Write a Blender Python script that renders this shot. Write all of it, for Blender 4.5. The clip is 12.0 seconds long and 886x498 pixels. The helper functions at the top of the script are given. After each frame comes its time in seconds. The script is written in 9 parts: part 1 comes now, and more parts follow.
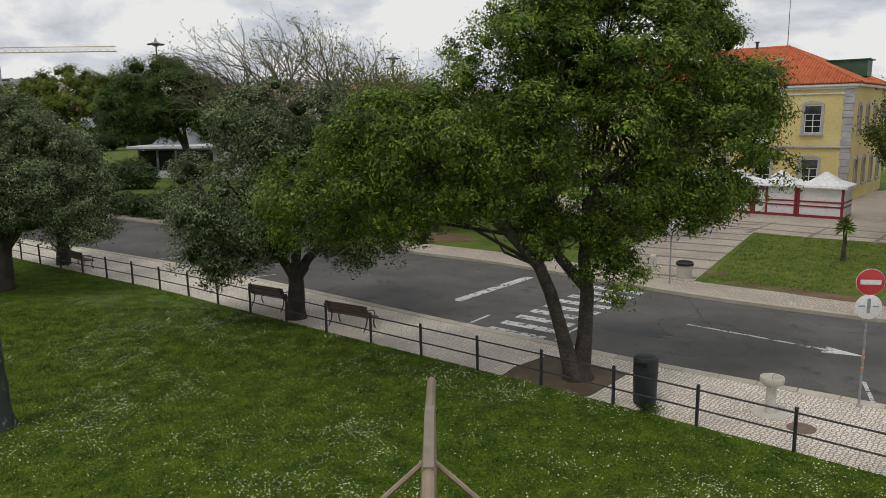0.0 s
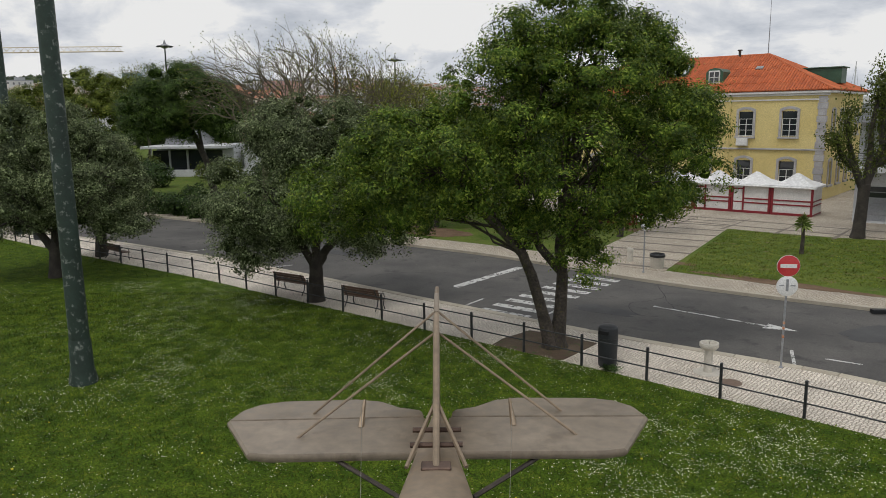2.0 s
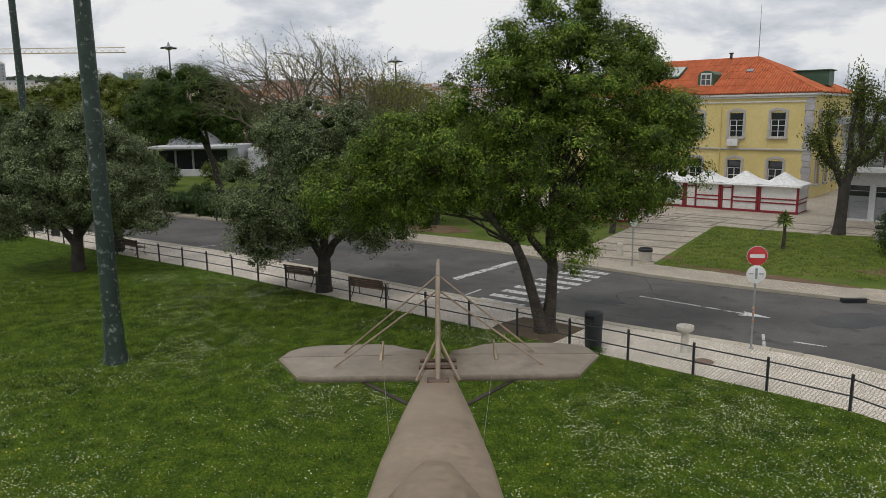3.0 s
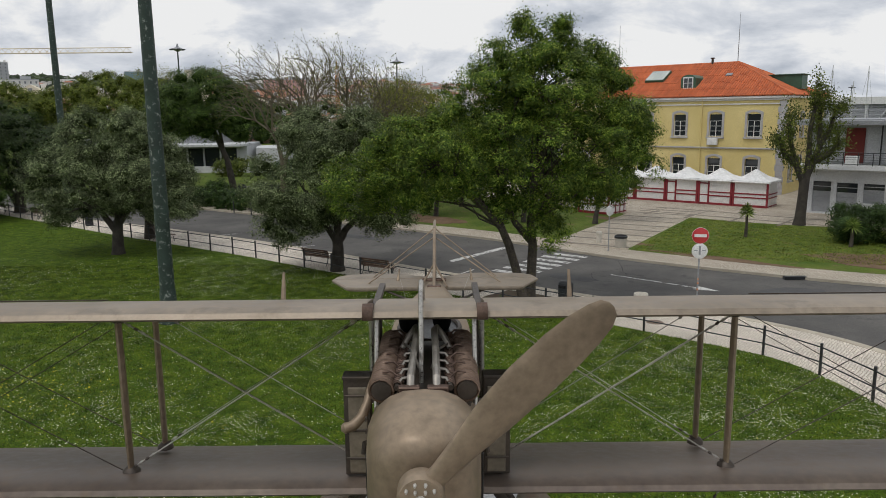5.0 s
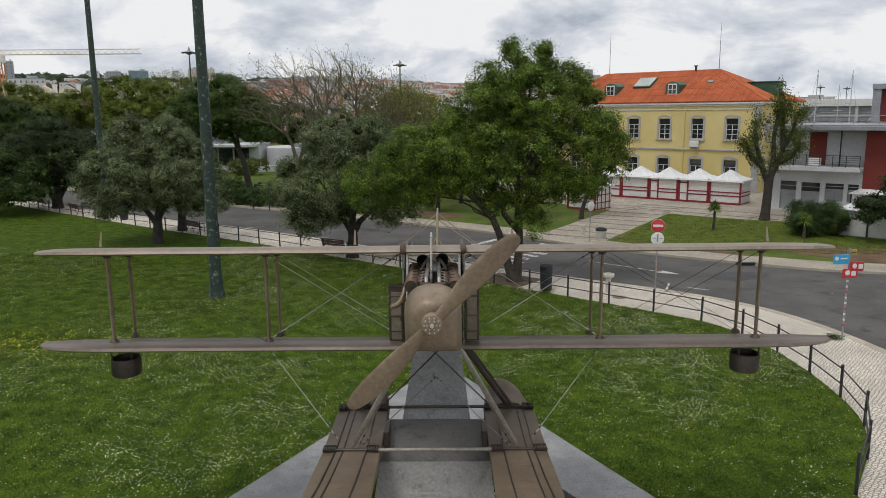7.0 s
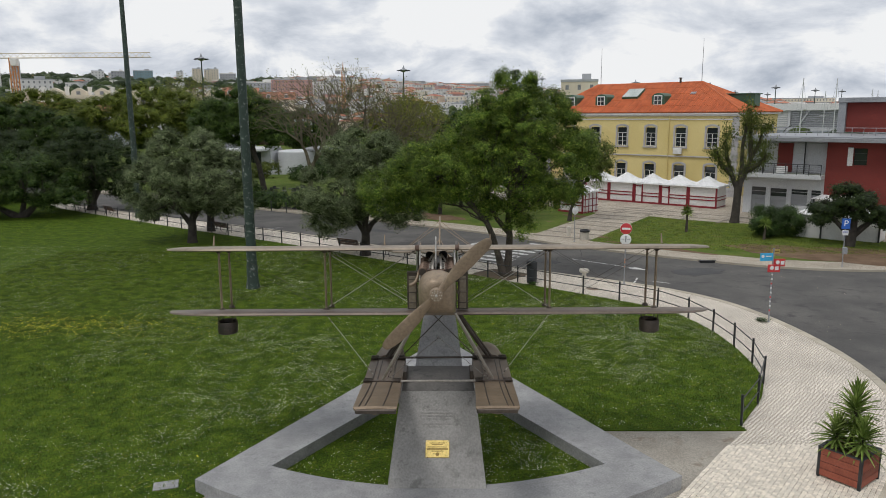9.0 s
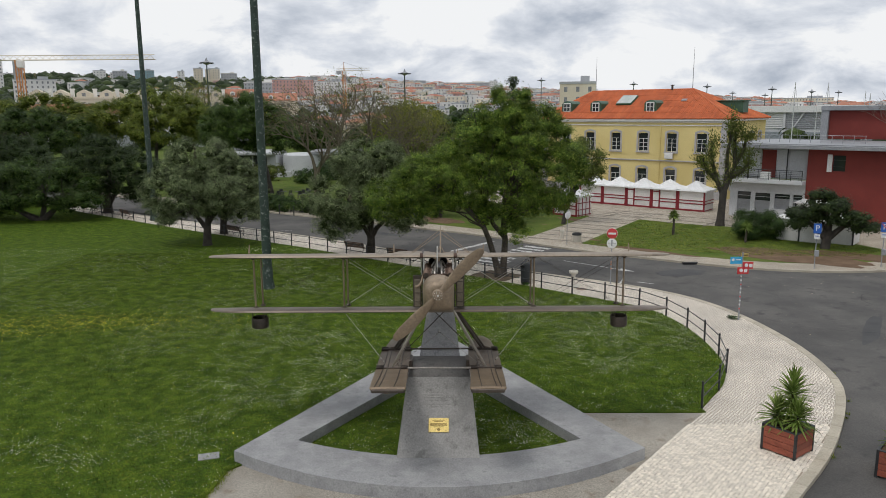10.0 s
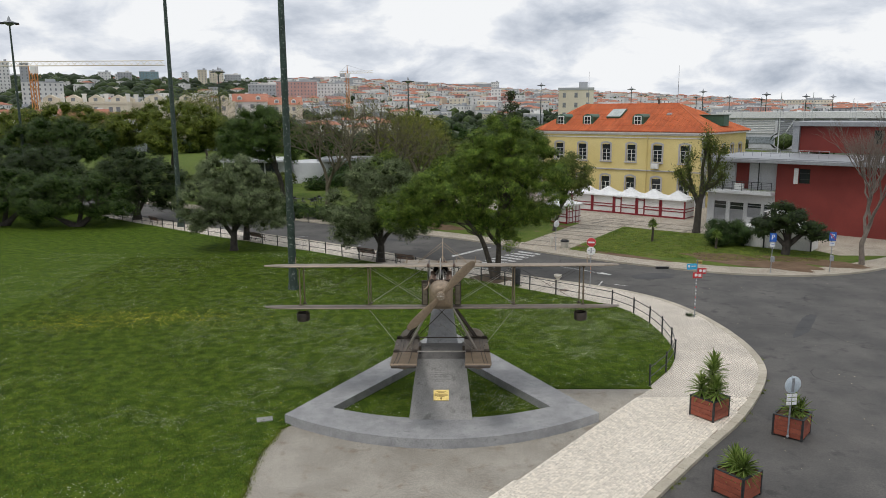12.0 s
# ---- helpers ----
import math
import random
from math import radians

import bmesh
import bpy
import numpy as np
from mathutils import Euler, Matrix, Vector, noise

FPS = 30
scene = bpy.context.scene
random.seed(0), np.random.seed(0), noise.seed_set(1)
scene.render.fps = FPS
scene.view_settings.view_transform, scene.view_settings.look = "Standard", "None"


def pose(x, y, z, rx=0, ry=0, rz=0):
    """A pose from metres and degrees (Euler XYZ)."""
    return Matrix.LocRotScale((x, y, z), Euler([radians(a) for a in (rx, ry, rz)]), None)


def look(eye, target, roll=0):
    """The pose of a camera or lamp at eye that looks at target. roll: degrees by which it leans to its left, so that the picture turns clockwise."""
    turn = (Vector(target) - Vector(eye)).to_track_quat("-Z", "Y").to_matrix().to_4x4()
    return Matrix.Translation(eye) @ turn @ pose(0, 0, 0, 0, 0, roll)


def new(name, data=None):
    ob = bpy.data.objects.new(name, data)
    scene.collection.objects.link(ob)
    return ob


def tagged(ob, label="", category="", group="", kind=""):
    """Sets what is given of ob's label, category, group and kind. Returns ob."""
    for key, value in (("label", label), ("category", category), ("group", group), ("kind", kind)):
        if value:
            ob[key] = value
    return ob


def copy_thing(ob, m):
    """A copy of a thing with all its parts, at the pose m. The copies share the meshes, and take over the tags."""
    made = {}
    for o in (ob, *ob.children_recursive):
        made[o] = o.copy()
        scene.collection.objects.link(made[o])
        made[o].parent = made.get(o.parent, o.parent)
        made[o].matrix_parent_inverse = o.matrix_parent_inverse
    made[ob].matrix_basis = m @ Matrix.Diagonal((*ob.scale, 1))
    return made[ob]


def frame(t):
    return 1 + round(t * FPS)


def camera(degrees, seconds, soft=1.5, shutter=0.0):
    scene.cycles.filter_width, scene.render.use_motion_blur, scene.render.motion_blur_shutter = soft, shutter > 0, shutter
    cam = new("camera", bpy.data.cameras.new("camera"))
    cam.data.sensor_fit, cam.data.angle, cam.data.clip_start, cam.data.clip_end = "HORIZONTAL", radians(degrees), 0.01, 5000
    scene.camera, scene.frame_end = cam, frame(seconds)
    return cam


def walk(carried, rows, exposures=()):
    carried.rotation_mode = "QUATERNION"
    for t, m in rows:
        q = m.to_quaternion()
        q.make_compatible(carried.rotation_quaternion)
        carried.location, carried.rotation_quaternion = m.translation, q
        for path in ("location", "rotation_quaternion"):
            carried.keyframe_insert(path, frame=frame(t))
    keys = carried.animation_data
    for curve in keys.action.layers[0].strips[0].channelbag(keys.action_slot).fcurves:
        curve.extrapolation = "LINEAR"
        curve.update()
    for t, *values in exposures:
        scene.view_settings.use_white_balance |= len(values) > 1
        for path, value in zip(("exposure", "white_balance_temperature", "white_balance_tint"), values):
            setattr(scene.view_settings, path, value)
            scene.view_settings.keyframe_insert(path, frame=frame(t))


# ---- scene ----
cam = camera(62.1, 12.0, soft=0.8)
PATH = [
    (0, (0.059, 3.695, 6.805), (0.038, 5.664, 6.453), -0.8),
    (0.5, (0.095, 2.749, 6.902), (0.074, 4.718, 6.55), -0.75),
    (1, (0.112, 1.767, 7.005), (0.091, 3.736, 6.652), -0.7),
    (1.5, (0.112, 0.767, 7.154), (0.09, 2.735, 6.798), -0.7),
    (2, (0.105, -0.25, 7.267), (0.083, 1.718, 6.91), -0.7),
    (2.5, (0.111, -1.242, 7.345), (0.088, 0.726, 6.988), -0.7),
    (3, (0.126, -2.31, 7.376), (0.104, -0.342, 7.019), -0.7),
    (5, (0.267, -7.092, 7.546), (0.245, -5.125, 7.186), -0.6),
    (5.5, (0.286, -8.419, 7.625), (0.263, -6.452, 7.264), -0.55),
    (6, (0.311, -9.809, 7.75), (0.287, -7.842, 7.388), -0.5),
    (6.5, (0.325, -11.199, 7.866), (0.3, -9.232, 7.504), -0.5),
    (7, (0.353, -12.654, 8.042), (0.327, -10.687, 7.679), -0.5),
    (9, (0.462, -18.601, 9.124), (0.431, -16.635, 8.759), -0.4),
    (9.5, (0.503, -20.212, 9.553), (0.472, -18.246, 9.186), -0.4),
    (10, (0.514, -21.813, 9.971), (0.482, -19.847, 9.603), -0.4),
    (10.5, (0.505, -23.316, 10.406), (0.475, -21.351, 10.038), -0.35),
    (11, (0.54, -24.935, 10.81), (0.508, -22.97, 10.442), -0.4),
    (11.5, (0.6, -26.553, 11.212), (0.565, -24.587, 10.845), -0.4),
    (12, (0.628, -28.166, 11.607), (0.591, -26.201, 11.239), -0.35),
]
walk(cam, [(t, look(eye, target, roll)) for t, eye, target, roll in PATH], ((0, -0.32, 6500, 10), (3, -0.3, 6450, 10), (6.5, -0.23, 6400, 10), (9.5, -0.18, 6350, 10), (12, -0.13, 6320, 10)))

# ---- light: bright overcast sky with a veiled sun ----
SUN_ELEV, SUN_AZ = 63.0, 220.0      # azimuth clockwise from +y
world = bpy.data.worlds.new("overcast_sky")
scene.world = world
world.use_nodes = True
wn, wl = world.node_tree.nodes, world.node_tree.links
wn.clear()
w_out = wn.new("ShaderNodeOutputWorld")
w_bg = wn.new("ShaderNodeBackground")
sky = wn.new("ShaderNodeTexSky")
sky.sky_type, sky.sun_disc = "NISHITA", False
sky.sun_elevation, sky.sun_rotation = radians(SUN_ELEV), radians(SUN_AZ)
tc = wn.new("ShaderNodeTexCoord")
sep = wn.new("ShaderNodeSeparateXYZ")
wl.new(tc.outputs["Generated"], sep.inputs[0])


def wmath(op, a, b=None, clamp=False):
    n = wn.new("ShaderNodeMath")
    n.operation, n.use_clamp = op, clamp
    for i, x in enumerate((a, b)):
        if x is None:
            continue
        if isinstance(x, (int, float)):
            n.inputs[i].default_value = x
        else:
            wl.new(x, n.inputs[i])
    return n.outputs[0]


# clouds lie on a flat layer: the direction divided by its height
zc = wmath("ADD", wmath("MAXIMUM", sep.outputs[2], 0.0), 0.42)
comb = wn.new("ShaderNodeCombineXYZ")
wl.new(wmath("DIVIDE", sep.outputs[0], zc), comb.inputs[0])
wl.new(wmath("DIVIDE", sep.outputs[1], zc), comb.inputs[1])
cloud = wn.new("ShaderNodeTexNoise")
cloud.inputs["Scale"].default_value, cloud.inputs["Detail"].default_value = 3.1, 12.0
cloud.inputs["Roughness"].default_value, cloud.inputs["Distortion"].default_value = 0.56, 0.3
wl.new(comb.outputs[0], cloud.inputs["Vector"])
shade = wn.new("ShaderNodeValToRGB")
shade.color_ramp.elements[0].position, shade.color_ramp.elements[0].color = 0.455, (1.08, 1.08, 1.07, 1)
shade.color_ramp.elements[1].position, shade.color_ramp.elements[1].color = 0.655, (0.52, 0.57, 0.65, 1)
mid = shade.color_ramp.elements.new(0.525)
mid.color = (0.85, 0.88, 0.93, 1)
wl.new(cloud.outputs[0], shade.inputs[0])
cover = wn.new("ShaderNodeTexNoise")
cover.inputs["Scale"].default_value, cover.inputs["Detail"].default_value = 0.75, 6.0
off = wn.new("ShaderNodeVectorMath")
off.operation = "ADD"
off.inputs[1].default_value = (3.7, 1.9, 0)
wl.new(comb.outputs[0], off.inputs[0])
wl.new(off.outputs[0], cover.inputs["Vector"])
gap = wn.new("ShaderNodeMapRange")
gap.inputs["From Min"].default_value, gap.inputs["From Max"].default_value = 0.20, 0.28
wl.new(cover.outputs[0], gap.inputs["Value"])
blue = wn.new("ShaderNodeVectorMath")
blue.operation = "SCALE"
blue.inputs["Scale"].default_value = 0.10
wl.new(sky.outputs[0], blue.inputs[0])
mixs = wn.new("ShaderNodeMix")
mixs.data_type = "RGBA"
wl.new(gap.outputs[0], mixs.inputs["Factor"])
wl.new(blue.outputs[0], mixs.inputs["A"])
wl.new(shade.outputs[0], mixs.inputs["B"])
wl.new(mixs.outputs["Result"], w_bg.inputs["Color"])
w_bg.inputs["Strength"].default_value = 0.93
wl.new(w_bg.outputs[0], w_out.inputs[0])

sun = new("sun", bpy.data.lights.new("sun", "SUN"))
sun.data.energy, sun.data.angle, sun.data.color = 1.18, radians(14), (1.0, 0.96, 0.9)
az, el = radians(SUN_AZ), radians(SUN_ELEV)
sun.matrix_world = look((0, 0, 60), (-math.sin(az) * math.cos(el), -math.cos(az) * math.cos(el), 60 - math.sin(el)))
scene.view_settings.exposure = 0.0

# ---- tools ----
class Geo:
    """Collects vertices and faces of one mesh."""

    def __init__(self):
        self.v, self.f = [], []

    def add(self, verts, faces, m=None):
        k = len(self.v)
        self.v += [tuple(m @ Vector(p)) for p in verts] if m else [tuple(p) for p in verts]
        self.f += [tuple(i + k for i in f) for f in faces]
        return self

    def box(self, c, d, m=None, ch=0.0):
        """A box of size d round c; ch: chamfer of its edges."""
        x, y, z = (a / 2 for a in d)
        ch = min(ch, 0.45 * min(d))
        if ch <= 0:
            vs = [(c[0] + sx * x, c[1] + sy * y, c[2] + sz * z) for sx in (-1, 1) for sy in (-1, 1) for sz in (-1, 1)]
            return self.add(vs, [(0, 1, 3, 2), (4, 6, 7, 5), (0, 4, 5, 1), (2, 3, 7, 6), (0, 2, 6, 4), (1, 5, 7, 3)], m)
        vs, key = [], {}
        for sx in (-1, 1):
            for sy in (-1, 1):
                for sz in (-1, 1):
                    for ax in range(3):
                        p = [sx * (x - ch), sy * (y - ch), sz * (z - ch)]
                        p[ax] += (sx, sy, sz)[ax] * ch
                        key[sx, sy, sz, ax] = len(vs)
                        vs.append(tuple(c[i] + p[i] for i in range(3)))
        fs = []
        for ax in range(3):
            for s in (-1, 1):
                q = []
                for a, b in ((-1, -1), (1, -1), (1, 1), (-1, 1)):
                    t = [a, b]
                    t.insert(ax, s)
                    q.append(key[t[0], t[1], t[2], ax])
                fs.append(tuple(q if (s > 0) != (ax == 1) else q[::-1]))
        for ax in range(3):
            o1, o2 = [i for i in range(3) if i != ax]
            for a in (-1, 1):
                for b in (-1, 1):
                    t0, t1 = [0, 0, 0], [0, 0, 0]
                    t0[ax], t1[ax] = -1, 1
                    t0[o1] = t1[o1] = a
                    t0[o2] = t1[o2] = b
                    q = [key[(*t0, o1)], key[(*t1, o1)], key[(*t1, o2)], key[(*t0, o2)]]
                    fs.append(tuple(q if (a * b > 0) != (ax == 1) else q[::-1]))
        for sx in (-1, 1):
            for sy in (-1, 1):
                for sz in (-1, 1):
                    q = [key[sx, sy, sz, i] for i in range(3)]
                    fs.append(tuple(q if sx * sy * sz > 0 else q[::-1]))
        return self.add(vs, fs, m)

    def tube(self, pts, r, n=8, m=None, squash=1.0):
        """A tube along pts; r: one radius or one for each point; squash flattens it sideways."""
        pts = [Vector(p) for p in pts]
        rs = r if isinstance(r, (list, tuple)) else [r] * len(pts)
        vs, up = [], None
        for i, p in enumerate(pts):
            d = (pts[min(i + 1, len(pts) - 1)] - pts[max(i - 1, 0)]).normalized()
            if up is None:
                up = Vector((0, 0, 1)) if abs(d.z) < 0.9 else Vector((0, 1, 0))
            a = d.cross(up).normalized()
            b = a.cross(d).normalized()
            up = b
            for k in range(n):
                w = 2 * math.pi * k / n
                vs.append(p + rs[i] * (a * math.cos(w) * squash + b * math.sin(w)))
        fs = []
        for i in range(len(pts) - 1):
            for k in range(n):
                l = (k + 1) % n
                fs.append((i * n + k, i * n + l, (i + 1) * n + l, (i + 1) * n + k))
        fs.append(tuple(range(n))[::-1])
        fs.append(tuple((len(pts) - 1) * n + k for k in range(n)))
        return self.add(vs, fs, m)

    def lathe(self, prof, n=20, c=(0, 0, 0), m=None):
        """Turns a profile of (radius, height) round the z axis at c."""
        vs = [(c[0] + r * math.cos(2 * math.pi * k / n), c[1] + r * math.sin(2 * math.pi * k / n), c[2] + z) for r, z in prof for k in range(n)]
        fs = [(i * n + k, i * n + (k + 1) % n, (i + 1) * n + (k + 1) % n, (i + 1) * n + k) for i in range(len(prof) - 1) for k in range(n)]
        fs.append(tuple(range(n))[::-1])
        fs.append(tuple((len(prof) - 1) * n + k for k in range(n)))
        return self.add(vs, fs, m)

    def prism(self, poly, z0, z1, m=None):
        """A flat plan extruded from z0 to z1."""
        if sum(a[0] * b[1] - b[0] * a[1] for a, b in zip(poly, poly[1:] + poly[:1])) < 0:
            poly = poly[::-1]
        n = len(poly)
        vs = [(x, y, z0) for x, y in poly] + [(x, y, z1) for x, y in poly]
        fs = [tuple(range(n))[::-1], tuple(range(n, 2 * n))] + [(i, (i + 1) % n, n + (i + 1) % n, n + i) for i in range(n)]
        return self.add(vs, fs, m)

    def band(self, a, b, z0, z1):
        """A strip between two lines of equally many plan points, from z0 to z1."""
        n = len(a)
        vs = [(x, y, z1) for x, y in a] + [(x, y, z1) for x, y in b] + [(x, y, z0) for x, y in a] + [(x, y, z0) for x, y in b]
        fs = []
        for i in range(n - 1):
            fs += [(i, n + i, n + i + 1, i + 1), (i, i + 1, 2 * n + i + 1, 2 * n + i), (n + i + 1, n + i, 3 * n + i, 3 * n + i + 1)]
        fs += [(0, 2 * n, 3 * n, n), (n - 1, 2 * n - 1, 4 * n - 1, 3 * n - 1)]
        return self.add(vs, fs)

    def loft(self, rings, m=None):
        """Closed rings of equally many points, joined one after another, with end caps."""
        n = len(rings[0])
        vs = [p for r in rings for p in r]
        fs = [(i * n + k, i * n + (k + 1) % n, (i + 1) * n + (k + 1) % n, (i + 1) * n + k) for i in range(len(rings) - 1) for k in range(n)]
        fs += [tuple(range(n))[::-1], tuple((len(rings) - 1) * n + k for k in range(n))]
        return self.add(vs, fs, m)

    def mesh(self, name, material, smooth=35, fix=True):
        me = bpy.data.meshes.new(name)
        me.from_pydata([tuple(map(float, p)) for p in self.v], [], self.f)
        me.validate()
        if fix and len(self.f) < 20000:
            bm = bmesh.new()
            bm.from_mesh(me)
            bmesh.ops.recalc_face_normals(bm, faces=bm.faces)
            bm.to_mesh(me)
            bm.free()
        if smooth:
            me.polygons.foreach_set("use_smooth", [True] * len(me.polygons))
            me.set_sharp_from_angle(angle=radians(smooth))
        me.materials.append(material)
        return me


def thing(name, m, label, category, group=""):
    ob = new(name)
    ob.empty_display_size = 0.2
    ob.matrix_world = m if isinstance(m, Matrix) else Matrix.Translation(m)
    return tagged(ob, label, category, group)


def part(name, geo, material, parent, label="", smooth=35):
    ob = new(name, geo.mesh(name, material, smooth) if isinstance(geo, Geo) else geo)
    ob.parent = parent
    return tagged(ob, label) if label else ob


def solid(name, geo, material, label, category, group="", m=None, kind="", smooth=35):
    """A thing, or a piece of the setting, that is one mesh."""
    ob = new(name, geo.mesh(name, material, smooth) if isinstance(geo, Geo) else geo)
    if m:
        ob.matrix_world = m
    return tagged(ob, label, category, group, kind)


def curve(pts, steps=6):
    """A smooth line through plan points."""
    out, q = [], [pts[0]] + list(pts) + [pts[-1]]
    for i in range(1, len(q) - 2):
        p0, p1, p2, p3 = (np.array(a, float) for a in q[i - 1:i + 3])
        for s in range(steps):
            t = s / steps
            out.append(tuple(0.5 * (2 * p1 + (p2 - p0) * t + (2 * p0 - 5 * p1 + 4 * p2 - p3) * t * t + (3 * p1 - p0 - 3 * p2 + p3) * t ** 3)))
    return out + [tuple(map(float, pts[-1]))]


def even(pts, n):
    """n points at equal steps along a line."""
    p = np.array(pts, float)
    s = np.r_[0, np.cumsum(np.linalg.norm(np.diff(p, axis=0), axis=1))]
    u = np.linspace(0, s[-1], n)
    return [tuple(float(np.interp(x, s, p[:, k])) for k in range(p.shape[1])) for x in u]


def beside(pts, d):
    """The line shifted to its left by d."""
    p = np.array(pts, float)
    g = np.gradient(p, axis=0)
    g /= np.linalg.norm(g, axis=1)[:, None]
    return [tuple(a) for a in p + d * np.c_[-g[:, 1], g[:, 0]]]


def length(pts):
    p = np.array(pts, float)
    return float(np.linalg.norm(np.diff(p, axis=0), axis=1).sum())


# ---- materials ----
def surf(name, c1, c2, scale=2.0, rough=0.7, metal=0.0, bump=0.2, fine=40.0, detail=6.0, c3=None, stain=0.0, vary=0.0, coords="Position", island=0.0, spec=None, low=0.35, high=0.65, dist=0.02, grit=(0.78, 1.16), worn=(0.56, 0.68)):
    """A procedural surface: two colours mixed by a broad noise, a fine grain, stains, and relief. scale, fine: noise per metre."""
    m = bpy.data.materials.new(name)
    m.use_nodes = True
    nt = m.node_tree
    N, L = nt.nodes, nt.links
    b = N["Principled BSDF"]
    if coords == "Position":
        src = N.new("ShaderNodeNewGeometry").outputs["Position"]
    else:
        src = N.new("ShaderNodeTexCoord").outputs["Object"]

    def noise_node(sc, det=6.0, ro=0.55):
        n = N.new("ShaderNodeTexNoise")
        n.inputs["Scale"].default_value, n.inputs["Detail"].default_value, n.inputs["Roughness"].default_value = sc, det, ro
        L.new(src, n.inputs["Vector"])
        return n.outputs[0]

    def ranged(x, a, z, lo=0.0, hi=1.0):
        n = N.new("ShaderNodeMapRange")
        for k, val in zip(("From Min", "From Max", "To Min", "To Max"), (a, z, lo, hi)):
            n.inputs[k].default_value = val
        L.new(x, n.inputs["Value"])
        return n.outputs[0]

    def mixed(f, a, z, mode="MIX"):
        n = N.new("ShaderNodeMix")
        n.data_type, n.blend_type = "RGBA", mode
        for s, x in ((n.inputs["Factor"], f), (n.inputs["A"], a), (n.inputs["B"], z)):
            if isinstance(x, (int, float)):
                s.default_value = x
            elif isinstance(x, tuple):
                s.default_value = (*x, 1) if len(x) == 3 else x
            else:
                L.new(x, s)
        return n.outputs["Result"]

    col = mixed(ranged(noise_node(scale, detail), low, high), c1, c2)
    grain = noise_node(fine, 4.0)
    if c3:
        col = mixed(ranged(noise_node(scale * 3.1, 8.0, 0.65), *worn), col, c3)
    if stain:
        col = mixed(ranged(noise_node(scale * 0.37, 7.0, 0.6), 0.5, 0.75, 0.0, stain), col, tuple(0.45 * a for a in c1))
    col = mixed(1.0, col, mixed(ranged(grain, 0.3, 0.7), (grit[0],) * 3, (grit[1],) * 3), "MULTIPLY")
    if vary:
        o = N.new("ShaderNodeObjectInfo")
        col = mixed(1.0, col, mixed(o.outputs["Random"], (1 - vary,) * 3, (1 + vary,) * 3), "MULTIPLY")
    if island:
        g = N.new("ShaderNodeNewGeometry")
        col = mixed(1.0, col, mixed(g.outputs["Random Per Island"], (1 - island,) * 3, (1 + island,) * 3), "MULTIPLY")
    L.new(col, b.inputs["Base Color"])
    L.new(ranged(grain, 0.25, 0.75, max(0.03, rough - 0.12), min(1.0, rough + 0.1)), b.inputs["Roughness"])
    b.inputs["Metallic"].default_value = metal
    if spec is not None:
        b.inputs["Specular IOR Level"].default_value = spec
    if bump:
        bu = N.new("ShaderNodeBump")
        bu.inputs["Strength"].default_value, bu.inputs["Distance"].default_value = bump, dist
        L.new(grain, bu.inputs["Height"])
        L.new(bu.outputs[0], b.inputs["Normal"])
    return m


INNER_SHADE = {}                # the dense inside of each kind of foliage, crown shade put into its colour


def leaves_material(name, c1, c2, c3, trans=0.35, rough=0.5):
    """Foliage: each leaf takes its own shade, and light comes through it."""
    m = bpy.data.materials.new(name)
    m.use_nodes = True
    N, L = m.node_tree.nodes, m.node_tree.links
    b = N["Principled BSDF"]
    g = N.new("ShaderNodeNewGeometry")
    r = N.new("ShaderNodeValToRGB")
    r.color_ramp.elements[0].color, r.color_ramp.elements[1].color = (*c1, 1), (*c3, 1)
    e = r.color_ramp.elements.new(0.55)
    e.color = (*c2, 1)
    L.new(g.outputs["Random Per Island"], r.inputs[0])
    n = N.new("ShaderNodeTexNoise")
    n.inputs["Scale"].default_value = 1.7
    L.new(g.outputs["Position"], n.inputs["Vector"])
    mr = N.new("ShaderNodeMapRange")
    mr.inputs["From Min"].default_value, mr.inputs["From Max"].default_value = 0.35, 0.65
    mr.inputs["To Min"].default_value, mr.inputs["To Max"].default_value = 0.55, 1.6
    L.new(n.outputs[0], mr.inputs["Value"])
    mx = N.new("ShaderNodeVectorMath")
    mx.operation = "SCALE"
    L.new(r.outputs[0], mx.inputs[0])
    L.new(mr.outputs[0], mx.inputs["Scale"])
    L.new(mx.outputs[0], b.inputs["Base Color"])
    b.inputs["Roughness"].default_value = rough
    b.inputs["Specular IOR Level"].default_value = 0.2
    t = N.new("ShaderNodeBsdfTranslucent")
    L.new(mx.outputs[0], t.inputs["Color"])
    ms = N.new("ShaderNodeMixShader")
    ms.inputs[0].default_value = trans
    L.new(b.outputs[0], ms.inputs[1])
    L.new(t.outputs[0], ms.inputs[2])
    L.new(ms.outputs[0], N["Material Output"].inputs["Surface"])
    # leaf colours darkened: the shade within the crown is painted in
    INNER_SHADE[name] = surf("inner_" + name, tuple(0.45 * x for x in c1), tuple(0.75 * x for x in c2), 5.0, 0.95, bump=1.0, fine=18, dist=0.08, grit=(0.3, 1.9), spec=0.05)
    return m


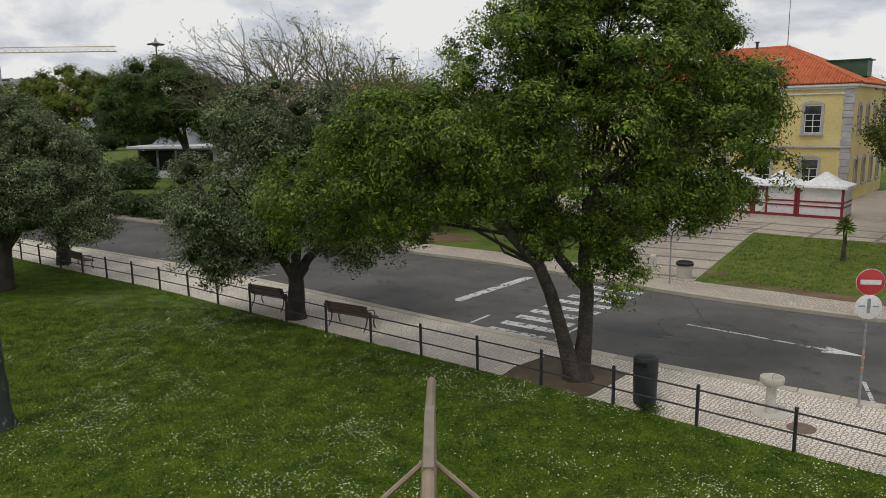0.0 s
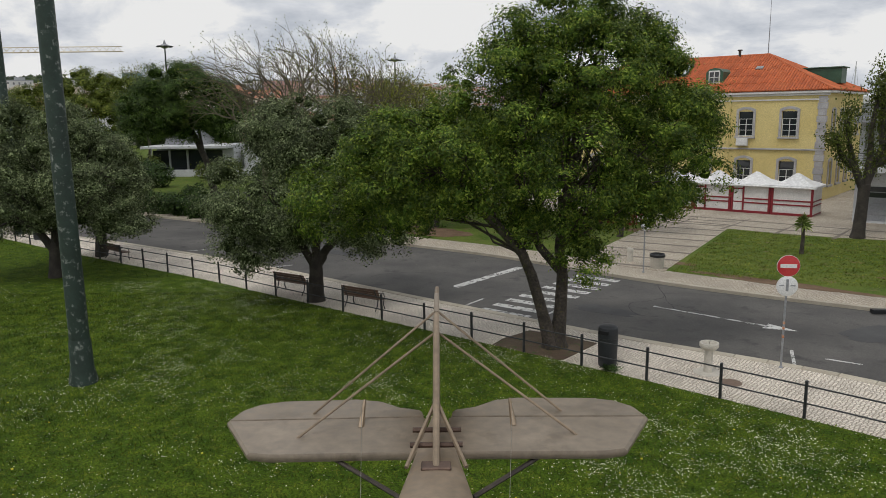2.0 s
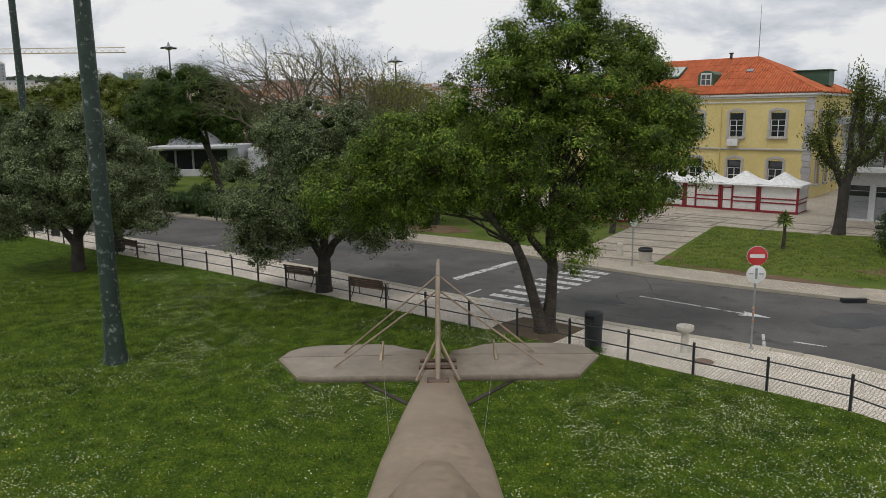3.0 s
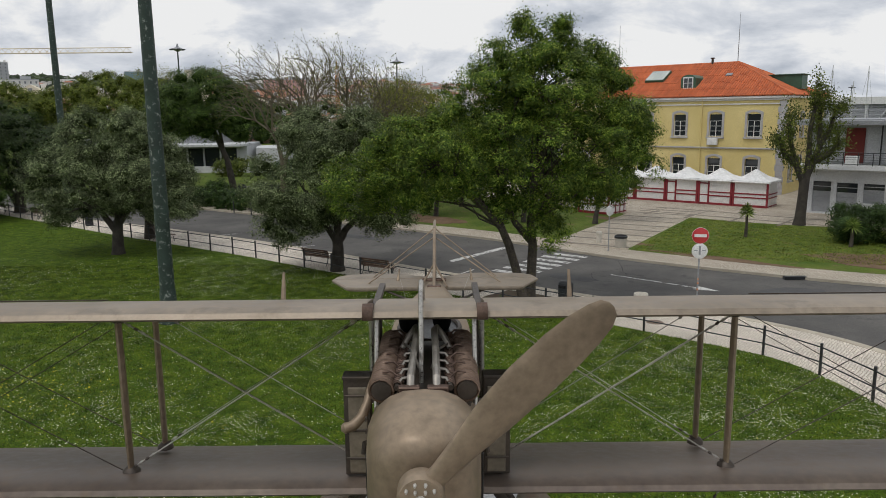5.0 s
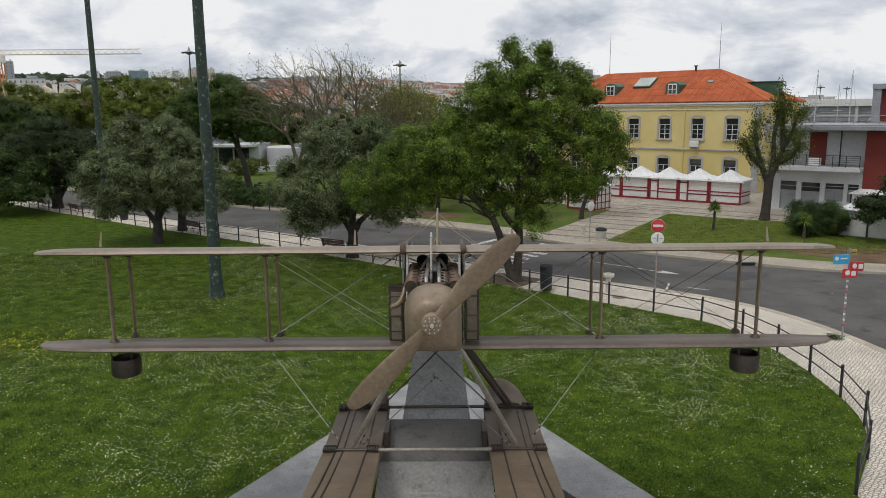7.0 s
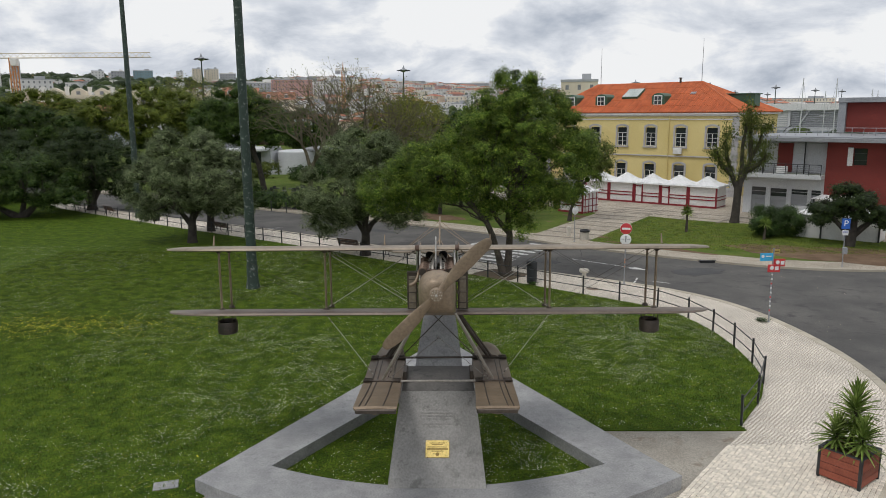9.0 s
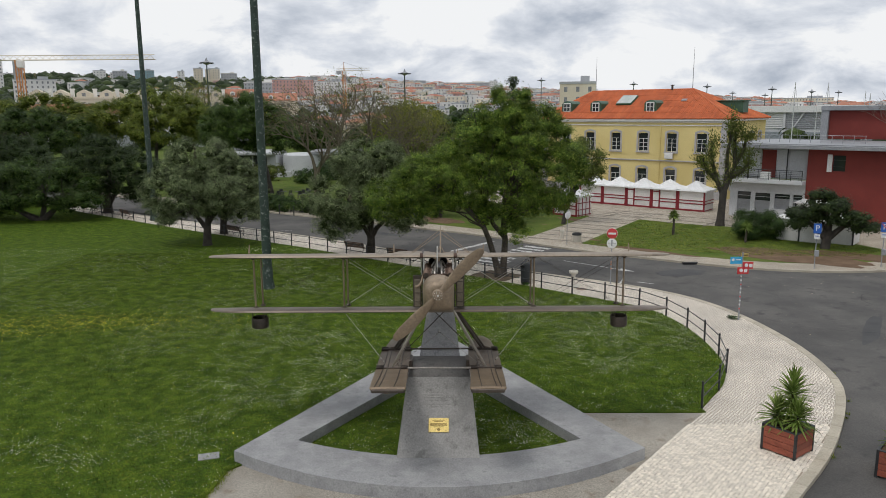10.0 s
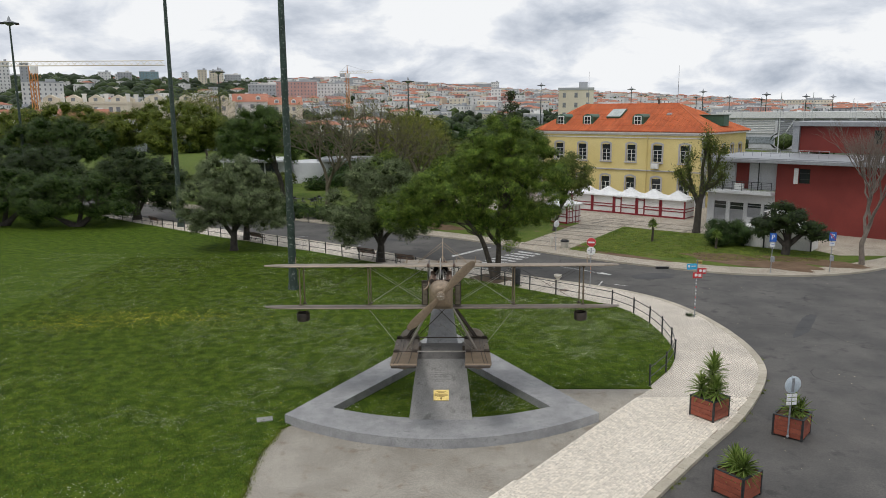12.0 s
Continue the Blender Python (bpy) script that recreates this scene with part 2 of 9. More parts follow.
def tile_material(name, c1, c2, joint, size, rz, rough=0.75, kind="brick", bump=0.6):
    """Small laid stones, or roof tiles, at true size."""
    m = bpy.data.materials.new(name)
    m.use_nodes = True
    N, L = m.node_tree.nodes, m.node_tree.links
    b = N["Principled BSDF"]
    g = N.new("ShaderNodeNewGeometry")
    mp = N.new("ShaderNodeMapping")
    mp.inputs["Rotation"].default_value = (0, 0, rz)
    L.new(g.outputs["Position"], mp.inputs["Vector"])
    wob = N.new("ShaderNodeTexNoise")
    wob.inputs["Scale"].default_value = 3.0
    L.new(g.outputs["Position"], wob.inputs["Vector"])
    br = N.new("ShaderNodeTexVoronoi")
    br.feature = "DISTANCE_TO_EDGE"
    br.inputs["Scale"].default_value = 1.0 / size
    br.inputs["Randomness"].default_value = 0.62
    cell = N.new("ShaderNodeTexVoronoi")
    cell.inputs["Scale"].default_value = 1.0 / size
    cell.inputs["Randomness"].default_value = 0.62
    for v in (br, cell):
        v.voronoi_dimensions = "2D"
        L.new(mp.outputs[0], v.inputs["Vector"])
    mr = N.new("ShaderNodeMapRange")
    mr.inputs["From Min"].default_value, mr.inputs["From Max"].default_value = 0.05, 0.19
    L.new(br.outputs["Distance"], mr.inputs["Value"])
    sx = N.new("ShaderNodeSeparateColor")
    L.new(cell.outputs["Color"], sx.inputs[0])
    big = N.new("ShaderNodeTexNoise")
    big.inputs["Scale"].default_value, big.inputs["Detail"].default_value = 0.5, 8.0
    L.new(g.outputs["Position"], big.inputs["Vector"])

    def mixed(f, a, z, mode="MIX"):
        n = N.new("ShaderNodeMix")
        n.data_type, n.blend_type = "RGBA", mode
        for s, x in ((n.inputs["Factor"], f), (n.inputs["A"], a), (n.inputs["B"], z)):
            if isinstance(x, (int, float)):
                s.default_value = x
            elif isinstance(x, tuple):
                s.default_value = (*x, 1)
            else:
                L.new(x, s)
        return n.outputs["Result"]

    col = mixed(sx.outputs[0], c1, c2)
    col = mixed(mr.outputs[0], joint, col)
    br2 = N.new("ShaderNodeMapRange")
    br2.inputs["From Min"].default_value, br2.inputs["From Max"].default_value = 0.3, 0.7
    br2.inputs["To Min"].default_value, br2.inputs["To Max"].default_value = 0.8, 1.12
    L.new(big.outputs[0], br2.inputs["Value"])
    sc = N.new("ShaderNodeVectorMath")
    sc.operation = "SCALE"
    L.new(col, sc.inputs[0])
    L.new(br2.outputs[0], sc.inputs["Scale"])
    L.new(sc.outputs[0], b.inputs["Base Color"])
    b.inputs["Roughness"].default_value = rough
    bu = N.new("ShaderNodeBump")
    bu.inputs["Strength"].default_value, bu.inputs["Distance"].default_value = bump, 0.01
    L.new(mr.outputs[0], bu.inputs["Height"])
    L.new(bu.outputs[0], b.inputs["Normal"])
    return m


def glass_material(name, tint, rough=0.05):
    m = bpy.data.materials.new(name)
    m.use_nodes = True
    b = m.node_tree.nodes["Principled BSDF"]
    b.inputs["Base Color"].default_value = (*tint, 1)
    b.inputs["Roughness"].default_value = rough
    b.inputs["Specular IOR Level"].default_value = 0.8
    return m


GRASS = surf("mown_grass", (0.031, 0.068, 0.006), (0.091, 0.139, 0.012), 1.7, 0.9, bump=1.0, fine=22, c3=(0.14, 0.16, 0.02), low=0.28, high=0.72, grit=(0.35, 1.6), dist=0.05, spec=0.1)
FAR_GRASS = surf("park_grass", (0.07, 0.115, 0.018), (0.125, 0.16, 0.032), 0.4, 0.9, bump=0.8, fine=14, grit=(0.55, 1.4), c3=(0.17, 0.135, 0.07), dist=0.05, spec=0.1)
EARTH = surf("bare_earth", (0.13, 0.085, 0.055), (0.19, 0.13, 0.085), 0.9, 0.95, bump=0.8, fine=18, spec=0.1)
ASPHALT = surf("worn_asphalt", (0.068, 0.065, 0.062), (0.114, 0.107, 0.099), 0.35, 0.85, bump=0.7, fine=22, c3=(0.052, 0.05, 0.048), stain=0.35, dist=0.008, grit=(0.68, 1.3))
PAINT_WHITE = surf("worn_road_paint", (0.60, 0.60, 0.58), (0.50, 0.50, 0.48), 1.6, 0.7, bump=0.3, fine=30, c3=(0.085, 0.08, 0.075), worn=(0.53, 0.57))
GRAVEL = surf("fine_gravel", (0.27, 0.245, 0.205), (0.37, 0.34, 0.29), 0.5, 0.95, bump=1.0, fine=24, c3=(0.23, 0.19, 0.145), dist=0.015, grit=(0.6, 1.35))
CALCADA = tile_material("limestone_setts", (0.66, 0.60, 0.51), (0.86, 0.79, 0.69), (0.27, 0.225, 0.175), 0.10, radians(40))
CALCADA_FAR = tile_material("grey_limestone_setts", (0.42, 0.37, 0.30), (0.56, 0.50, 0.41), (0.22, 0.18, 0.13), 0.13, radians(-40))
KERB = surf("limestone_kerb", (0.41, 0.365, 0.285), (0.51, 0.46, 0.37), 1.2, 0.8, bump=0.3, fine=30, vary=0.12, stain=0.3)
CONCRETE = surf("cast_concrete", (0.27, 0.27, 0.275), (0.36, 0.36, 0.36), 1.6, 0.75, bump=0.25, fine=22, c3=(0.24, 0.24, 0.245), stain=0.3, dist=0.01)
CONCRETE_DARK = surf("weathered_concrete", (0.22, 0.215, 0.205), (0.31, 0.30, 0.285), 1.1, 0.7, bump=0.25, fine=20, c3=(0.17, 0.165, 0.155), stain=0.5, dist=0.01)
BRONZE = surf("weathered_bronze_paint", (0.25, 0.19, 0.132), (0.34, 0.265, 0.188), 1.3, 0.50, 0.4, 0.12, 14, stain=0.25, dist=0.006)
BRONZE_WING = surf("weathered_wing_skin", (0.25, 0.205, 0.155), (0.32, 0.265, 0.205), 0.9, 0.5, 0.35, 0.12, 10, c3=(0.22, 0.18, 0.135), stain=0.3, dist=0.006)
BRONZE_DARK = surf("dark_patinated_metal", (0.065, 0.055, 0.048), (0.11, 0.09, 0.075), 3.0, 0.5, 0.6, 0.2, 30, dist=0.005)
BRONZE_RUST = surf("brown_engine_metal", (0.085, 0.055, 0.042), (0.15, 0.10, 0.078), 5.0, 0.5, 0.6, 0.25, 40, dist=0.004)
# lower wing: stained skin, darkened for the shade of the upper wing
BRONZE_LOWER = surf("shaded_stained_wing_skin", (0.15, 0.118, 0.098), (0.205, 0.165, 0.135), 0.9, 0.45, 0.35, 0.12, 10, c3=(0.17, 0.125, 0.09), stain=0.4, dist=0.006)
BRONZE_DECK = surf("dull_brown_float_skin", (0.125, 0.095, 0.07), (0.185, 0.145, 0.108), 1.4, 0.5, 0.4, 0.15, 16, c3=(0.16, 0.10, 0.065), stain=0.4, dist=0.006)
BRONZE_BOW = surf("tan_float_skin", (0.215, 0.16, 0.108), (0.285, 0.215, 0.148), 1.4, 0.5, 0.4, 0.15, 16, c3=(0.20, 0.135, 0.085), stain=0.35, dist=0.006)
BRONZE_PANEL = surf("olive_brown_panel", (0.19, 0.16, 0.12), (0.25, 0.215, 0.165), 2.0, 0.5, 0.3, 0.12, 16, stain=0.3, dist=0.006)
PIPE_METAL = surf("dull_pale_metal", (0.27, 0.25, 0.22), (0.36, 0.335, 0.30), 1.5, 0.42, 0.7, 0.05, 20, dist=0.003)
BUST_BLACK = surf("black_cast_metal", (0.005, 0.005, 0.005), (0.009, 0.009, 0.009), 6.0, 0.85, 0.0, 0.2, 40, dist=0.004, spec=0.1)
ENGINE_BROWN = surf("rusty_cylinder_metal", (0.13, 0.085, 0.06), (0.22, 0.15, 0.11), 5.0, 0.5, 0.4, 0.25, 40, dist=0.004)
RIVET = surf("pale_rivet_metal", (0.50, 0.48, 0.44), (0.60, 0.58, 0.54), 9.0, 0.4, 0.2, 0.05, 40, dist=0.002)
STEEL = surf("brushed_steel", (0.42, 0.40, 0.37), (0.55, 0.53, 0.49), 4.0, 0.35, 0.85, 0.08, 40, dist=0.003)
IRON = surf("dark_painted_iron", (0.022, 0.024, 0.026), (0.04, 0.042, 0.044), 4.0, 0.5, 0.2, 0.15, 40, dist=0.003)
BLACK = surf("black_plastic", (0.012, 0.013, 0.015), (0.02, 0.021, 0.024), 2.0, 0.38, 0, 0.05, 40)
STONE = surf("pale_carved_stone", (0.50, 0.47, 0.41), (0.62, 0.58, 0.51), 3.0, 0.75, bump=0.3, fine=30, stain=0.4)
POLE_GREEN = surf("flaking_green_paint", (0.022, 0.038, 0.03), (0.035, 0.06, 0.048), 2.0, 0.6, 0.1, 0.3, 20, c3=(0.30, 0.32, 0.29), coords="Object")
BARK = surf("grey_brown_bark", (0.045, 0.037, 0.03), (0.085, 0.07, 0.057), 3.0, 0.95, bump=1.0, fine=14, c3=(0.105, 0.095, 0.028), dist=0.06, grit=(0.5, 1.4))
BARK_DARK = surf("dark_bark", (0.035, 0.03, 0.025), (0.065, 0.055, 0.045), 3.0, 0.95, bump=1.0, fine=14, dist=0.05)
BARK_POPLAR = surf("grey_poplar_bark", (0.15, 0.125, 0.105), (0.22, 0.185, 0.155), 3.0, 0.95, bump=0.5, fine=12, c3=(0.10, 0.085, 0.07), dist=0.03)
BARK_TWIG = surf("grey_twig_bark", (0.10, 0.086, 0.054), (0.16, 0.14, 0.092), 3.0, 0.95, bump=0.5, fine=12, dist=0.03)
LEAF_ASH = leaves_material("ash_leaves", (0.036, 0.074, 0.010), (0.092, 0.155, 0.018), (0.25, 0.31, 0.045), 0.32)
LEAF_OLIVE = leaves_material("olive_leaves", (0.034, 0.050, 0.019), (0.104, 0.136, 0.053), (0.29, 0.335, 0.18), 0.18, 0.6)
LEAF_DARK = leaves_material("dark_evergreen_leaves", (0.014, 0.026, 0.008), (0.028, 0.048, 0.013), (0.055, 0.08, 0.02), 0.15)
LEAF_PINE_DARK = leaves_material("dark_pine_needles", (0.024, 0.05, 0.009), (0.048, 0.088, 0.014), (0.105, 0.16, 0.026), 0.15)
LEAF_CAROB = leaves_material("carob_leaves", (0.016, 0.036, 0.007), (0.036, 0.068, 0.011), (0.085, 0.125, 0.022), 0.12)
LEAF_PINE = leaves_material("stone_pine_needles", (0.050, 0.078, 0.010), (0.115, 0.15, 0.018), (0.21, 0.235, 0.036), 0.2)
LEAF_SPRING = leaves_material("young_spring_leaves", (0.08, 0.10, 0.012), (0.15, 0.17, 0.022), (0.26, 0.27, 0.05), 0.35)
LEAF_POLLARD = leaves_material("young_green_leaves", (0.055, 0.08, 0.015), (0.10, 0.13, 0.025), (0.17, 0.19, 0.045), 0.35)
LEAF_HEDGE = leaves_material("hedge_leaves", (0.018, 0.04, 0.009), (0.035, 0.07, 0.014), (0.07, 0.11, 0.025), 0.2)
LEAF_YUCCA = leaves_material("yucca_leaves", (0.08, 0.13, 0.025), (0.16, 0.23, 0.05), (0.28, 0.34, 0.10), 0.3)
PETAL = leaves_material("daisy_petals", (0.50, 0.51, 0.38), (0.62, 0.62, 0.48), (0.74, 0.73, 0.62), 0.2)
PETAL_YELLOW = leaves_material("yellow_petals", (0.45, 0.38, 0.02), (0.55, 0.46, 0.03), (0.6, 0.55, 0.06), 0.2)
WALL_YELLOW = surf("yellow_limewash", (0.62, 0.50, 0.20), (0.70, 0.58, 0.26), 0.35, 0.9, bump=0.15, fine=12, stain=0.12)
WALL_WHITE = surf("white_render", (0.50, 0.51, 0.53), (0.58, 0.59, 0.60), 0.4, 0.85, bump=0.15, fine=12, stain=0.15)
WALL_RED = surf("dark_red_render", (0.165, 0.026, 0.02), (0.21, 0.036, 0.028), 0.35, 0.85, bump=0.15, fine=12, stain=0.2)
TRIM_STONE = surf("grey_stone_trim", (0.36, 0.35, 0.36), (0.46, 0.45, 0.45), 1.5, 0.8, bump=0.2, fine=15, stain=0.3)
GREY_METAL = surf("grey_sheet_metal", (0.28, 0.29, 0.31), (0.36, 0.37, 0.39), 1.0, 0.5, 0.4, 0.1, 12, stain=0.2)
GREEN_METAL = surf("green_painted_metal", (0.035, 0.09, 0.055), (0.05, 0.12, 0.075), 1.5, 0.5, 0.1, 0.1, 20)
STALL_WHITE = surf("white_painted_board", (0.66, 0.65, 0.63), (0.74, 0.73, 0.71), 1.5, 0.6, bump=0.1, fine=20, stain=0.15)
STALL_RED = surf("dark_red_paint", (0.19, 0.012, 0.02), (0.25, 0.02, 0.03), 2.0, 0.5, bump=0.1, fine=20)
CANVAS = surf("white_tent_fabric", (0.70, 0.70, 0.70), (0.78, 0.78, 0.77), 1.0, 0.75, bump=0.2, fine=6, stain=0.2)
GLASS = glass_material("dark_window_glass", (0.025, 0.03, 0.035))
FRAME_WHITE = surf("white_window_paint", (0.66, 0.66, 0.65), (0.74, 0.74, 0.73), 3.0, 0.5, bump=0.05, fine=20)
WOOD = surf("dark_bench_wood", (0.075, 0.04, 0.025), (0.125, 0.07, 0.045), 3.0, 0.6, bump=0.3, fine=25, vary=0.2)
TERRACOTTA_BOX = surf("red_stained_boards", (0.22, 0.055, 0.03), (0.30, 0.08, 0.045), 3.0, 0.6, bump=0.25, fine=30, vary=0.15)
SIGN_RED = surf("red_sign_film", (0.50, 0.03, 0.04), (0.58, 0.05, 0.05), 3.0, 0.4, bump=0.02)
SIGN_WHITE = surf("white_sign_film", (0.72, 0.72, 0.72), (0.78, 0.78, 0.78), 3.0, 0.4, bump=0.02)
SIGN_BLUE = surf("blue_sign_film", (0.02, 0.10, 0.42), (0.03, 0.13, 0.50), 3.0, 0.4, bump=0.02)
SIGN_CYAN = surf("light_blue_sign_film", (0.04, 0.34, 0.62), (0.06, 0.40, 0.68), 3.0, 0.4, bump=0.02)
BRASS = surf("polished_brass_plate", (0.62, 0.47, 0.16), (0.70, 0.54, 0.2), 5.0, 0.35, 0.7, 0.05, 30)
BRASS_DARK = surf("engraved_brass", (0.20, 0.14, 0.04), (0.26, 0.18, 0.06), 5.0, 0.5, 0.5, 0.05, 30)

# ---- ground, road, pavements ----
D = Vector((0.76, -0.65, 0)).normalized()      # along the road, towards the junction
NV = Vector((0.65, 0.76, 0)).normalized()      # across the road, away from the lawn
FENCE = curve([(-109.33, 112.57), (-72.0, 82.0), (-44.1, 58.3), (-37.5, 52.45), (-29.4, 46.1), (-20.6, 39.3), (-11.6, 32.8), (-7.7, 29.65), (-3.3, 26.1), (2.79, 21.24), (8.89, 16.08), (10.38, 14.48),
               (11.04, 12.62), (11.36, 10.56), (11.40, 8.40), (11.15, 6.05), (10.44, 4.19), (9.54, 2.81), (8.86, 1.82)])
EDGE = FENCE[:-1] + curve([(8.9, 1.6), (6.7, -1.1), (4.4, -4.1), (1.3, -7.8), (-3.3, -13.3), (-14, -26)])
KERB_LINE = curve([(-106.33, 116.57), (-70.0, 84.5), (-43.5, 60.9), (-36.0, 54.6), (-27.0, 47.9), (-18.0, 42.1), (-9.33, 35.8), (-1.17, 28.95), (5.30, 23.7), (9.60, 20.69), (11.95, 18.69), (13.63, 16.41),
                   (14.75, 13.19), (15.27, 9.09), (15.06, 5.48), (14.19, 2.74), (11.79, -1.20), (9.17, -4.38), (6.4, -7.8), (1.6, -13.6), (-9.4, -27)])
FAR_KERB = curve([(-99.33, 124.57), (-66.0, 89.5), (-46.4, 71.6), (-37.8, 65.7), (-26.5, 58.0), (-17.0, 51.5), (-10.6, 47.1), (-3.4, 42.15), (2.4, 37.9), (7.80, 32.57), (11.77, 29.27), (17.44, 25.53), (20.97, 23.97),
                  (25.01, 23.35), (28.60, 23.98), (32.47, 25.82), (45.07, 33.43), (85.86, 58.44)])
g = Geo()
g.add([(-2500, -2500, -0.16), (2500, -2500, -0.16), (2500, 2500, -0.16), (-2500, 2500, -0.16)], [(0, 1, 2, 3)])
solid("ground", g, FAR_GRASS, "dull green and brown open ground", "ground", kind="structure")
g = Geo().prism(KERB_LINE + [(20, -60), (130, -60), (130, 90)] + FAR_KERB[::-1], -0.159, -0.12)
solid("road", g, ASPHALT, "worn grey asphalt road and junction", "road", kind="structure", smooth=0)

n = 260
inner, outer = even(EDGE, n), even(KERB_LINE, n)
kin = beside(outer, -0.32)
g = Geo().band(inner, kin, -0.15, 0.0)
solid("pavement", g, CALCADA, "white limestone sett pavement along the road", "pavement", kind="structure", smooth=0)
fk = even(FAR_KERB, 220)
g = Geo().band(beside(fk, 0.25), beside(fk, 2.3), -0.15, 0.0)
solid("pavement_far", g, CALCADA_FAR, "limestone sett pavement across the road", "pavement", kind="structure", smooth=0)
g = Geo().band(fk, beside(fk, 0.25), -0.15, 0.012)
solid("kerb_far", g, KERB, "pale stone kerb across the road", "kerb", kind="structure", smooth=0)

LAWN_CUT = [(4.2, 1.5), (5.6, -1.85), (3.2, -3.0), (0, -3.7), (-3.2, -3.1), (-5.6, -2.2), (-5.95, -2.6)] + curve([(-6.0, -3.4), (-6.15, -4.6), (-6.1, -6.0), (-5.95, -7.8), (-6.3, -11), (-8.5, -18), (-15, -30)], 4)
g = Geo().prism(FENCE + [(8.9, 1.5)] + LAWN_CUT + [(-60, -60), (-190, -60), (-190, 112.6)], -0.15, 0.03)
solid("lawn", g, GRASS, "mown green lawn dotted with daisies", "lawn", kind="structure", smooth=0)
g = Geo().prism([(9.2, 1.9), (3, 1.9), (-3, 0), (-6.4, -2.0), (-6.7, -8), (-7, -12), (-9, -18), (-16, -30), (-9, -27), (1.0, -12), (6, -5), (9.3, -0.4)], -0.15, -0.008)
solid("gravel", g, GRAVEL, "pale beige fine gravel in front of the monument", "gravel", kind="structure", smooth=0)

# the square across the road
back = beside(fk, 2.3)
g = Geo().prism(back + [(90, 300), (-220, 300), (-220, 160)], -0.15, 0.005)
solid("lawn_far", g, FAR_GRASS, "park grass across the road", "lawn", kind="structure", smooth=0)
PLAZA = [(6.41, 36.31), (9.99, 33.31), (17.62, 45.98), (19.69, 44.13), (22.50, 42.15), (26.00, 40.61), (28.35, 38.31), (31.37, 30.49), (35.88, 30.25), (56.62, 42.50), (55.94, 56.69), (39.45, 67.08), (8.86, 79.49), (-2.23, 68.39), (5.34, 58.78), (13.51, 48.24)]
g = Geo().prism(PLAZA, -0.1, 0.018)
solid("plaza", g, CALCADA_FAR, "beige sett square crossed by dark paving bands", "pavement", kind="structure", smooth=0)
g = Geo()
pd = (Vector((17.62, 45.98, 0)) - Vector((9.99, 33.31, 0))).normalized()
pn = Vector((-pd.y, pd.x, 0))
for k in range(9):
    a = Vector((9.99, 33.31, 0)) + pd * (0.6 + 2.15 * k)
    w = 4.6
    g.prism([tuple((a)[:2]), tuple((a + pd * 0.28)[:2]), tuple((a + pd * 0.28 + pn * w)[:2]), tuple((a + pn * w)[:2])], 0.0, 0.024)
for k in range(7):
    a = Vector((12.45, 50.30, 0)) + D * (3.2 * k) - NV * 0.4
    g.prism([tuple(a[:2]), tuple((a + D * 0.25)[:2]), tuple((a + D * 0.25 + NV * 5.5 - D * 0.2)[:2]), tuple((a + NV * 5.5)[:2])], 0.0, 0.0245)
for k in range(2):
    a = Vector((14.32, 49.27, 0)) + NV * (1.0 + 2.6 * k)
    g.prism([tuple(a[:2]), tuple((a + D * 16)[:2]), tuple((a + D * 16 + NV * 0.25)[:2]), tuple((a + NV * 0.25)[:2])], 0.0, 0.0275)
solid("paving_bands", g, surf("dark_paving_band", (0.15, 0.13, 0.105), (0.20, 0.17, 0.14), 1.0, 0.85, fine=20), "dark paving bands set in the square", "paving", kind="structure", smooth=0)


def blot(c, rx, ry, seed, rz=0.0, n=40, rough=0.28):
    """An irregular round outline in plan."""
    out = []
    for k in range(n):
        w = 2 * math.pi * k / n
        s = 1 + rough * noise.noise((2.1 * math.cos(w) + seed, 2.1 * math.sin(w), seed * 1.7)) + 0.4 * rough * noise.noise((6 * math.cos(w), 6 * math.sin(w), seed))
        x, y = rx * s * math.cos(w), ry * s * math.sin(w)
        out.append((c[0] + x * math.cos(rz) - y * math.sin(rz), c[1] + x * math.sin(rz) + y * math.cos(rz)))
    return out


RZ = math.atan2(D.y, D.x)
for c, rx, ry, sd, z in (((23.27, 28.29), 5.6, 1.9, 3.1, 0.013), ((14.21, 30.75), 3.8, 0.45, 5.2, 0.012), ((11.87, 45.80), 2.0, 0.7, 8.3, 0.011), ((11.29, 35.11), 0.8, 0.4, 4.4, 0.014), ((28.18, 28.01), 3.6, 1.4, 9.4, 0.0115), ((-2.21, 47.01), 4, 1.6, 2.4, 0.0125)):
    solid("bare_earth_patch", Geo().prism(blot(c, rx, ry, sd, RZ), -0.05, z), EARTH, "patch of bare brown earth in the grass", "earth", kind="structure", smooth=0)

# tree pit in the pavement
pit = [Vector((x, y, 0)) for x, y in ((1.35, 22.35), (1.75, 23.05), (2.75, 24.0), (3.6, 23.5), (4.75, 22.5), (4.1, 21.7), (3.45, 20.95), (2.85, 20.85), (2.1, 21.6))]
solid("tree_pit", Geo().prism([tuple(p[:2]) for p in pit], -0.1, 0.022), surf("pit_earth", (0.085, 0.055, 0.035), (0.12, 0.085, 0.05), 1.2, 0.95, bump=0.8, fine=18, c3=(0.05, 0.085, 0.018)), "bare brown earth pit round the tree", "tree pit", kind="structure", smooth=0)

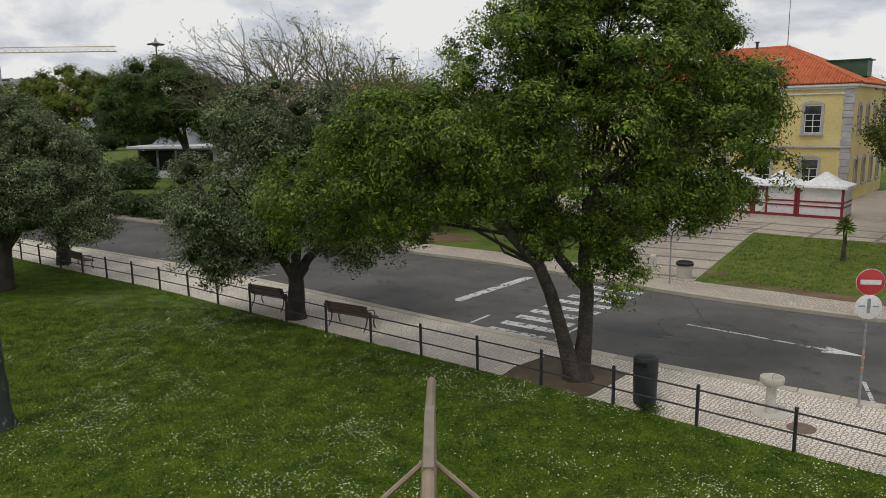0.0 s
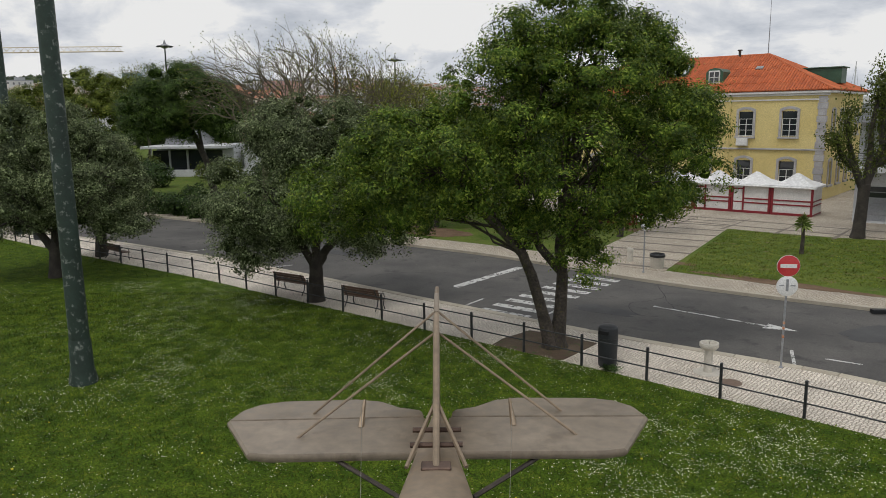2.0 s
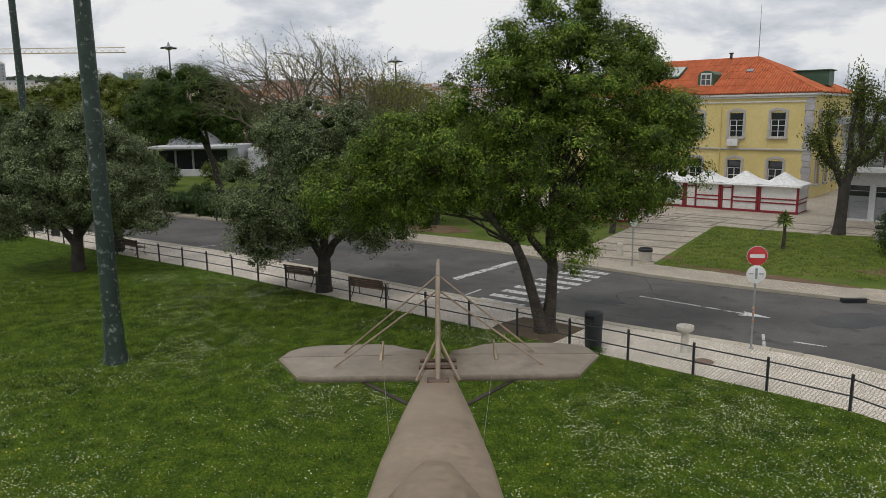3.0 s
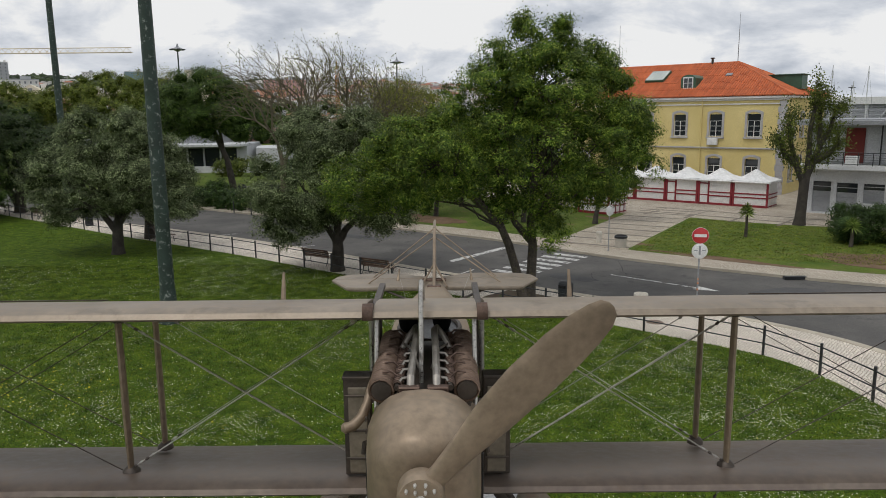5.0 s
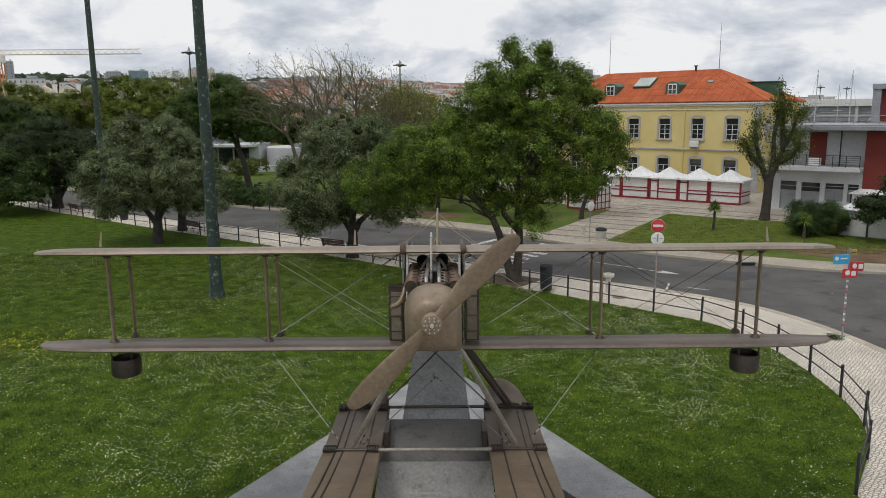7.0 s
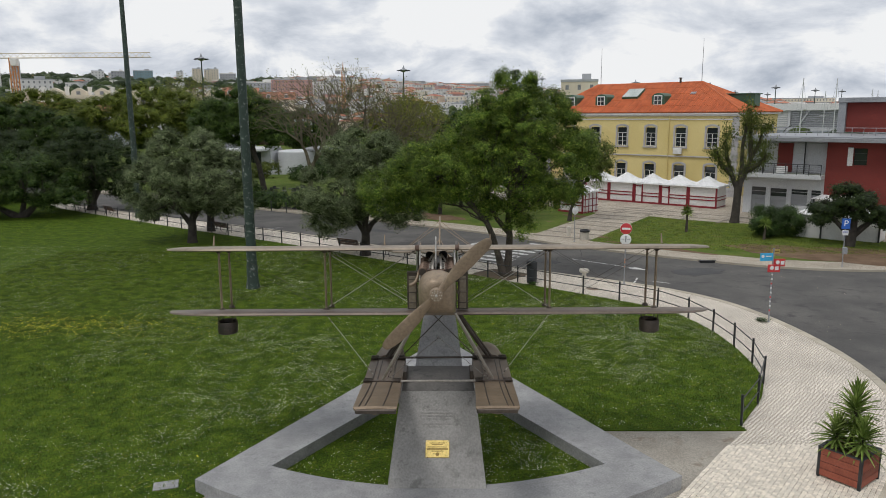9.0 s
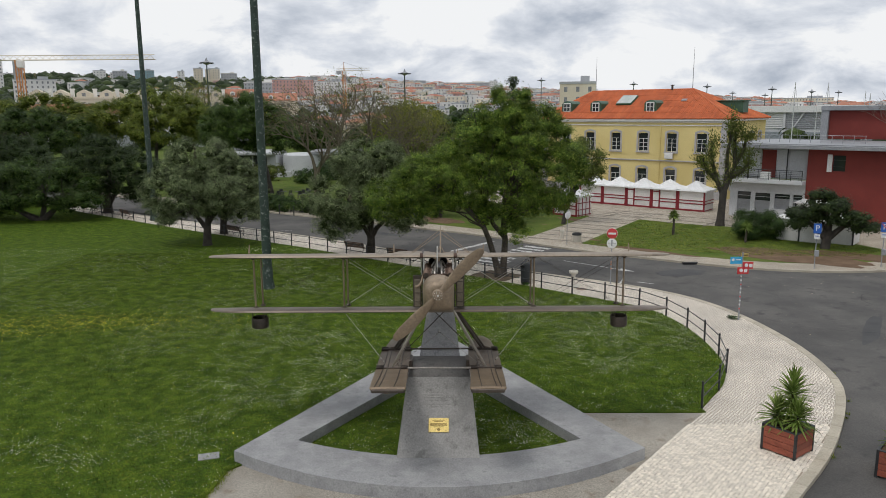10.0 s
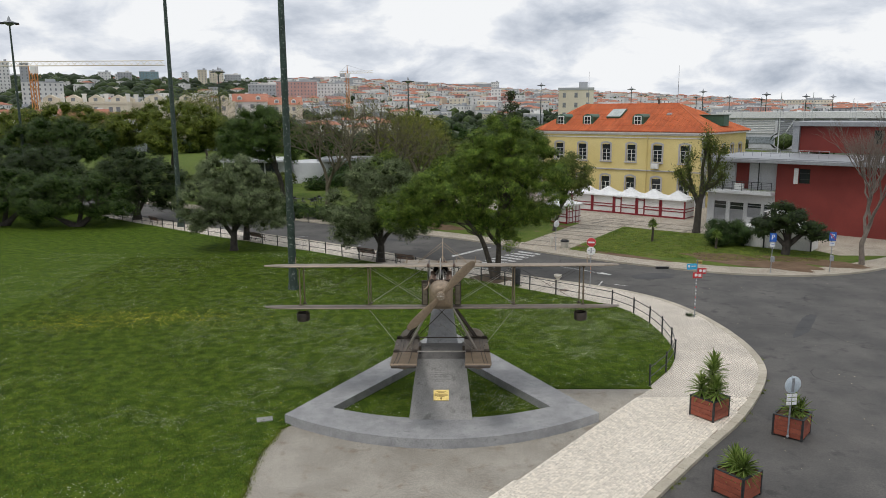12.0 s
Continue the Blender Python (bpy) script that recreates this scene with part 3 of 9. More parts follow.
# road markings: crossing bars, give-way line, lane line and arrow
def marking(name, c, along, across, label, rz=RZ, z=-0.116):
    m = Matrix.Translation((c[0], c[1], 0)) @ Matrix.Rotation(rz, 4, "Z")
    g = Geo().box((0, 0, z - 0.01), (along, across, 0.02), m)
    solid(name, g, PAINT_WHITE, label, "road marking", kind="structure", smooth=0)


zc0, zc1 = Vector((2.11, 26.76, 0)), Vector((6.70, 32.54, 0))
for k in range(9):
    c = zc0.lerp(zc1, k / 8)
    marking("crossing_bar", c, 2.15, 0.44, "worn white painted crossing bar", RZ + 0.06)
marking("stop_line", (1.87, 33.16), 5.2, 0.42, "worn white painted stop line", math.atan2(4.0, 3.2))
marking("lane_line", (9.37, 26.30), 3.8, 0.12, "thin white painted lane line", math.atan2(-2.5, 2.8))
g = Geo().prism([(-0.1, -0.07), (0.5, -0.07), (0.5, -0.32), (1.6, 0.02), (0.5, 0.36), (0.5, 0.1), (-0.1, 0.1)], -0.13, -0.116, Matrix.Translation((10.69, 25.05, 0)) @ Matrix.Rotation(math.atan2(-2.2, 2.6), 4, "Z"))
solid("road_arrow", g, PAINT_WHITE, "worn white arrow painted on the road", "road marking", kind="structure", smooth=0)
for c, l, a in (((0.93, 28.35), 1.6, 0.95), ((3.81, 26.68), 1.9, 0.95), ((10.46, 21.24), 1.7, 1.2), ((11.81, 20.90), 1.0, -0.6), ((-8.64, 35.99), 1.6, 0.5), ((-14.3, 40.9), 1.4, 0.5)):
    marking("parking_line", c, l, 0.1, "broken white parking line", a)
solid("drain_cover", Geo().box((16.10, 26.20, -0.03), (1.0, 0.25, 0.14), Matrix.Identity(4)), BLACK, "dark gully opening in the kerb", "drain", kind="structure")

# repairs, cracks and specks on the asphalt
PATCH = surf("dark_asphalt_repair", (0.045, 0.045, 0.047), (0.07, 0.07, 0.07), 0.8, 0.8, bump=0.6, fine=25, dist=0.008)
for c, rx, ry, a, sd in (((14.73, 23.65), 1.6, 0.9, 0.3, 1.2), ((19.88, 11.40), 2.6, 0.35, 1.0, 2.2), ((5.94, 27.07), 1.4, 0.5, RZ, 3.3), ((-6.09, 39.75), 2.6, 0.5, RZ, 4.1), ((23.45, 3.55), 1.3, 0.9, 0.2, 5.6)):
    solid("road_patch", Geo().prism(blot(c, rx, ry, sd, a, 30, 0.35), -0.13, -0.1165), PATCH, "dark repaired patch in the asphalt", "road patch", kind="structure", smooth=0)
rc = np.random.default_rng(14)
g = Geo()
for k in range(22):
    p0 = Vector((rc.uniform(13, 34), rc.uniform(-8, 22), 0)) if k < 14 else Vector((rc.uniform(-14, 10), 0, 0))
    if k >= 14:
        p0.y = 32 - 0.86 * p0.x + rc.uniform(2, 7)
    if k < 14 and p0.x < 17:
        continue
    w = rc.uniform(0, 6.28)
    for j in range(int(rc.integers(4, 11))):
        w += rc.normal(0, 0.5)
        q = p0 + Vector((math.cos(w), math.sin(w), 0)) * rc.uniform(0.3, 0.8)
        nn = (q - p0).cross(Vector((0, 0, 1))).normalized() * 0.012
        g.add([(p0 - nn)[:2] + (-0.1155,), (p0 + nn)[:2] + (-0.1155,), (q + nn)[:2] + (-0.1155,), (q - nn)[:2] + (-0.1155,)], [(0, 1, 2, 3)])
        p0 = q
tagged(solid("road_cracks", g, surf("crack_dark", (0.02, 0.02, 0.02), (0.03, 0.03, 0.03), 2, 0.95, bump=0), "fine dark cracks in the asphalt", "cracks", kind="stuff", smooth=0))
g = Geo()
for k in range(420):
    x, y = rc.uniform(12, 34), rc.uniform(-8, 24)
    if x < 16.2 and y > -6:
        continue
    s, w = rc.uniform(0.012, 0.04), rc.uniform(0, 3.1)
    c, d = math.cos(w) * s, math.sin(w) * s
    g.add([(x - c, y - d, -0.114), (x + d, y - c, -0.108), (x + c, y + d, -0.114), (x - d, y + c, -0.112)], [(0, 1, 2, 3)])
for k in range(160):
    x, y = rc.uniform(3, 15), rc.uniform(-6, 19)
    s, w = rc.uniform(0.01, 0.03), rc.uniform(0, 3.1)
    c, d = math.cos(w) * s, math.sin(w) * s
    if 0.02 * (x - 12) ** 2 < 9 and x > 11.8:
        g.add([(x - c, y - d, 0.006), (x + d, y - c, 0.012), (x + c, y + d, 0.006), (x - d, y + c, 0.008)], [(0, 1, 2, 3)])
solid("fallen_leaves", g, surf("dry_leaves", (0.30, 0.24, 0.15), (0.45, 0.40, 0.30), 3.0, 0.8, bump=0, island=0.4), "dry leaves and specks scattered on the road", "leaves", kind="stuff", smooth=0)

# ---- monument base ----
def arc(a, b, sag, n=16):
    """A bowed line from a to b."""
    a, b = np.array(a, float), np.array(b, float)
    d = b - a
    w = np.array((d[1], -d[0])) / np.linalg.norm(d)
    return [tuple(a + d * t + w * sag * 4 * t * (1 - t)) for t in np.linspace(0, 1, n)]


base = thing("monument_base", (0, 0, 0), "grey concrete fan-shaped base with a raised plinth", "monument base")
front_out, front_in = arc((-5.9, -2.05), (6.0, -1.85), 2.2), arc((-4.2, -1.35), (4.25, -1.25), 1.1)
g = Geo().band(front_in, front_out, -0.1, 0.36)
part("front_wall", g, CONCRETE, base, smooth=0)
for s, a in ((-1, (-5.9, -2.05, -4.2, -1.35)), (1, (6.0, -1.85, 4.25, -1.25))):
    g = Geo().prism([(a[0], a[1]), (a[2], a[3]), (0.0, 5.8), (0.0, 9.4)], -0.1, 0.357)
    part("side_wall", g, CONCRETE, base, smooth=0)
# plinth: sloping front, flat step and rising spine under the aircraft
PX = 0.03
rings = []
for y, z, w, zb in ((-2.55, 0.30, 1.17, 0.0), (-2.5, 0.35, 1.17, 0.0), (-0.99, 2.14, 0.95, 0.25), (-0.94, 2.185, 0.94, 0.25)):
    rings.append([(PX - w, y, z), (PX + w, y, z), (PX + w * 1.06, y + 0.02, zb), (PX - w * 1.06, y + 0.02, zb)])
part("plinth", Geo().loft(rings), CONCRETE_DARK, base, "stained concrete plinth with a sloping front", smooth=20)
rings = []
for y, z, w in ((-0.94, 2.183, 0.93), (-0.62, 2.28, 0.91), (-0.3, 2.36, 0.90), (0.30, 2.415, 0.89), (0.34, 2.40, 0.89)):
    rings.append([(PX - w, y, z), (PX + w, y, z), (PX + w * 1.06, y + 0.02, 0.25), (PX - w * 1.06, y + 0.02, 0.25)])
# stained step, the aircraft's shadow painted in as a darker tone
part("step", Geo().loft(rings), surf("shaded_stained_concrete", (0.12, 0.115, 0.108), (0.19, 0.18, 0.168), 1.3, 0.6, bump=0.25, fine=20, c3=(0.09, 0.088, 0.082), stain=0.5, dist=0.01), base, "stained step between the floats, darkened as aircraft shade", smooth=20)
g = Geo().loft([[(PX - 0.64, 0.35, 2.36), (PX + 0.64, 0.35, 2.36), (PX + 0.68, 0.37, 0.2), (PX - 0.68, 0.37, 0.2)],
                [(PX - 0.46, 1.6, 3.42), (PX + 0.46, 1.6, 3.42), (PX + 0.54, 2.7, 0.2), (PX - 0.54, 2.7, 0.2)],
                [(PX - 0.33, 2.6, 4.34), (PX + 0.33, 2.6, 4.34), (PX + 0.36, 3.3, 3.0), (PX - 0.36, 3.3, 3.0)]])
part("spine", g, CONCRETE, base, smooth=20)
part("eye_bolt", Geo().tube([(0, 1.08, 2.93), (0, 1.04, 3.0)], 0.025, 6), STEEL, base)
# brass plaque and the faint lettering cast above it
fm = Matrix.Translation((0.0, -1.89, 1.07)) @ Matrix.Rotation(math.atan2(1.87, 1.58), 4, "X")
plaque = thing("plaque", fm, "engraved brass plaque on the concrete plinth", "plaque")
part("plate", Geo().box((0.03, 0.0, 0.012), (0.58, 0.42, 0.03), None, 0.006), BRASS, plaque)
for k, (w, y) in enumerate(((0.36, 0.14), (0.26, 0.10), (0.48, 0.045), (0.50, 0.012), (0.50, -0.02), (0.30, -0.055))):
    part("text_bar", Geo().box((0.03, y, 0.029), (w, 0.017, 0.006)), BRASS_DARK, plaque)
part("emblem", Geo().lathe([(0.045, 0.026), (0.045, 0.033)], 12, (0.03, -0.13, 0)), BRASS_DARK, plaque)
for sx in (-1, 1):
    for sy in (-1, 1):
        part("screw", Geo().lathe([(0.012, 0.026), (0.012, 0.034)], 8, (0.03 + sx * 0.26, sy * 0.18, 0)), STEEL, plaque)
for k, (w, y) in enumerate(((0.5, 0.98), (0.78, 0.90), (0.84, 0.82), (0.7, 0.74), (0.8, 0.62), (0.3, 0.55))):
    part("faded_text_bar", Geo().box((0.0, y, 0.004), (w, 0.035, 0.012)), surf("faded_lettering", (0.21, 0.205, 0.195), (0.30, 0.29, 0.275), 9.0, 0.8, fine=30) if k == 0 else bpy.data.materials["faded_lettering"], plaque)

# ---- the seaplane ----
plane = thing("seaplane", Matrix.Translation((0.03, 0, 0)) @ Matrix.Rotation(0.0105, 4, "Z"), "weathered bronze-coloured biplane seaplane raised on a concrete plinth", "aircraft")


def wing_ring(x, le, te, thick):
    """An aerofoil section at x from leading edge (y, z) to trailing edge."""
    out = []
    top = [(0.0, 0.0), (0.02, 0.45), (0.08, 0.8), (0.2, 1.0), (0.4, 0.95), (0.7, 0.55), (1.0, 0.06)]
    bot = [(0.95, -0.06), (0.6, -0.05), (0.25, -0.1), (0.06, -0.22), (0.015, -0.18)]
    for u, w in top + bot:
        out.append((x, le[0] + (te[0] - le[0]) * u, le[1] + (te[1] - le[1]) * u + w * thick))
    return out


def wing(name, x0, x1, le, te, thick, tip, label=""):
    """A wing panel from x0 out to x1 with a rounded tip."""
    rings = [wing_ring(x0, le, te, thick), wing_ring((x0 + x1) / 2, le, te, thick), wing_ring(x1 - math.copysign(tip, x1), le, te, thick)]
    for k in (0.35, 0.6, 0.8, 0.93, 1.0):
        c = math.sqrt(max(0.0, 1 - k * k)) * 0.9 + 0.1
        mid = 0.8
        a = (le[0] + (te[0] - le[0]) * mid * (1 - c), le[1] + (te[1] - le[1]) * mid * (1 - c))
        b = (te[0] + (le[0] - te[0]) * (1 - mid) * (1 - c), te[1] + (le[1] - te[1]) * (1 - mid) * (1 - c))
        rings.append(wing_ring(x1 - math.copysign(tip * (1 - k), x1), a, b, thick * max(0.25, c)))
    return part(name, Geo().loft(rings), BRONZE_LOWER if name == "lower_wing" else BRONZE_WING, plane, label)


ULE, UTE, LLE, LTE = (-1.08, 5.86), (0.80, 5.54), (-1.02, 4.215), (0.55, 3.945)
for s in (-1, 1):
    w = wing("upper_wing", s * 0.52, s * 7.0, ULE, UTE, 0.105, 1.5, "")
    part("aileron_seam", Geo().box((s * 4.6, 0.28, 5.695), (2.6, 0.012, 0.012)), BRONZE_DARK, w)
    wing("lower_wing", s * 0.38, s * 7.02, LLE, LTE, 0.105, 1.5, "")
ring_c = [wing_ring(x, (-1.10, 5.865), (0.70, 5.56), 0.11) for x in (-0.44, 0, 0.44)]
centre = part("upper_wing_centre", Geo().loft(ring_c), BRONZE_WING, plane)
for s in (-1, 1):
    part("wing_strap", Geo().loft([wing_ring(s * x, (-1.11, 5.865), (-0.75, 5.81), 0.12) for x in (0.44, 0.53)]), BRONZE_RUST, centre)
    part("wing_joint", Geo().box((s * 0.485, -0.1, 5.77), (0.06, 1.2, 0.05)), BRONZE_DARK, centre)


def lower_z(y):
    return LLE[1] + (LTE[1] - LLE[1]) * (y - LLE[0]) / (LTE[0] - LLE[0])


def upper_z(y):
    return ULE[1] + (UTE[1] - ULE[1]) * (y - ULE[0]) / (UTE[0] - ULE[0])


def strut(name, a, b, r, material=BRONZE, squash=0.55, parent=None):
    """A streamlined rod from a to b."""
    a, b = Vector(a), Vector(b)
    pts = [a, a.lerp(b, 0.06), a.lerp(b, 0.5), a.lerp(b, 0.94), b]
    return part(name, Geo().tube(pts, [r * 0.7, r, r * 1.12, r, r * 0.7], 10, None, squash), material, parent or plane)


FY, RY = -0.62, 0.22
for s in (-1, 1):
    for x in (2.81, 5.45):
        for y in (FY, RY):
            st = strut("interplane_strut", (s * x, y, lower_z(y) + 0.06), (s * x, y, upper_z(y) + 0.01), 0.046, BRONZE)
            part("strut_foot", Geo().lathe([(0.085, 0.0), (0.08, 0.03), (0.04, 0.07)], 10, (s * x, y, lower_z(y) + 0.09)), BRONZE_DARK, st)
            part("strut_head", Geo().lathe([(0.04, -0.07), (0.08, -0.03), (0.085, 0.0)], 10, (s * x, y, upper_z(y))), BRONZE_DARK, st)


def wire(a, b, r=0.011, material=STEEL, chain=True):
    ob = part("bracing_wire", Geo().tube([a, b], r, 5), material, plane)
    if chain:
        a, b = Vector(a), Vector(b)
        for e, q in ((a, b), (b, a)):
            d = (q - e).normalized()
            for k in range(4):
                part("turnbuckle", Geo().tube([e + d * (0.05 + 0.07 * k), e + d * (0.075 + 0.07 * k), e + d * (0.10 + 0.07 * k)], [0.007, 0.016, 0.007], 6), material if k % 2 else BRONZE_DARK, ob)


for s in (-1, 1):
    for y in (FY, RY):
        zl, zu = lower_z(y) + 0.12, upper_z(y) - 0.02
        wire((s * 0.42, y, zl - 0.05), (s * 2.83, y, zu), 0.009 if y == FY else 0.005)
        wire((s * 2.83, y, zl), (s * 0.55, y, zu), 0.007 if y == FY else 0.004)
        wire((s * 2.89, y, zl), (s * 5.45, y, zu), 0.005, BRONZE_DARK, False)
        wire((s * 5.45, y, zl), (s * 2.89, y, zu), 0.004, BRONZE_DARK, False)
    wire((s * 2.83, FY, lower_z(FY) - 0.02), (s * 1.6, -1.3, 2.78), 0.006, STEEL)
    for y in (FY, RY):
        part("cabane_strut", Geo().tube([(s * 0.50, y - 0.05, 4.95), (s * 0.50, y, upper_z(y))], 0.026, 8), STEEL if y == FY else BRONZE_DARK, plane)
    part("cabane_strut", Geo().tube([(s * 0.42, -1.25, 4.95), (s * 0.42, -0.95, upper_z(-0.95))], 0.022, 8), STEEL, plane)
    for x in (1.32, 5.6):
        part("aileron_horn", Geo().tube([(s * x, -0.5, upper_z(-0.5) + 0.12), (s * x, -0.42, upper_z(-0.5) + 0.36)], [0.025, 0.012], 6), BRONZE, plane)
# mast tube over the engine
part("header_pipe", Geo().tube([(-0.03, -1.35, 5.30), (-0.03, -1.22, 5.9), (-0.03, -1.15, 6.10), (-0.03, -1.0, 6.15), (-0.03, -0.8, 6.1), (-0.03, -0.6, 5.9)], 0.021, 8), STEEL, plane)


# fuselage: rounded box sections from the firewall to the sternpost
def body_ring(y, hw, zb, zt, rtop, n=6, rbot=0.06):
    """A section with a domed top and small rounded lower corners."""
    out = []
    for k in range(n + 1):
        w = math.pi / 2 * k / n
        out.append((hw * math.sin(w) ** 0.8, y, zt - (1 - math.cos(w)) * rtop))
    right = out
    rbot = min(rbot, 0.4 * hw)
    low = [(hw, y, zb + rbot), (hw - rbot, y, zb)]
    full = right + low
    return full + [(-x, yy, z) for x, yy, z in full[::-1] if x > 1e-6]


SECT = [(-1.25, 0.44, 4.26, 5.22, 0.16), (-0.6, 0.45, 4.16, 5.26, 0.16), (0.1, 0.46, 4.12, 5.24, 0.16), (0.9, 0.47, 4.12, 5.22, 0.16), (1.6, 0.46, 4.14, 5.16, 0.15), (2.6, 0.41, 4.2, 5.03, 0.12),
        (3.8, 0.31, 4.28, 4.87, 0.09), (4.7, 0.21, 4.36, 4.76, 0.06), (5.5, 0.12, 4.42, 4.66, 0.04), (6.1, 0.04, 4.46, 4.60, 0.02)]
part("fuselage", Geo().loft([body_ring(*q) for q in SECT]), BRONZE, plane, "tapering bronze-coloured fuselage", smooth=40)
COWL = [(-2.52, 0.10, 5.04, 5.30, 0.12), (-2.50, 0.22, 4.90, 5.38, 0.22), (-2.44, 0.32, 4.72, 5.43, 0.32), (-2.3, 0.385, 4.62, 5.495, 0.40), (-2.1, 0.415, 4.54, 5.535, 0.42), (-1.85, 0.435, 4.46, 5.52, 0.40), (-1.80, 0.435, 4.46, 5.40, 0.30), (-1.22, 0.445, 4.26, 5.24, 0.17)]
part("nose_cowl", Geo().loft([body_ring(*q) for q in COWL]), BRONZE, plane, "rounded bronze-coloured nose cowl", smooth=50)
part("cockpit_rim", Geo().loft([body_ring(-0.22, 0.42, 5.0, 5.33, 0.25), body_ring(-0.05, 0.44, 5.0, 5.33, 0.25), body_ring(0.04, 0.42, 5.0, 5.28, 0.2)]), BRONZE_DARK, plane)
hole = [(0.33 * math.cos(a), 0.72 + 0.5 * math.sin(a)) for a in np.linspace(0, 2 * math.pi, 24, endpoint=False)]
part("cockpit_opening", Geo().prism(hole, 5.0, 5.235), BLACK, plane, "dark open cockpit")
part("cockpit_coaming", Geo().tube([(x, y, 5.245) for x, y in hole + hole[:1]], 0.03, 6), BRONZE_DARK, plane)
part("headrest", Geo().loft([body_ring(1.25, 0.30, 5.1, 5.38, 0.16), body_ring(1.5, 0.28, 5.1, 5.36, 0.15), body_ring(2.3, 0.12, 5.0, 5.10, 0.06)]), BRONZE, plane)
for s in (-1, 1):
    for k in range(7):
        part("rivet_strip", Geo().box((s * 0.455, -1.7, 4.62 + 0.1 * k), (0.012, 0.03, 0.03)), BRONZE_DARK, plane)
    part("side_louvre", Geo().box((s * 0.452, -1.5, 4.85), (0.02, 0.10, 0.45), None, 0.005), BRONZE_DARK, plane)

# engine: two banks of six cylinders, pipes between them
engine = part("engine_block", Geo().loft([body_ring(y, 0.26, 5.1, 5.38, 0.12) for y in (-1.8, -0.35)]), BRONZE_DARK, plane, "dark engine block behind the cowl")
for s in (-1, 1):
    for k in range(6):
        y = -1.66 + 0.225 * k
        gg = Geo()
        gg.tube([(s * 0.335 + 0.095 * math.cos(w), y + 0.225 * w / 31.5, 5.43 + 0.095 * math.sin(w)) for w in np.linspace(0, 31.4, 56)], 0.013, 5)
        cyl = part("cylinder", Geo().tube([(s * 0.335, y, 5.43), (s * 0.335, y + 0.005, 5.43), (s * 0.335, y + 0.2, 5.43), (s * 0.335, y + 0.205, 5.43)], [0.001, 0.078, 0.078, 0.001], 12).tube([(s * 0.30, y + 0.1, 5.28), (s * 0.335, y + 0.1, 5.43)], 0.07, 8), BRONZE_DARK, engine)
        part("cooling_coil", gg, ENGINE_BROWN, cyl)
        gg = Geo()
        gg.tube([(s * 0.205 + 0.036 * math.cos(w), y + 0.2 * w / 31.5, 5.47 + 0.036 * math.sin(w)) for w in np.linspace(0, 31.4, 41)], 0.010, 5)
        part("valve_spring", gg, BRONZE_RUST, cyl)
        part("plug_lead", Geo().tube([(s * 0.205, y + 0.1, 5.51), (s * 0.26, y + 0.12, 5.55), (s * 0.33, y + 0.12, 5.54)], 0.009, 5), BRONZE_RUST, cyl)
    part("manifold", Geo().tube([(s * 0.205, -1.7, 5.47), (s * 0.205, -0.36, 5.47)], 0.026, 6), BRONZE_DARK, engine)
    part("intake_pipe", Geo().tube([(s * 0.10, -1.76, 5.50), (s * 0.10, -1.72, 5.56), (s * 0.09, -1.3, 5.62), (s * 0.075, -0.85, 5.68), (s * 0.09, -0.76, 5.68), (s * 0.15, -0.80, 5.62), (s * 0.21, -0.86, 5.52)], [0.03, 0.032, 0.03, 0.03, 0.03, 0.026, 0.024], 10), PIPE_METAL, engine, "pale metal pipe")
    part("pipe_flange", Geo().box((s * 0.11, -1.79, 5.50), (0.17, 0.07, 0.045), None, 0.01), BRONZE_RUST, engine)
    for k in range(4):
        part("cross_pipe", Geo().tube([(s * 0.10, -1.62 + 0.2 * k, 5.53), (s * 0.17, -1.62 + 0.2 * k, 5.52), (s * 0.22, -1.66 + 0.2 * k, 5.46)], 0.014, 6), PIPE_METAL, engine)
    part("magneto_lead", Geo().tube([(s * 0.05, -1.2, 5.45), (s * 0.12, -1.0, 5.56), (s * 0.19, -0.9, 5.57)], 0.012, 5), PIPE_METAL, engine)
    if s < 0:
        part("exhaust_elbow", Geo().tube([(s * 0.42, -1.30, 5.42), (s * 0.45, -1.36, 5.33), (s * 0.47, -1.44, 5.24), (s * 0.51, -1.52, 5.16), (s * 0.575, -1.58, 5.11), (s * 0.64, -1.60, 5.10), (s * 0.665, -1.605, 5.10)], [0.028, 0.034, 0.038, 0.042, 0.045, 0.045, 0.02], 12), BRONZE, engine)
    rad = part("radiator", Geo().box((s * 0.63, -0.75, 4.76), (0.245, 0.14, 0.93), None, 0.01), BRONZE_DARK, plane, "dark side radiator")
    part("radiator_panel", Geo().box((s * 0.625, -0.826, 4.735), (0.17, 0.02, 0.82), None, 0.006), BRONZE_PANEL, rad)
    for z in (4.47, 4.74, 5.07):
        part("radiator_bar", Geo().box((s * 0.63, -0.842, z), (0.22, 0.014, 0.022), None, 0.004), BRONZE_DARK, rad)
    part("radiator_cap", Geo().box((s * 0.63, -0.76, 5.235), (0.255, 0.17, 0.03), None, 0.006), BRONZE_DARK, rad)
    for z in (4.5, 4.75, 5.0):
        part("radiator_bracket", Geo().tube([(s * 0.44, -0.78, z), (s * 0.52, -0.78, z)], 0.02, 6), BRONZE_DARK, rad)
    part("side_tap", Geo().tube([(s * 0.43, -1.5, 4.95), (s * 0.49, -1.55, 4.95), (s * 0.50, -1.55, 4.86)], 0.02, 6), BRONZE_DARK, plane)
    part("side_slot", Geo().box((s * 0.446, -1.75, 4.78), (0.014, 0.16, 0.42), None, 0.004), BLACK, plane)

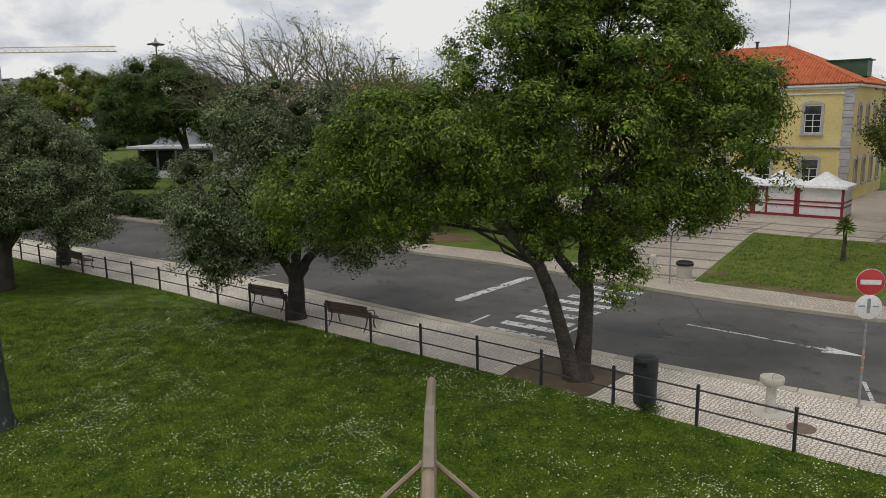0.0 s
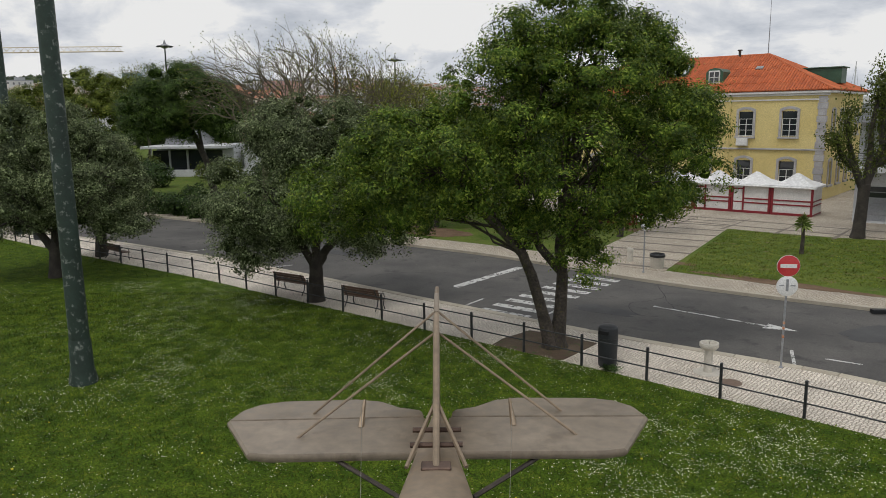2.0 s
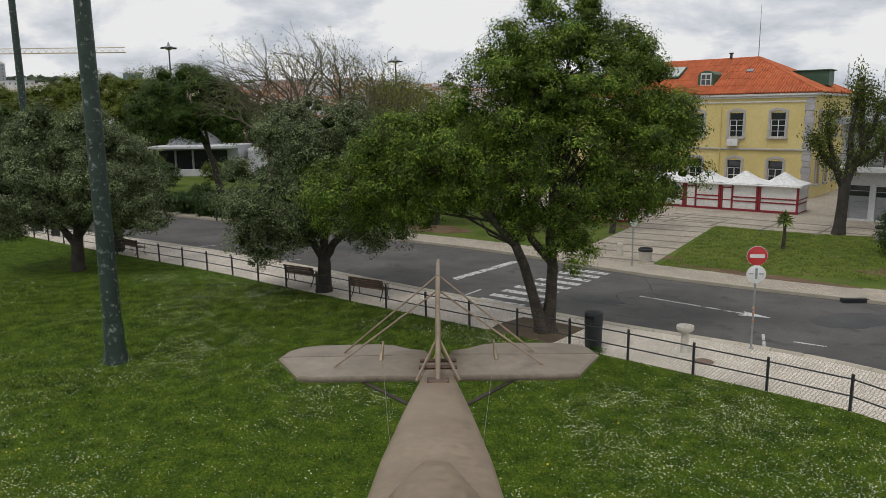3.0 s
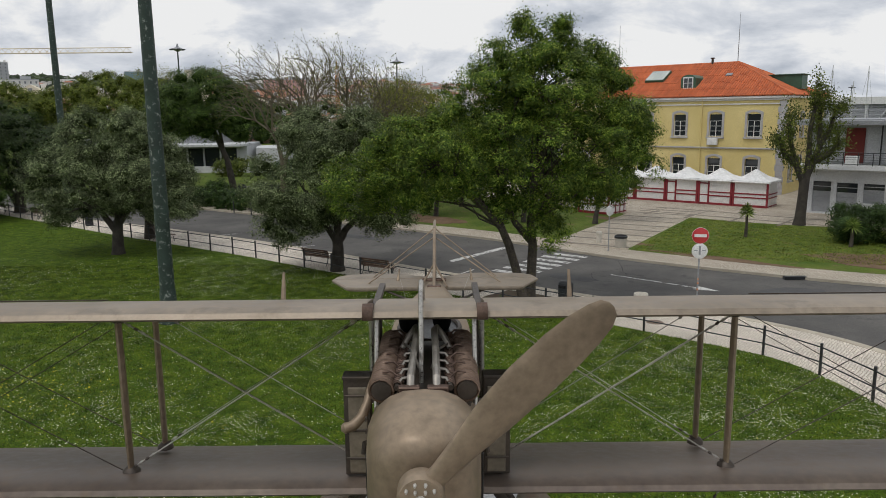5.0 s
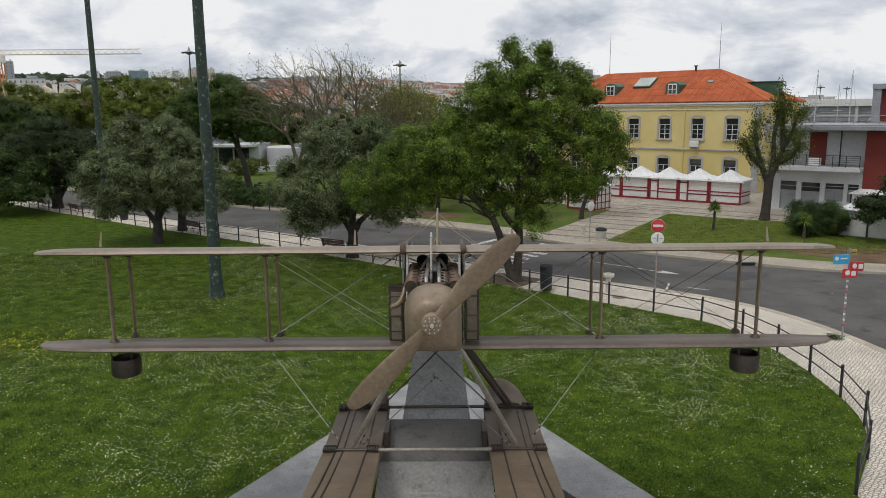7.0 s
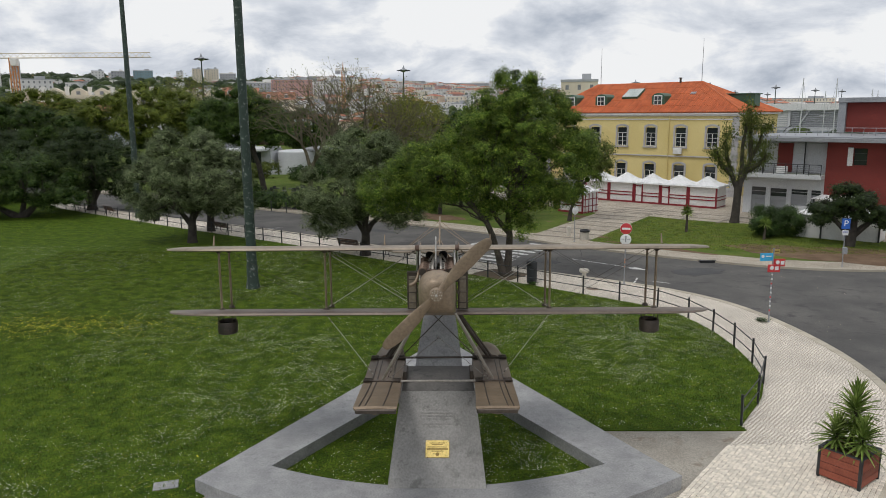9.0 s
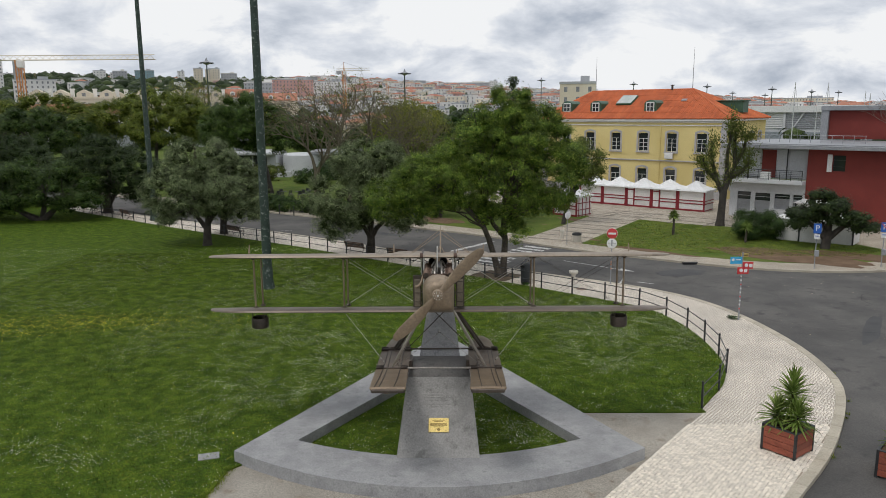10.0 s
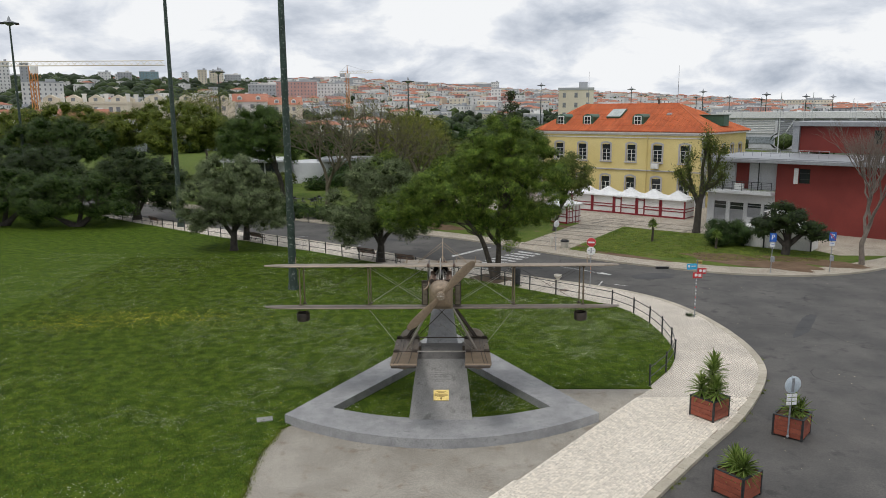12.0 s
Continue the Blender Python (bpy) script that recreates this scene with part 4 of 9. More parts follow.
# propeller
prop = part("propeller_hub", Geo().lathe([(0.05, -0.10), (0.14, -0.10), (0.155, -0.07), (0.155, 0.04), (0.14, 0.07), (0.05, 0.075)], 28, (0, 0, 0), Matrix.Translation((0, -2.72, 5.14)) @ Matrix.Rotation(radians(90), 4, "X")), BRONZE, plane)
for ring, cnt in ((0.11, 10), (0.065, 6)):
    for k in range(cnt):
        w = 2 * math.pi * k / cnt
        part("hub_bolt", Geo().tube([(ring * math.cos(w), -2.79, 5.14 + ring * math.sin(w)), (ring * math.cos(w), -2.825, 5.14 + ring * math.sin(w))], [0.013, 0.008], 6), RIVET, prop)
part("hub_nut", Geo().tube([(0, -2.78, 5.14), (0, -2.86, 5.14)], [0.036, 0.022], 10), RIVET, prop)
PA = math.atan2(1.22, 1.16)
for s in (1, -1):
    rings = []
    for r, w, th, tw, bow in ((0.05, 0.16, 0.12, 30, 0.0), (0.2, 0.18, 0.11, 28, 0.0), (0.4, 0.235, 0.09, 25, 0.01), (0.7, 0.325, 0.065, 20, 0.02), (1.0, 0.35, 0.05, 16, 0.02), (1.3, 0.33, 0.04, 12, 0.01), (1.5, 0.285, 0.032, 10, 0.0), (1.63, 0.225, 0.026, 9, -0.01), (1.70, 0.15, 0.018, 8, -0.01), (1.725, 0.05, 0.012, 8, -0.01)):
        ring = []
        for k in range(14):
            a = 2 * math.pi * k / 14
            u, v = math.cos(a) * w / 2 + bow, math.sin(a) * th / 2
            ct, sn = math.cos(radians(tw)), math.sin(radians(tw))
            ring.append((s * r, -2.70 + v * ct - u * sn * s * 0.9, s * (u * ct + v * sn)))
        rings.append(ring)
    m = Matrix.Translation((0, 0, 5.14)) @ Matrix.Rotation(-PA, 4, "Y")
    part("propeller_blade", Geo().loft(rings, m), BRONZE, prop, smooth=60)

# floats with decks, seams and struts
def float_ring(s, y, xi, xo, zd, zk):
    """A float section: flat deck, upright chines and a shallow keel."""
    xm = (xi + xo) / 2
    return [(s * xi, y, zd), (s * (xi + 0.3), y, zd + 0.015), (s * (xo - 0.3), y, zd + 0.015), (s * xo, y, zd), (s * xo, y, zd - 0.05), (s * (xo - 0.02), y, (zd + zk) / 2), (s * xm, y, zk), (s * (xi + 0.02), y, (zd + zk) / 2), (s * xi, y, zd - 0.05)]


for s in (-1, 1):
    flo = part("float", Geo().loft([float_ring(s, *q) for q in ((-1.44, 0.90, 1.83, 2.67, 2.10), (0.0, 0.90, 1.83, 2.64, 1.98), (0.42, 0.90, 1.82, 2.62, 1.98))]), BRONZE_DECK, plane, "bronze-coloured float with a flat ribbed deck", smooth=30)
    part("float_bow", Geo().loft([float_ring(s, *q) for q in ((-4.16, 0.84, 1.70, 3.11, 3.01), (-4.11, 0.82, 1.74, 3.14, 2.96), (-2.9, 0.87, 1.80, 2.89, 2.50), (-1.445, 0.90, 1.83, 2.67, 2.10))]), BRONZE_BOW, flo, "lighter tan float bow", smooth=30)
    tail = []
    for y, w, zt, zb in ((0.44, 0.46, 2.74, 2.0), (1.0, 0.44, 2.74, 2.02), (1.7, 0.36, 2.66, 2.08), (2.3, 0.24, 2.5, 2.16), (2.8, 0.08, 2.34, 2.22)):
        tail.append([(s * 1.36 + w * math.cos(a), y, (zt + zb) / 2 + (zt - zb) / 2 * math.sin(a)) for a in np.linspace(0, 2 * math.pi, 16, endpoint=False)])
    part("float_tail", Geo().loft(tail), BRONZE_DECK, flo, smooth=60)
    for x in (1.12, 1.5, 1.62):
        part("deck_rib", Geo().tube([(s * x, -4.1, 3.15), (s * x, -2.9, 2.91), (s * x, -1.45, 2.69), (s * x, 0.42, 2.645)], 0.014, 5), BRONZE_DARK, flo)
    for y, z in ((-1.45, 2.70), (0.40, 2.655)):
        part("deck_beam", Geo().box((s * 1.365, y, z), (0.94, 0.05, 0.05), None, 0.01), BRONZE_DARK, flo)
        for x in (1.02, 1.72):
            part("shock_cord", Geo().tube([(s * (x - 0.1 + 0.2 * w / 50.3), y + 0.065 * math.cos(w), z + 0.015 + 0.065 * math.sin(w)) for w in np.linspace(0, 50.2, 97)], 0.0095, 5), BRONZE_DARK, flo)
    part("bow_bumper", Geo().box((s * 1.27, -4.17, 3.06), (0.86, 0.05, 0.10), None, 0.02), BRONZE_DARK, flo)
    flo.location.z = -0.05
    strut("float_strut", (s * 0.42, -1.62, 4.42), (s * 1.36, -1.42, 2.67), 0.038, PIPE_METAL, 0.7)
    strut("float_strut", (s * 0.43, -0.25, 4.14), (s * 1.34, 0.34, 2.65), 0.046, BRONZE_DARK, 0.7)
    strut("float_strut", (s * 0.43, 0.1, 4.12), (s * 1.42, 0.38, 2.65), 0.034, BRONZE_DARK, 0.7)
    wire((s * 0.42, -1.5, 4.35), (s * 1.25, -1.40, 2.69), 0.007, PIPE_METAL)
    wire((0, 1.04, 2.98), (s * 1.22, -1.40, 2.69), 0.008, PIPE_METAL)
    for d in (0, 0.07):
        wire((s * 0.95, 0.40 + d, 2.69), (-s * 0.42, 0.30 + d, 4.13), 0.007, BRONZE_DARK, False)
part("spreader_bar", Geo().tube([(-0.92, -1.45, 2.65), (0.92, -1.45, 2.65)], 0.03, 10), PIPE_METAL, plane)
part("spreader_bar", Geo().tube([(-0.92, 0.40, 2.62), (0.92, 0.40, 2.62)], 0.028, 10), BRONZE_DARK, plane)
for s in (-1, 1):
    part("mounting_bracket", Geo().box((s * 0.86, -0.4, 2.45), (0.10, 0.5, 0.30), None, 0.01), BRONZE_DARK, plane)

# wingtip floats under the lower wing
for s in (-1, 1):
    drum = part("wingtip_float", Geo().lathe([(0.05, 3.56), (0.22, 3.56), (0.245, 3.58), (0.25, 3.62), (0.25, 3.86), (0.24, 3.88), (0.225, 3.88), (0.22, 3.80), (0.02, 3.80)], 24, (s * 5.43, -0.3, 0)), BRONZE_DARK, plane, "dark drum-shaped wingtip float")
    for dx in (-0.16, 0.16):
        for dy in (-0.14, 0.14):
            part("float_hanger", Geo().tube([(s * 5.43 + dx, -0.3 + dy, 3.8), (s * 5.43 + dx * 1.1, -0.3 + dy * 1.3, lower_z(-0.3) + 0.02)], 0.014, 6), BRONZE_DARK, drum)

# tail
def plate(poly, z, t):
    """A flat tail surface with a softened edge."""
    g = Geo()
    c = np.mean(np.array(poly), axis=0)
    inn = [tuple(np.array(p) + (c - np.array(p)) * 0.035) for p in poly]
    g.loft([[(x, y, z - t / 2) for x, y in inn], [(x, y, z - t / 5) for x, y in poly], [(x, y, z + t / 5) for x, y in poly], [(x, y, z + t / 2) for x, y in inn]])
    return g


for s in (-1, 1):
    st = [(s * x, y) for x, y in ((0.08, 5.22), (1.35, 5.20), (1.52, 5.24), (1.86, 5.88), (0.10, 5.92))]
    stab = part("stabiliser", plate(st, 4.60, 0.07), BRONZE_WING, plane)
    el = [(s * x, y) for x, y in ((0.12, 5.94), (1.86, 5.90), (1.80, 6.12), (1.66, 6.26), (1.45, 6.33), (0.75, 6.36), (0.52, 6.30), (0.32, 6.14), (0.14, 6.08))]
    part("elevator", plate(el, 4.60, 0.06), BRONZE_WING, plane)
    part("elevator_horn", Geo().tube([(s * 0.66, 5.72, 4.62), (s * 0.64, 5.92, 4.80)], [0.03, 0.012], 6), BRONZE, stab)
    for (a, b) in (((0, 6.45, 5.465), (s * 1.12, 6.02, 4.63)), ((0, 6.15, 5.35), (s * 1.17, 5.51, 4.63))):
        part("tail_stay", Geo().tube([a, b], 0.011, 6), BRONZE, plane)
    part("tail_stay", Geo().tube([(0, 5.35, 5.02), (s * 0.22, 4.75, 4.74)], 0.018, 6), BRONZE, plane)
    part("tail_strut", Geo().tube([(s * 0.85, 5.3, 4.56), (s * 0.28, 4.9, 4.42)], 0.02, 6), BRONZE_DARK, plane)
    part("control_wire", Geo().tube([(s * 0.30, 2.4, 4.95), (s * 0.66, 5.85, 4.78)], 0.0016, 4), STEEL, plane)
fin = [(4.72, 4.74), (5.2, 4.95), (5.7, 5.25), (6.2, 5.46), (6.28, 5.46), (6.28, 4.5), (5.6, 4.5), (4.9, 4.6)]
part("fin", Geo().loft([[(x, y, z) for y, z in fin] for x in (-0.02, 0.02)]), BRONZE, plane)
rud = [(6.30, 4.3), (6.30, 5.50), (6.6, 5.58), (6.95, 5.52), (7.2, 5.3), (7.28, 4.95), (7.15, 4.55), (6.8, 4.32)]
part("rudder", Geo().loft([[(x, y, z) for y, z in rud] for x in (-0.02, 0.02)]), BRONZE_WING, plane)
part("fin_edge", Geo().tube([(0, 4.70, 4.76), (0, 5.2, 4.98), (0, 5.7, 5.28), (0, 6.2, 5.45), (0, 6.8, 5.53), (0, 7.25, 5.49)], [0.026, 0.028, 0.028, 0.028, 0.024, 0.022], 10), BRONZE, plane)
part("fin_foot", Geo().box((0, 4.72, 4.755), (0.22, 0.12, 0.05), None, 0.01), BRONZE_RUST, plane)
for y, z in ((5.0, 4.80), (5.45, 4.72)):
    part("tail_clamp", Geo().tube([(-0.2, y, z), (0.2, y, z)], 0.022, 6), BRONZE_RUST, plane)

# two plain busts in the cockpit
for x, y, cap in ((-0.20, 0.62, False), (0.16, 0.72, True)):
    g = Geo()
    rings = []
    for z, rx, ry, dy in ((4.98, 0.16, 0.10, 0), (5.08, 0.20, 0.12, 0), (5.15, 0.15, 0.10, 0), (5.185, 0.065, 0.065, 0), (5.22, 0.06, 0.06, 0), (5.245, 0.08, 0.085, -0.02), (5.29, 0.097, 0.105, -0.015), (5.35, 0.108, 0.118, 0), (5.40, 0.108, 0.12, 0.005), (5.45, 0.09, 0.10, 0.005), (5.48, 0.055, 0.06, 0.0), (5.49, 0.01, 0.01, 0)):
        if cap and z > 5.37:
            rx, ry = rx * 1.08, ry * 1.06
        rings.append([(x + rx * math.cos(w), y + dy + ry * math.sin(w), z) for w in np.linspace(0, 2 * math.pi, 18, endpoint=False)])
    g.loft(rings)
    if cap:
        g.loft([[(x + r * math.cos(w), y - 0.06 + 0.9 * r * math.sin(w), z) for w in np.linspace(0, 2 * math.pi, 18, endpoint=False)] for r, z in ((0.10, 5.372), (0.118, 5.38), (0.10, 5.392))])
    solid("bust", g, BUST_BLACK, "plain black metal bust in the open cockpit", "statue", "busts in the cockpit", smooth=60)

# ---- trees ----
def leaf_mesh(name, pos, out, size, material, rng, slim=0.45, up=0.3):
    """One mesh of small leaves at the places pos, whose faces look roughly along out."""
    k = len(pos)
    n = out + rng.normal(0, 0.3, (k, 3))
    n[:, 2] += up
    n /= np.linalg.norm(n, axis=1)[:, None] + 1e-9
    d = np.cross(n, rng.normal(0, 1, (k, 3)))
    d /= np.linalg.norm(d, axis=1)[:, None] + 1e-9
    b = np.cross(n, d)
    s = (size * rng.uniform(0.65, 1.35, k))[:, None]
    v = np.empty((k, 4, 3), np.float32)
    v[:, 0] = pos - d * s * 0.5
    v[:, 1] = pos + b * s * slim
    v[:, 2] = pos + d * s * 0.5
    v[:, 3] = pos - b * s * slim
    me = bpy.data.meshes.new(name)
    me.vertices.add(4 * k)
    me.vertices.foreach_set("co", v.ravel())
    me.loops.add(4 * k)
    me.loops.foreach_set("vertex_index", np.arange(4 * k, dtype=np.int32))
    me.polygons.add(k)
    me.polygons.foreach_set("loop_start", np.arange(0, 4 * k, 4, dtype=np.int32))
    me.polygons.foreach_set("loop_total", np.full(k, 4, dtype=np.int32))
    me.update(calc_edges=True)
    me.materials.append(material)
    return me


def crown_places(blobs, clumps, per, spread, rng, shell=0.45, lump=0.8):
    """Leaf places gathered in clumps. Each rounded mass (x, y, z, rx, ry, rz) carries smaller lumps of about the radius
    lump on its outside, with hollows between them, and the clumps lie on the upper and outer sides of the lumps."""
    B = np.array(blobs)
    lc, ld, lr = [], [], []
    for i, b in enumerate(B):
        s = float(np.prod(b[3:])) ** (1 / 3)
        n = max(5, int(3.8 * (s / lump) ** 2))
        d = rng.normal(0, 1, (n, 3))
        d /= np.linalg.norm(d, axis=1)[:, None]
        r = lump * rng.uniform(0.55, 1.35, n)
        r = np.minimum(r, 0.6 * s)
        c = b[:3] + d * (b[3:] - 0.4 * r[:, None]) * rng.uniform(0.82, 1.0, (n, 1))
        keep = np.ones(n, bool)
        for j, o in enumerate(B):
            if j != i:
                keep &= (np.linalg.norm((c - o[:3]) / o[3:], axis=1) > 0.66) | (rng.uniform(0, 1, n) < 0.15)
        lc.append(c[keep])
        ld.append(d[keep])
        lr.append(r[keep])
    lc, ld, lr = np.concatenate(lc), np.concatenate(ld), np.concatenate(lr)
    which = rng.choice(len(lc), clumps, p=lr ** 2 / (lr ** 2).sum())
    d = rng.normal(0, 1, (clumps, 3)) + ld[which] * 0.9 + np.array((0, 0, 0.5))
    d /= np.linalg.norm(d, axis=1)[:, None]
    cen = lc[which] + d * (lr[which] * rng.uniform(0.76, 1.16, clumps))[:, None] * np.array((1, 1, 0.82))
    deep = rng.uniform(0, 1, clumps) < 0.16 * (1 - shell) / 0.6
    inner = B[rng.integers(0, len(B), clumps)]
    cen[deep] = (inner[:, :3] + d * rng.uniform(0.2, 0.75, (clumps, 1)) * inner[:, 3:])[deep]
    sp = spread * rng.uniform(0.6, 1.4, clumps)
    q = rng.normal(0, 1, (clumps * per, 3))
    pos = np.repeat(cen, per, axis=0) + q * np.repeat(sp, per)[:, None] * np.array((1, 1, 0.7))
    out = np.repeat(d, per, axis=0) * 0.75 + 0.45 * q / (np.linalg.norm(q, axis=1)[:, None] + 1e-9)
    return cen, pos, out, lc, lr


def cores(lc, lr, rng, fill, fine=2):
    """The dense inside of the lumps: uneven rounded cores, each an island of one mesh."""
    bm = bmesh.new()
    bmesh.ops.create_icosphere(bm, subdivisions=fine, radius=1.0)
    d = np.array([tuple(v.co) for v in bm.verts])
    tri = [tuple(v.index for v in f.verts) for f in bm.faces]
    bm.free()
    g = Geo()
    for c, r in zip(lc, lr):
        k = len(g.v)
        q = c + d * (r * fill * rng.uniform(0.8, 1.18, (len(d), 1))) * np.array((1, 1, 0.8))
        g.v += [tuple(p) for p in q]
        g.f += [(a + k, b + k, e + k) for a, b, e in tri]
    return g


def limbs(geo, start, ends, r0, rng, wob=0.12, sides=6):
    """Branches from start to each end, bent and tapering."""
    for e in ends:
        a, b = Vector(start), Vector(e)
        l = (b - a).length
        m1 = a.lerp(b, 0.35) + Vector(rng.normal(0, wob * l, 3)) * 0.6 + Vector((0, 0, 0.08 * l))
        m2 = a.lerp(b, 0.7) + Vector(rng.normal(0, wob * l, 3)) * 0.6 + Vector((0, 0, 0.06 * l))
        geo.tube([a, m1, m2, b], [r0, r0 * 0.65, r0 * 0.38, r0 * 0.12], sides)


def tree(name, label, base, trunks, blobs, clumps, per, spread, size, leaf, bark, seed, group="", n_limbs=26, shell=0.45, slim=0.45, up=0.3, limb_r=0.07, lump=0.8, fill=0.0):
    """trunks: lines of (x, y, z, radius) from the ground up, given from the base; blobs likewise."""
    rng = np.random.default_rng(seed)
    ob = thing(name, base, label, "tree", group)
    g = Geo()
    for tr in trunks:
        pts = [Vector(p[:3]) for p in tr]
        g.tube(pts, [p[3] for p in tr], 12)
    cen, pos, out, lc, lr = crown_places(blobs, clumps, per, spread, rng, shell, lump)
    tops = [Vector(t[-1][:3]) for t in trunks]
    for i in rng.choice(len(cen), min(n_limbs, len(cen)), replace=False):
        e = Vector(cen[i])
        j = int(np.argmin([(t - e).length for t in tops]))
        tr = trunks[j]
        k = rng.integers(max(1, len(tr) // 2), len(tr))
        limbs(g, tr[k][:3], [e], min(limb_r * 1.3, tr[k][3] * 0.6), rng)
    me = g.mesh("trunk", bark, 60)
    part("trunk", me, None, ob)
    crown = part("crown", leaf_mesh("crown", pos, out, size, leaf, rng, slim, up), None, ob)
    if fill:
        tagged(part("inner_foliage", cores(lc, lr, rng, fill), INNER_SHADE[leaf.name], crown, smooth=180), kind="stuff")
    return ob


# the two-stemmed ash by the fence
tree("ash_tree", "leafy green two-stemmed tree in a pit beside the fence", (3.32, 22.18, 0),
     [[(0.12, 0, -0.1, 0.42), (0.12, 0, 0.25, 0.26), (0.2, 0, 1.2, 0.20), (0.25, 0.05, 2.3, 0.18), (0.15, 0.1, 3.2, 0.155), (0.3, 0.1, 4.6, 0.15), (0.6, 0.2, 6.6, 0.10), (0.6, 0.3, 8.5, 0.06)],
      [(-0.05, -0.05, -0.1, 0.40), (-0.15, -0.1, 0.3, 0.23), (-0.42, -0.2, 1.3, 0.175), (-0.75, -0.3, 2.4, 0.165), (-1.05, -0.35, 3.1, 0.15), (-1.75, -0.3, 3.9, 0.14), (-2.8, -0.1, 4.8, 0.09), (-3.6, 0.1, 5.6, 0.05)],
      [(0.15, 0.05, 2.5, 0.15), (-0.45, 0.1, 3.2, 0.13), (-0.9, 0.3, 4.2, 0.11), (-1.3, 0.4, 6.0, 0.08), (-1.2, 0.4, 8.6, 0.05)]],
     [(-5.9, 0.3, 4.9, 2.2, 2.1, 1.4), (-4.2, 0.2, 5.6, 2.3, 2.2, 1.7), (-2.0, 0.2, 6.2, 2.4, 2.3, 2.0), (0.4, 0.2, 5.8, 2.5, 2.4, 2.2), (3.2, 0.3, 6.1, 2.0, 1.9, 1.8),
      (-1.3, 0.2, 8.0, 1.8, 1.7, 1.4), (1.0, 0.3, 8.2, 2.0, 2.0, 1.8), (3.3, 0.4, 7.7, 1.6, 1.5, 1.5), (-1.0, 0.3, 9.4, 1.2, 1.2, 1.0), (0.5, 0.3, 9.9, 1.2, 1.2, 1.0), (2.1, 0.4, 9.3, 1.3, 1.2, 1.1), (-0.3, 0.3, 10.9, 0.5, 0.5, 0.6), (1.3, 0.3, 10.7, 0.5, 0.5, 0.6), (3.3, 0.4, 8.9, 0.8, 0.8, 0.8), (4.6, 0.3, 6.8, 0.9, 0.9, 1.1), (0.9, -0.3, 3.2, 0.75, 0.75, 0.9), (1.9, -0.1, 4.2, 1.2, 1.1, 0.9), (3.2, 0.2, 4.7, 1.1, 1.1, 0.9), (-0.6, 0.3, 4.0, 1.3, 1.2, 0.6)],
     4500, 58, 0.15, 0.106, LEAF_ASH, BARK, 11, n_limbs=110, limb_r=0.042, shell=0.3, slim=0.2, lump=0.66, fill=0.2)
# grey-green olives
tree("olive_tree", "broad silvery-green tree leaning over the benches", (-5.35, 28.5, 0),
     [[(0, 0, -0.1, 0.42), (0, 0, 0.3, 0.33), (0.05, 0.05, 1.2, 0.27), (0.0, 0.1, 1.7, 0.25)], [(0, 0.05, 1.4, 0.2), (0.5, 0.1, 2.1, 0.16), (1.4, 0.2, 2.9, 0.12), (2.2, 0.3, 4.2, 0.07)], [(0, 0.05, 1.4, 0.18), (-0.5, 0, 2.3, 0.14), (-1.2, 0.1, 3.6, 0.08)], [(0, 0, 1.5, 0.17), (0.2, 0.2, 3, 0.13), (0.1, 0.3, 5, 0.06)]],
     [(-1.5, 0, 4.2, 2.7, 2.6, 2.3), (1.3, 0.1, 4.6, 2.8, 2.6, 2.3), (0.0, 0.2, 6.4, 2.5, 2.4, 1.7), (-2.3, 0, 2.6, 1.6, 1.6, 1.3), (2.4, 0, 3.0, 1.6, 1.5, 1.3), (0.4, -0.6, 3.0, 1.7, 1.5, 1.0)],
     3300, 38, 0.14, 0.088, LEAF_OLIVE, BARK_DARK, 12, n_limbs=50, shell=0.4, slim=0.27, lump=0.62, fill=0.4)
tree("olive_tree", "rounded silvery-green tree standing on the lawn", (-18.40, 33.34, 0),
     [[(0, 0, -0.1, 0.42), (0, 0, 0.3, 0.33), (0.05, 0.05, 1.4, 0.27), (0.2, 0.1, 2.4, 0.2)], [(0, 0, 1.3, 0.2), (-0.7, 0, 2.3, 0.15), (-1.6, 0.1, 3.6, 0.08)], [(0, 0, 1.5, 0.18), (0.8, 0.2, 2.6, 0.13), (1.7, 0.2, 4, 0.07)]],
     [(-1.6, 0, 4.1, 2.9, 2.8, 2.2), (1.5, 0.1, 4.3, 2.9, 2.8, 2.3), (0.0, 0.2, 6.3, 2.6, 2.4, 1.9), (-2.6, 0, 2.9, 1.8, 1.8, 1.1), (2.9, 0, 3.0, 1.7, 1.7, 1.2)],
     3000, 36, 0.15, 0.094, LEAF_OLIVE, BARK_DARK, 13, n_limbs=45, shell=0.4, slim=0.27, lump=0.62, fill=0.4)
tree("olive_tree", "silvery-green tree close to the railing", (-18.85, 38.80, 0),
     [[(0, 0, -0.1, 0.35), (0.05, 0.05, 1.4, 0.25), (0.1, 0.1, 3.0, 0.14)]],
     [(0.6, 0, 3.6, 2.3, 2.2, 2.0), (-1.2, 0, 3.4, 2.0, 2.0, 1.6), (0.0, 0.2, 5.2, 1.8, 1.8, 1.3)], 900, 28, 0.2, 0.14, LEAF_OLIVE, BARK_DARK, 14, shell=0.4, slim=0.3, lump=0.6)
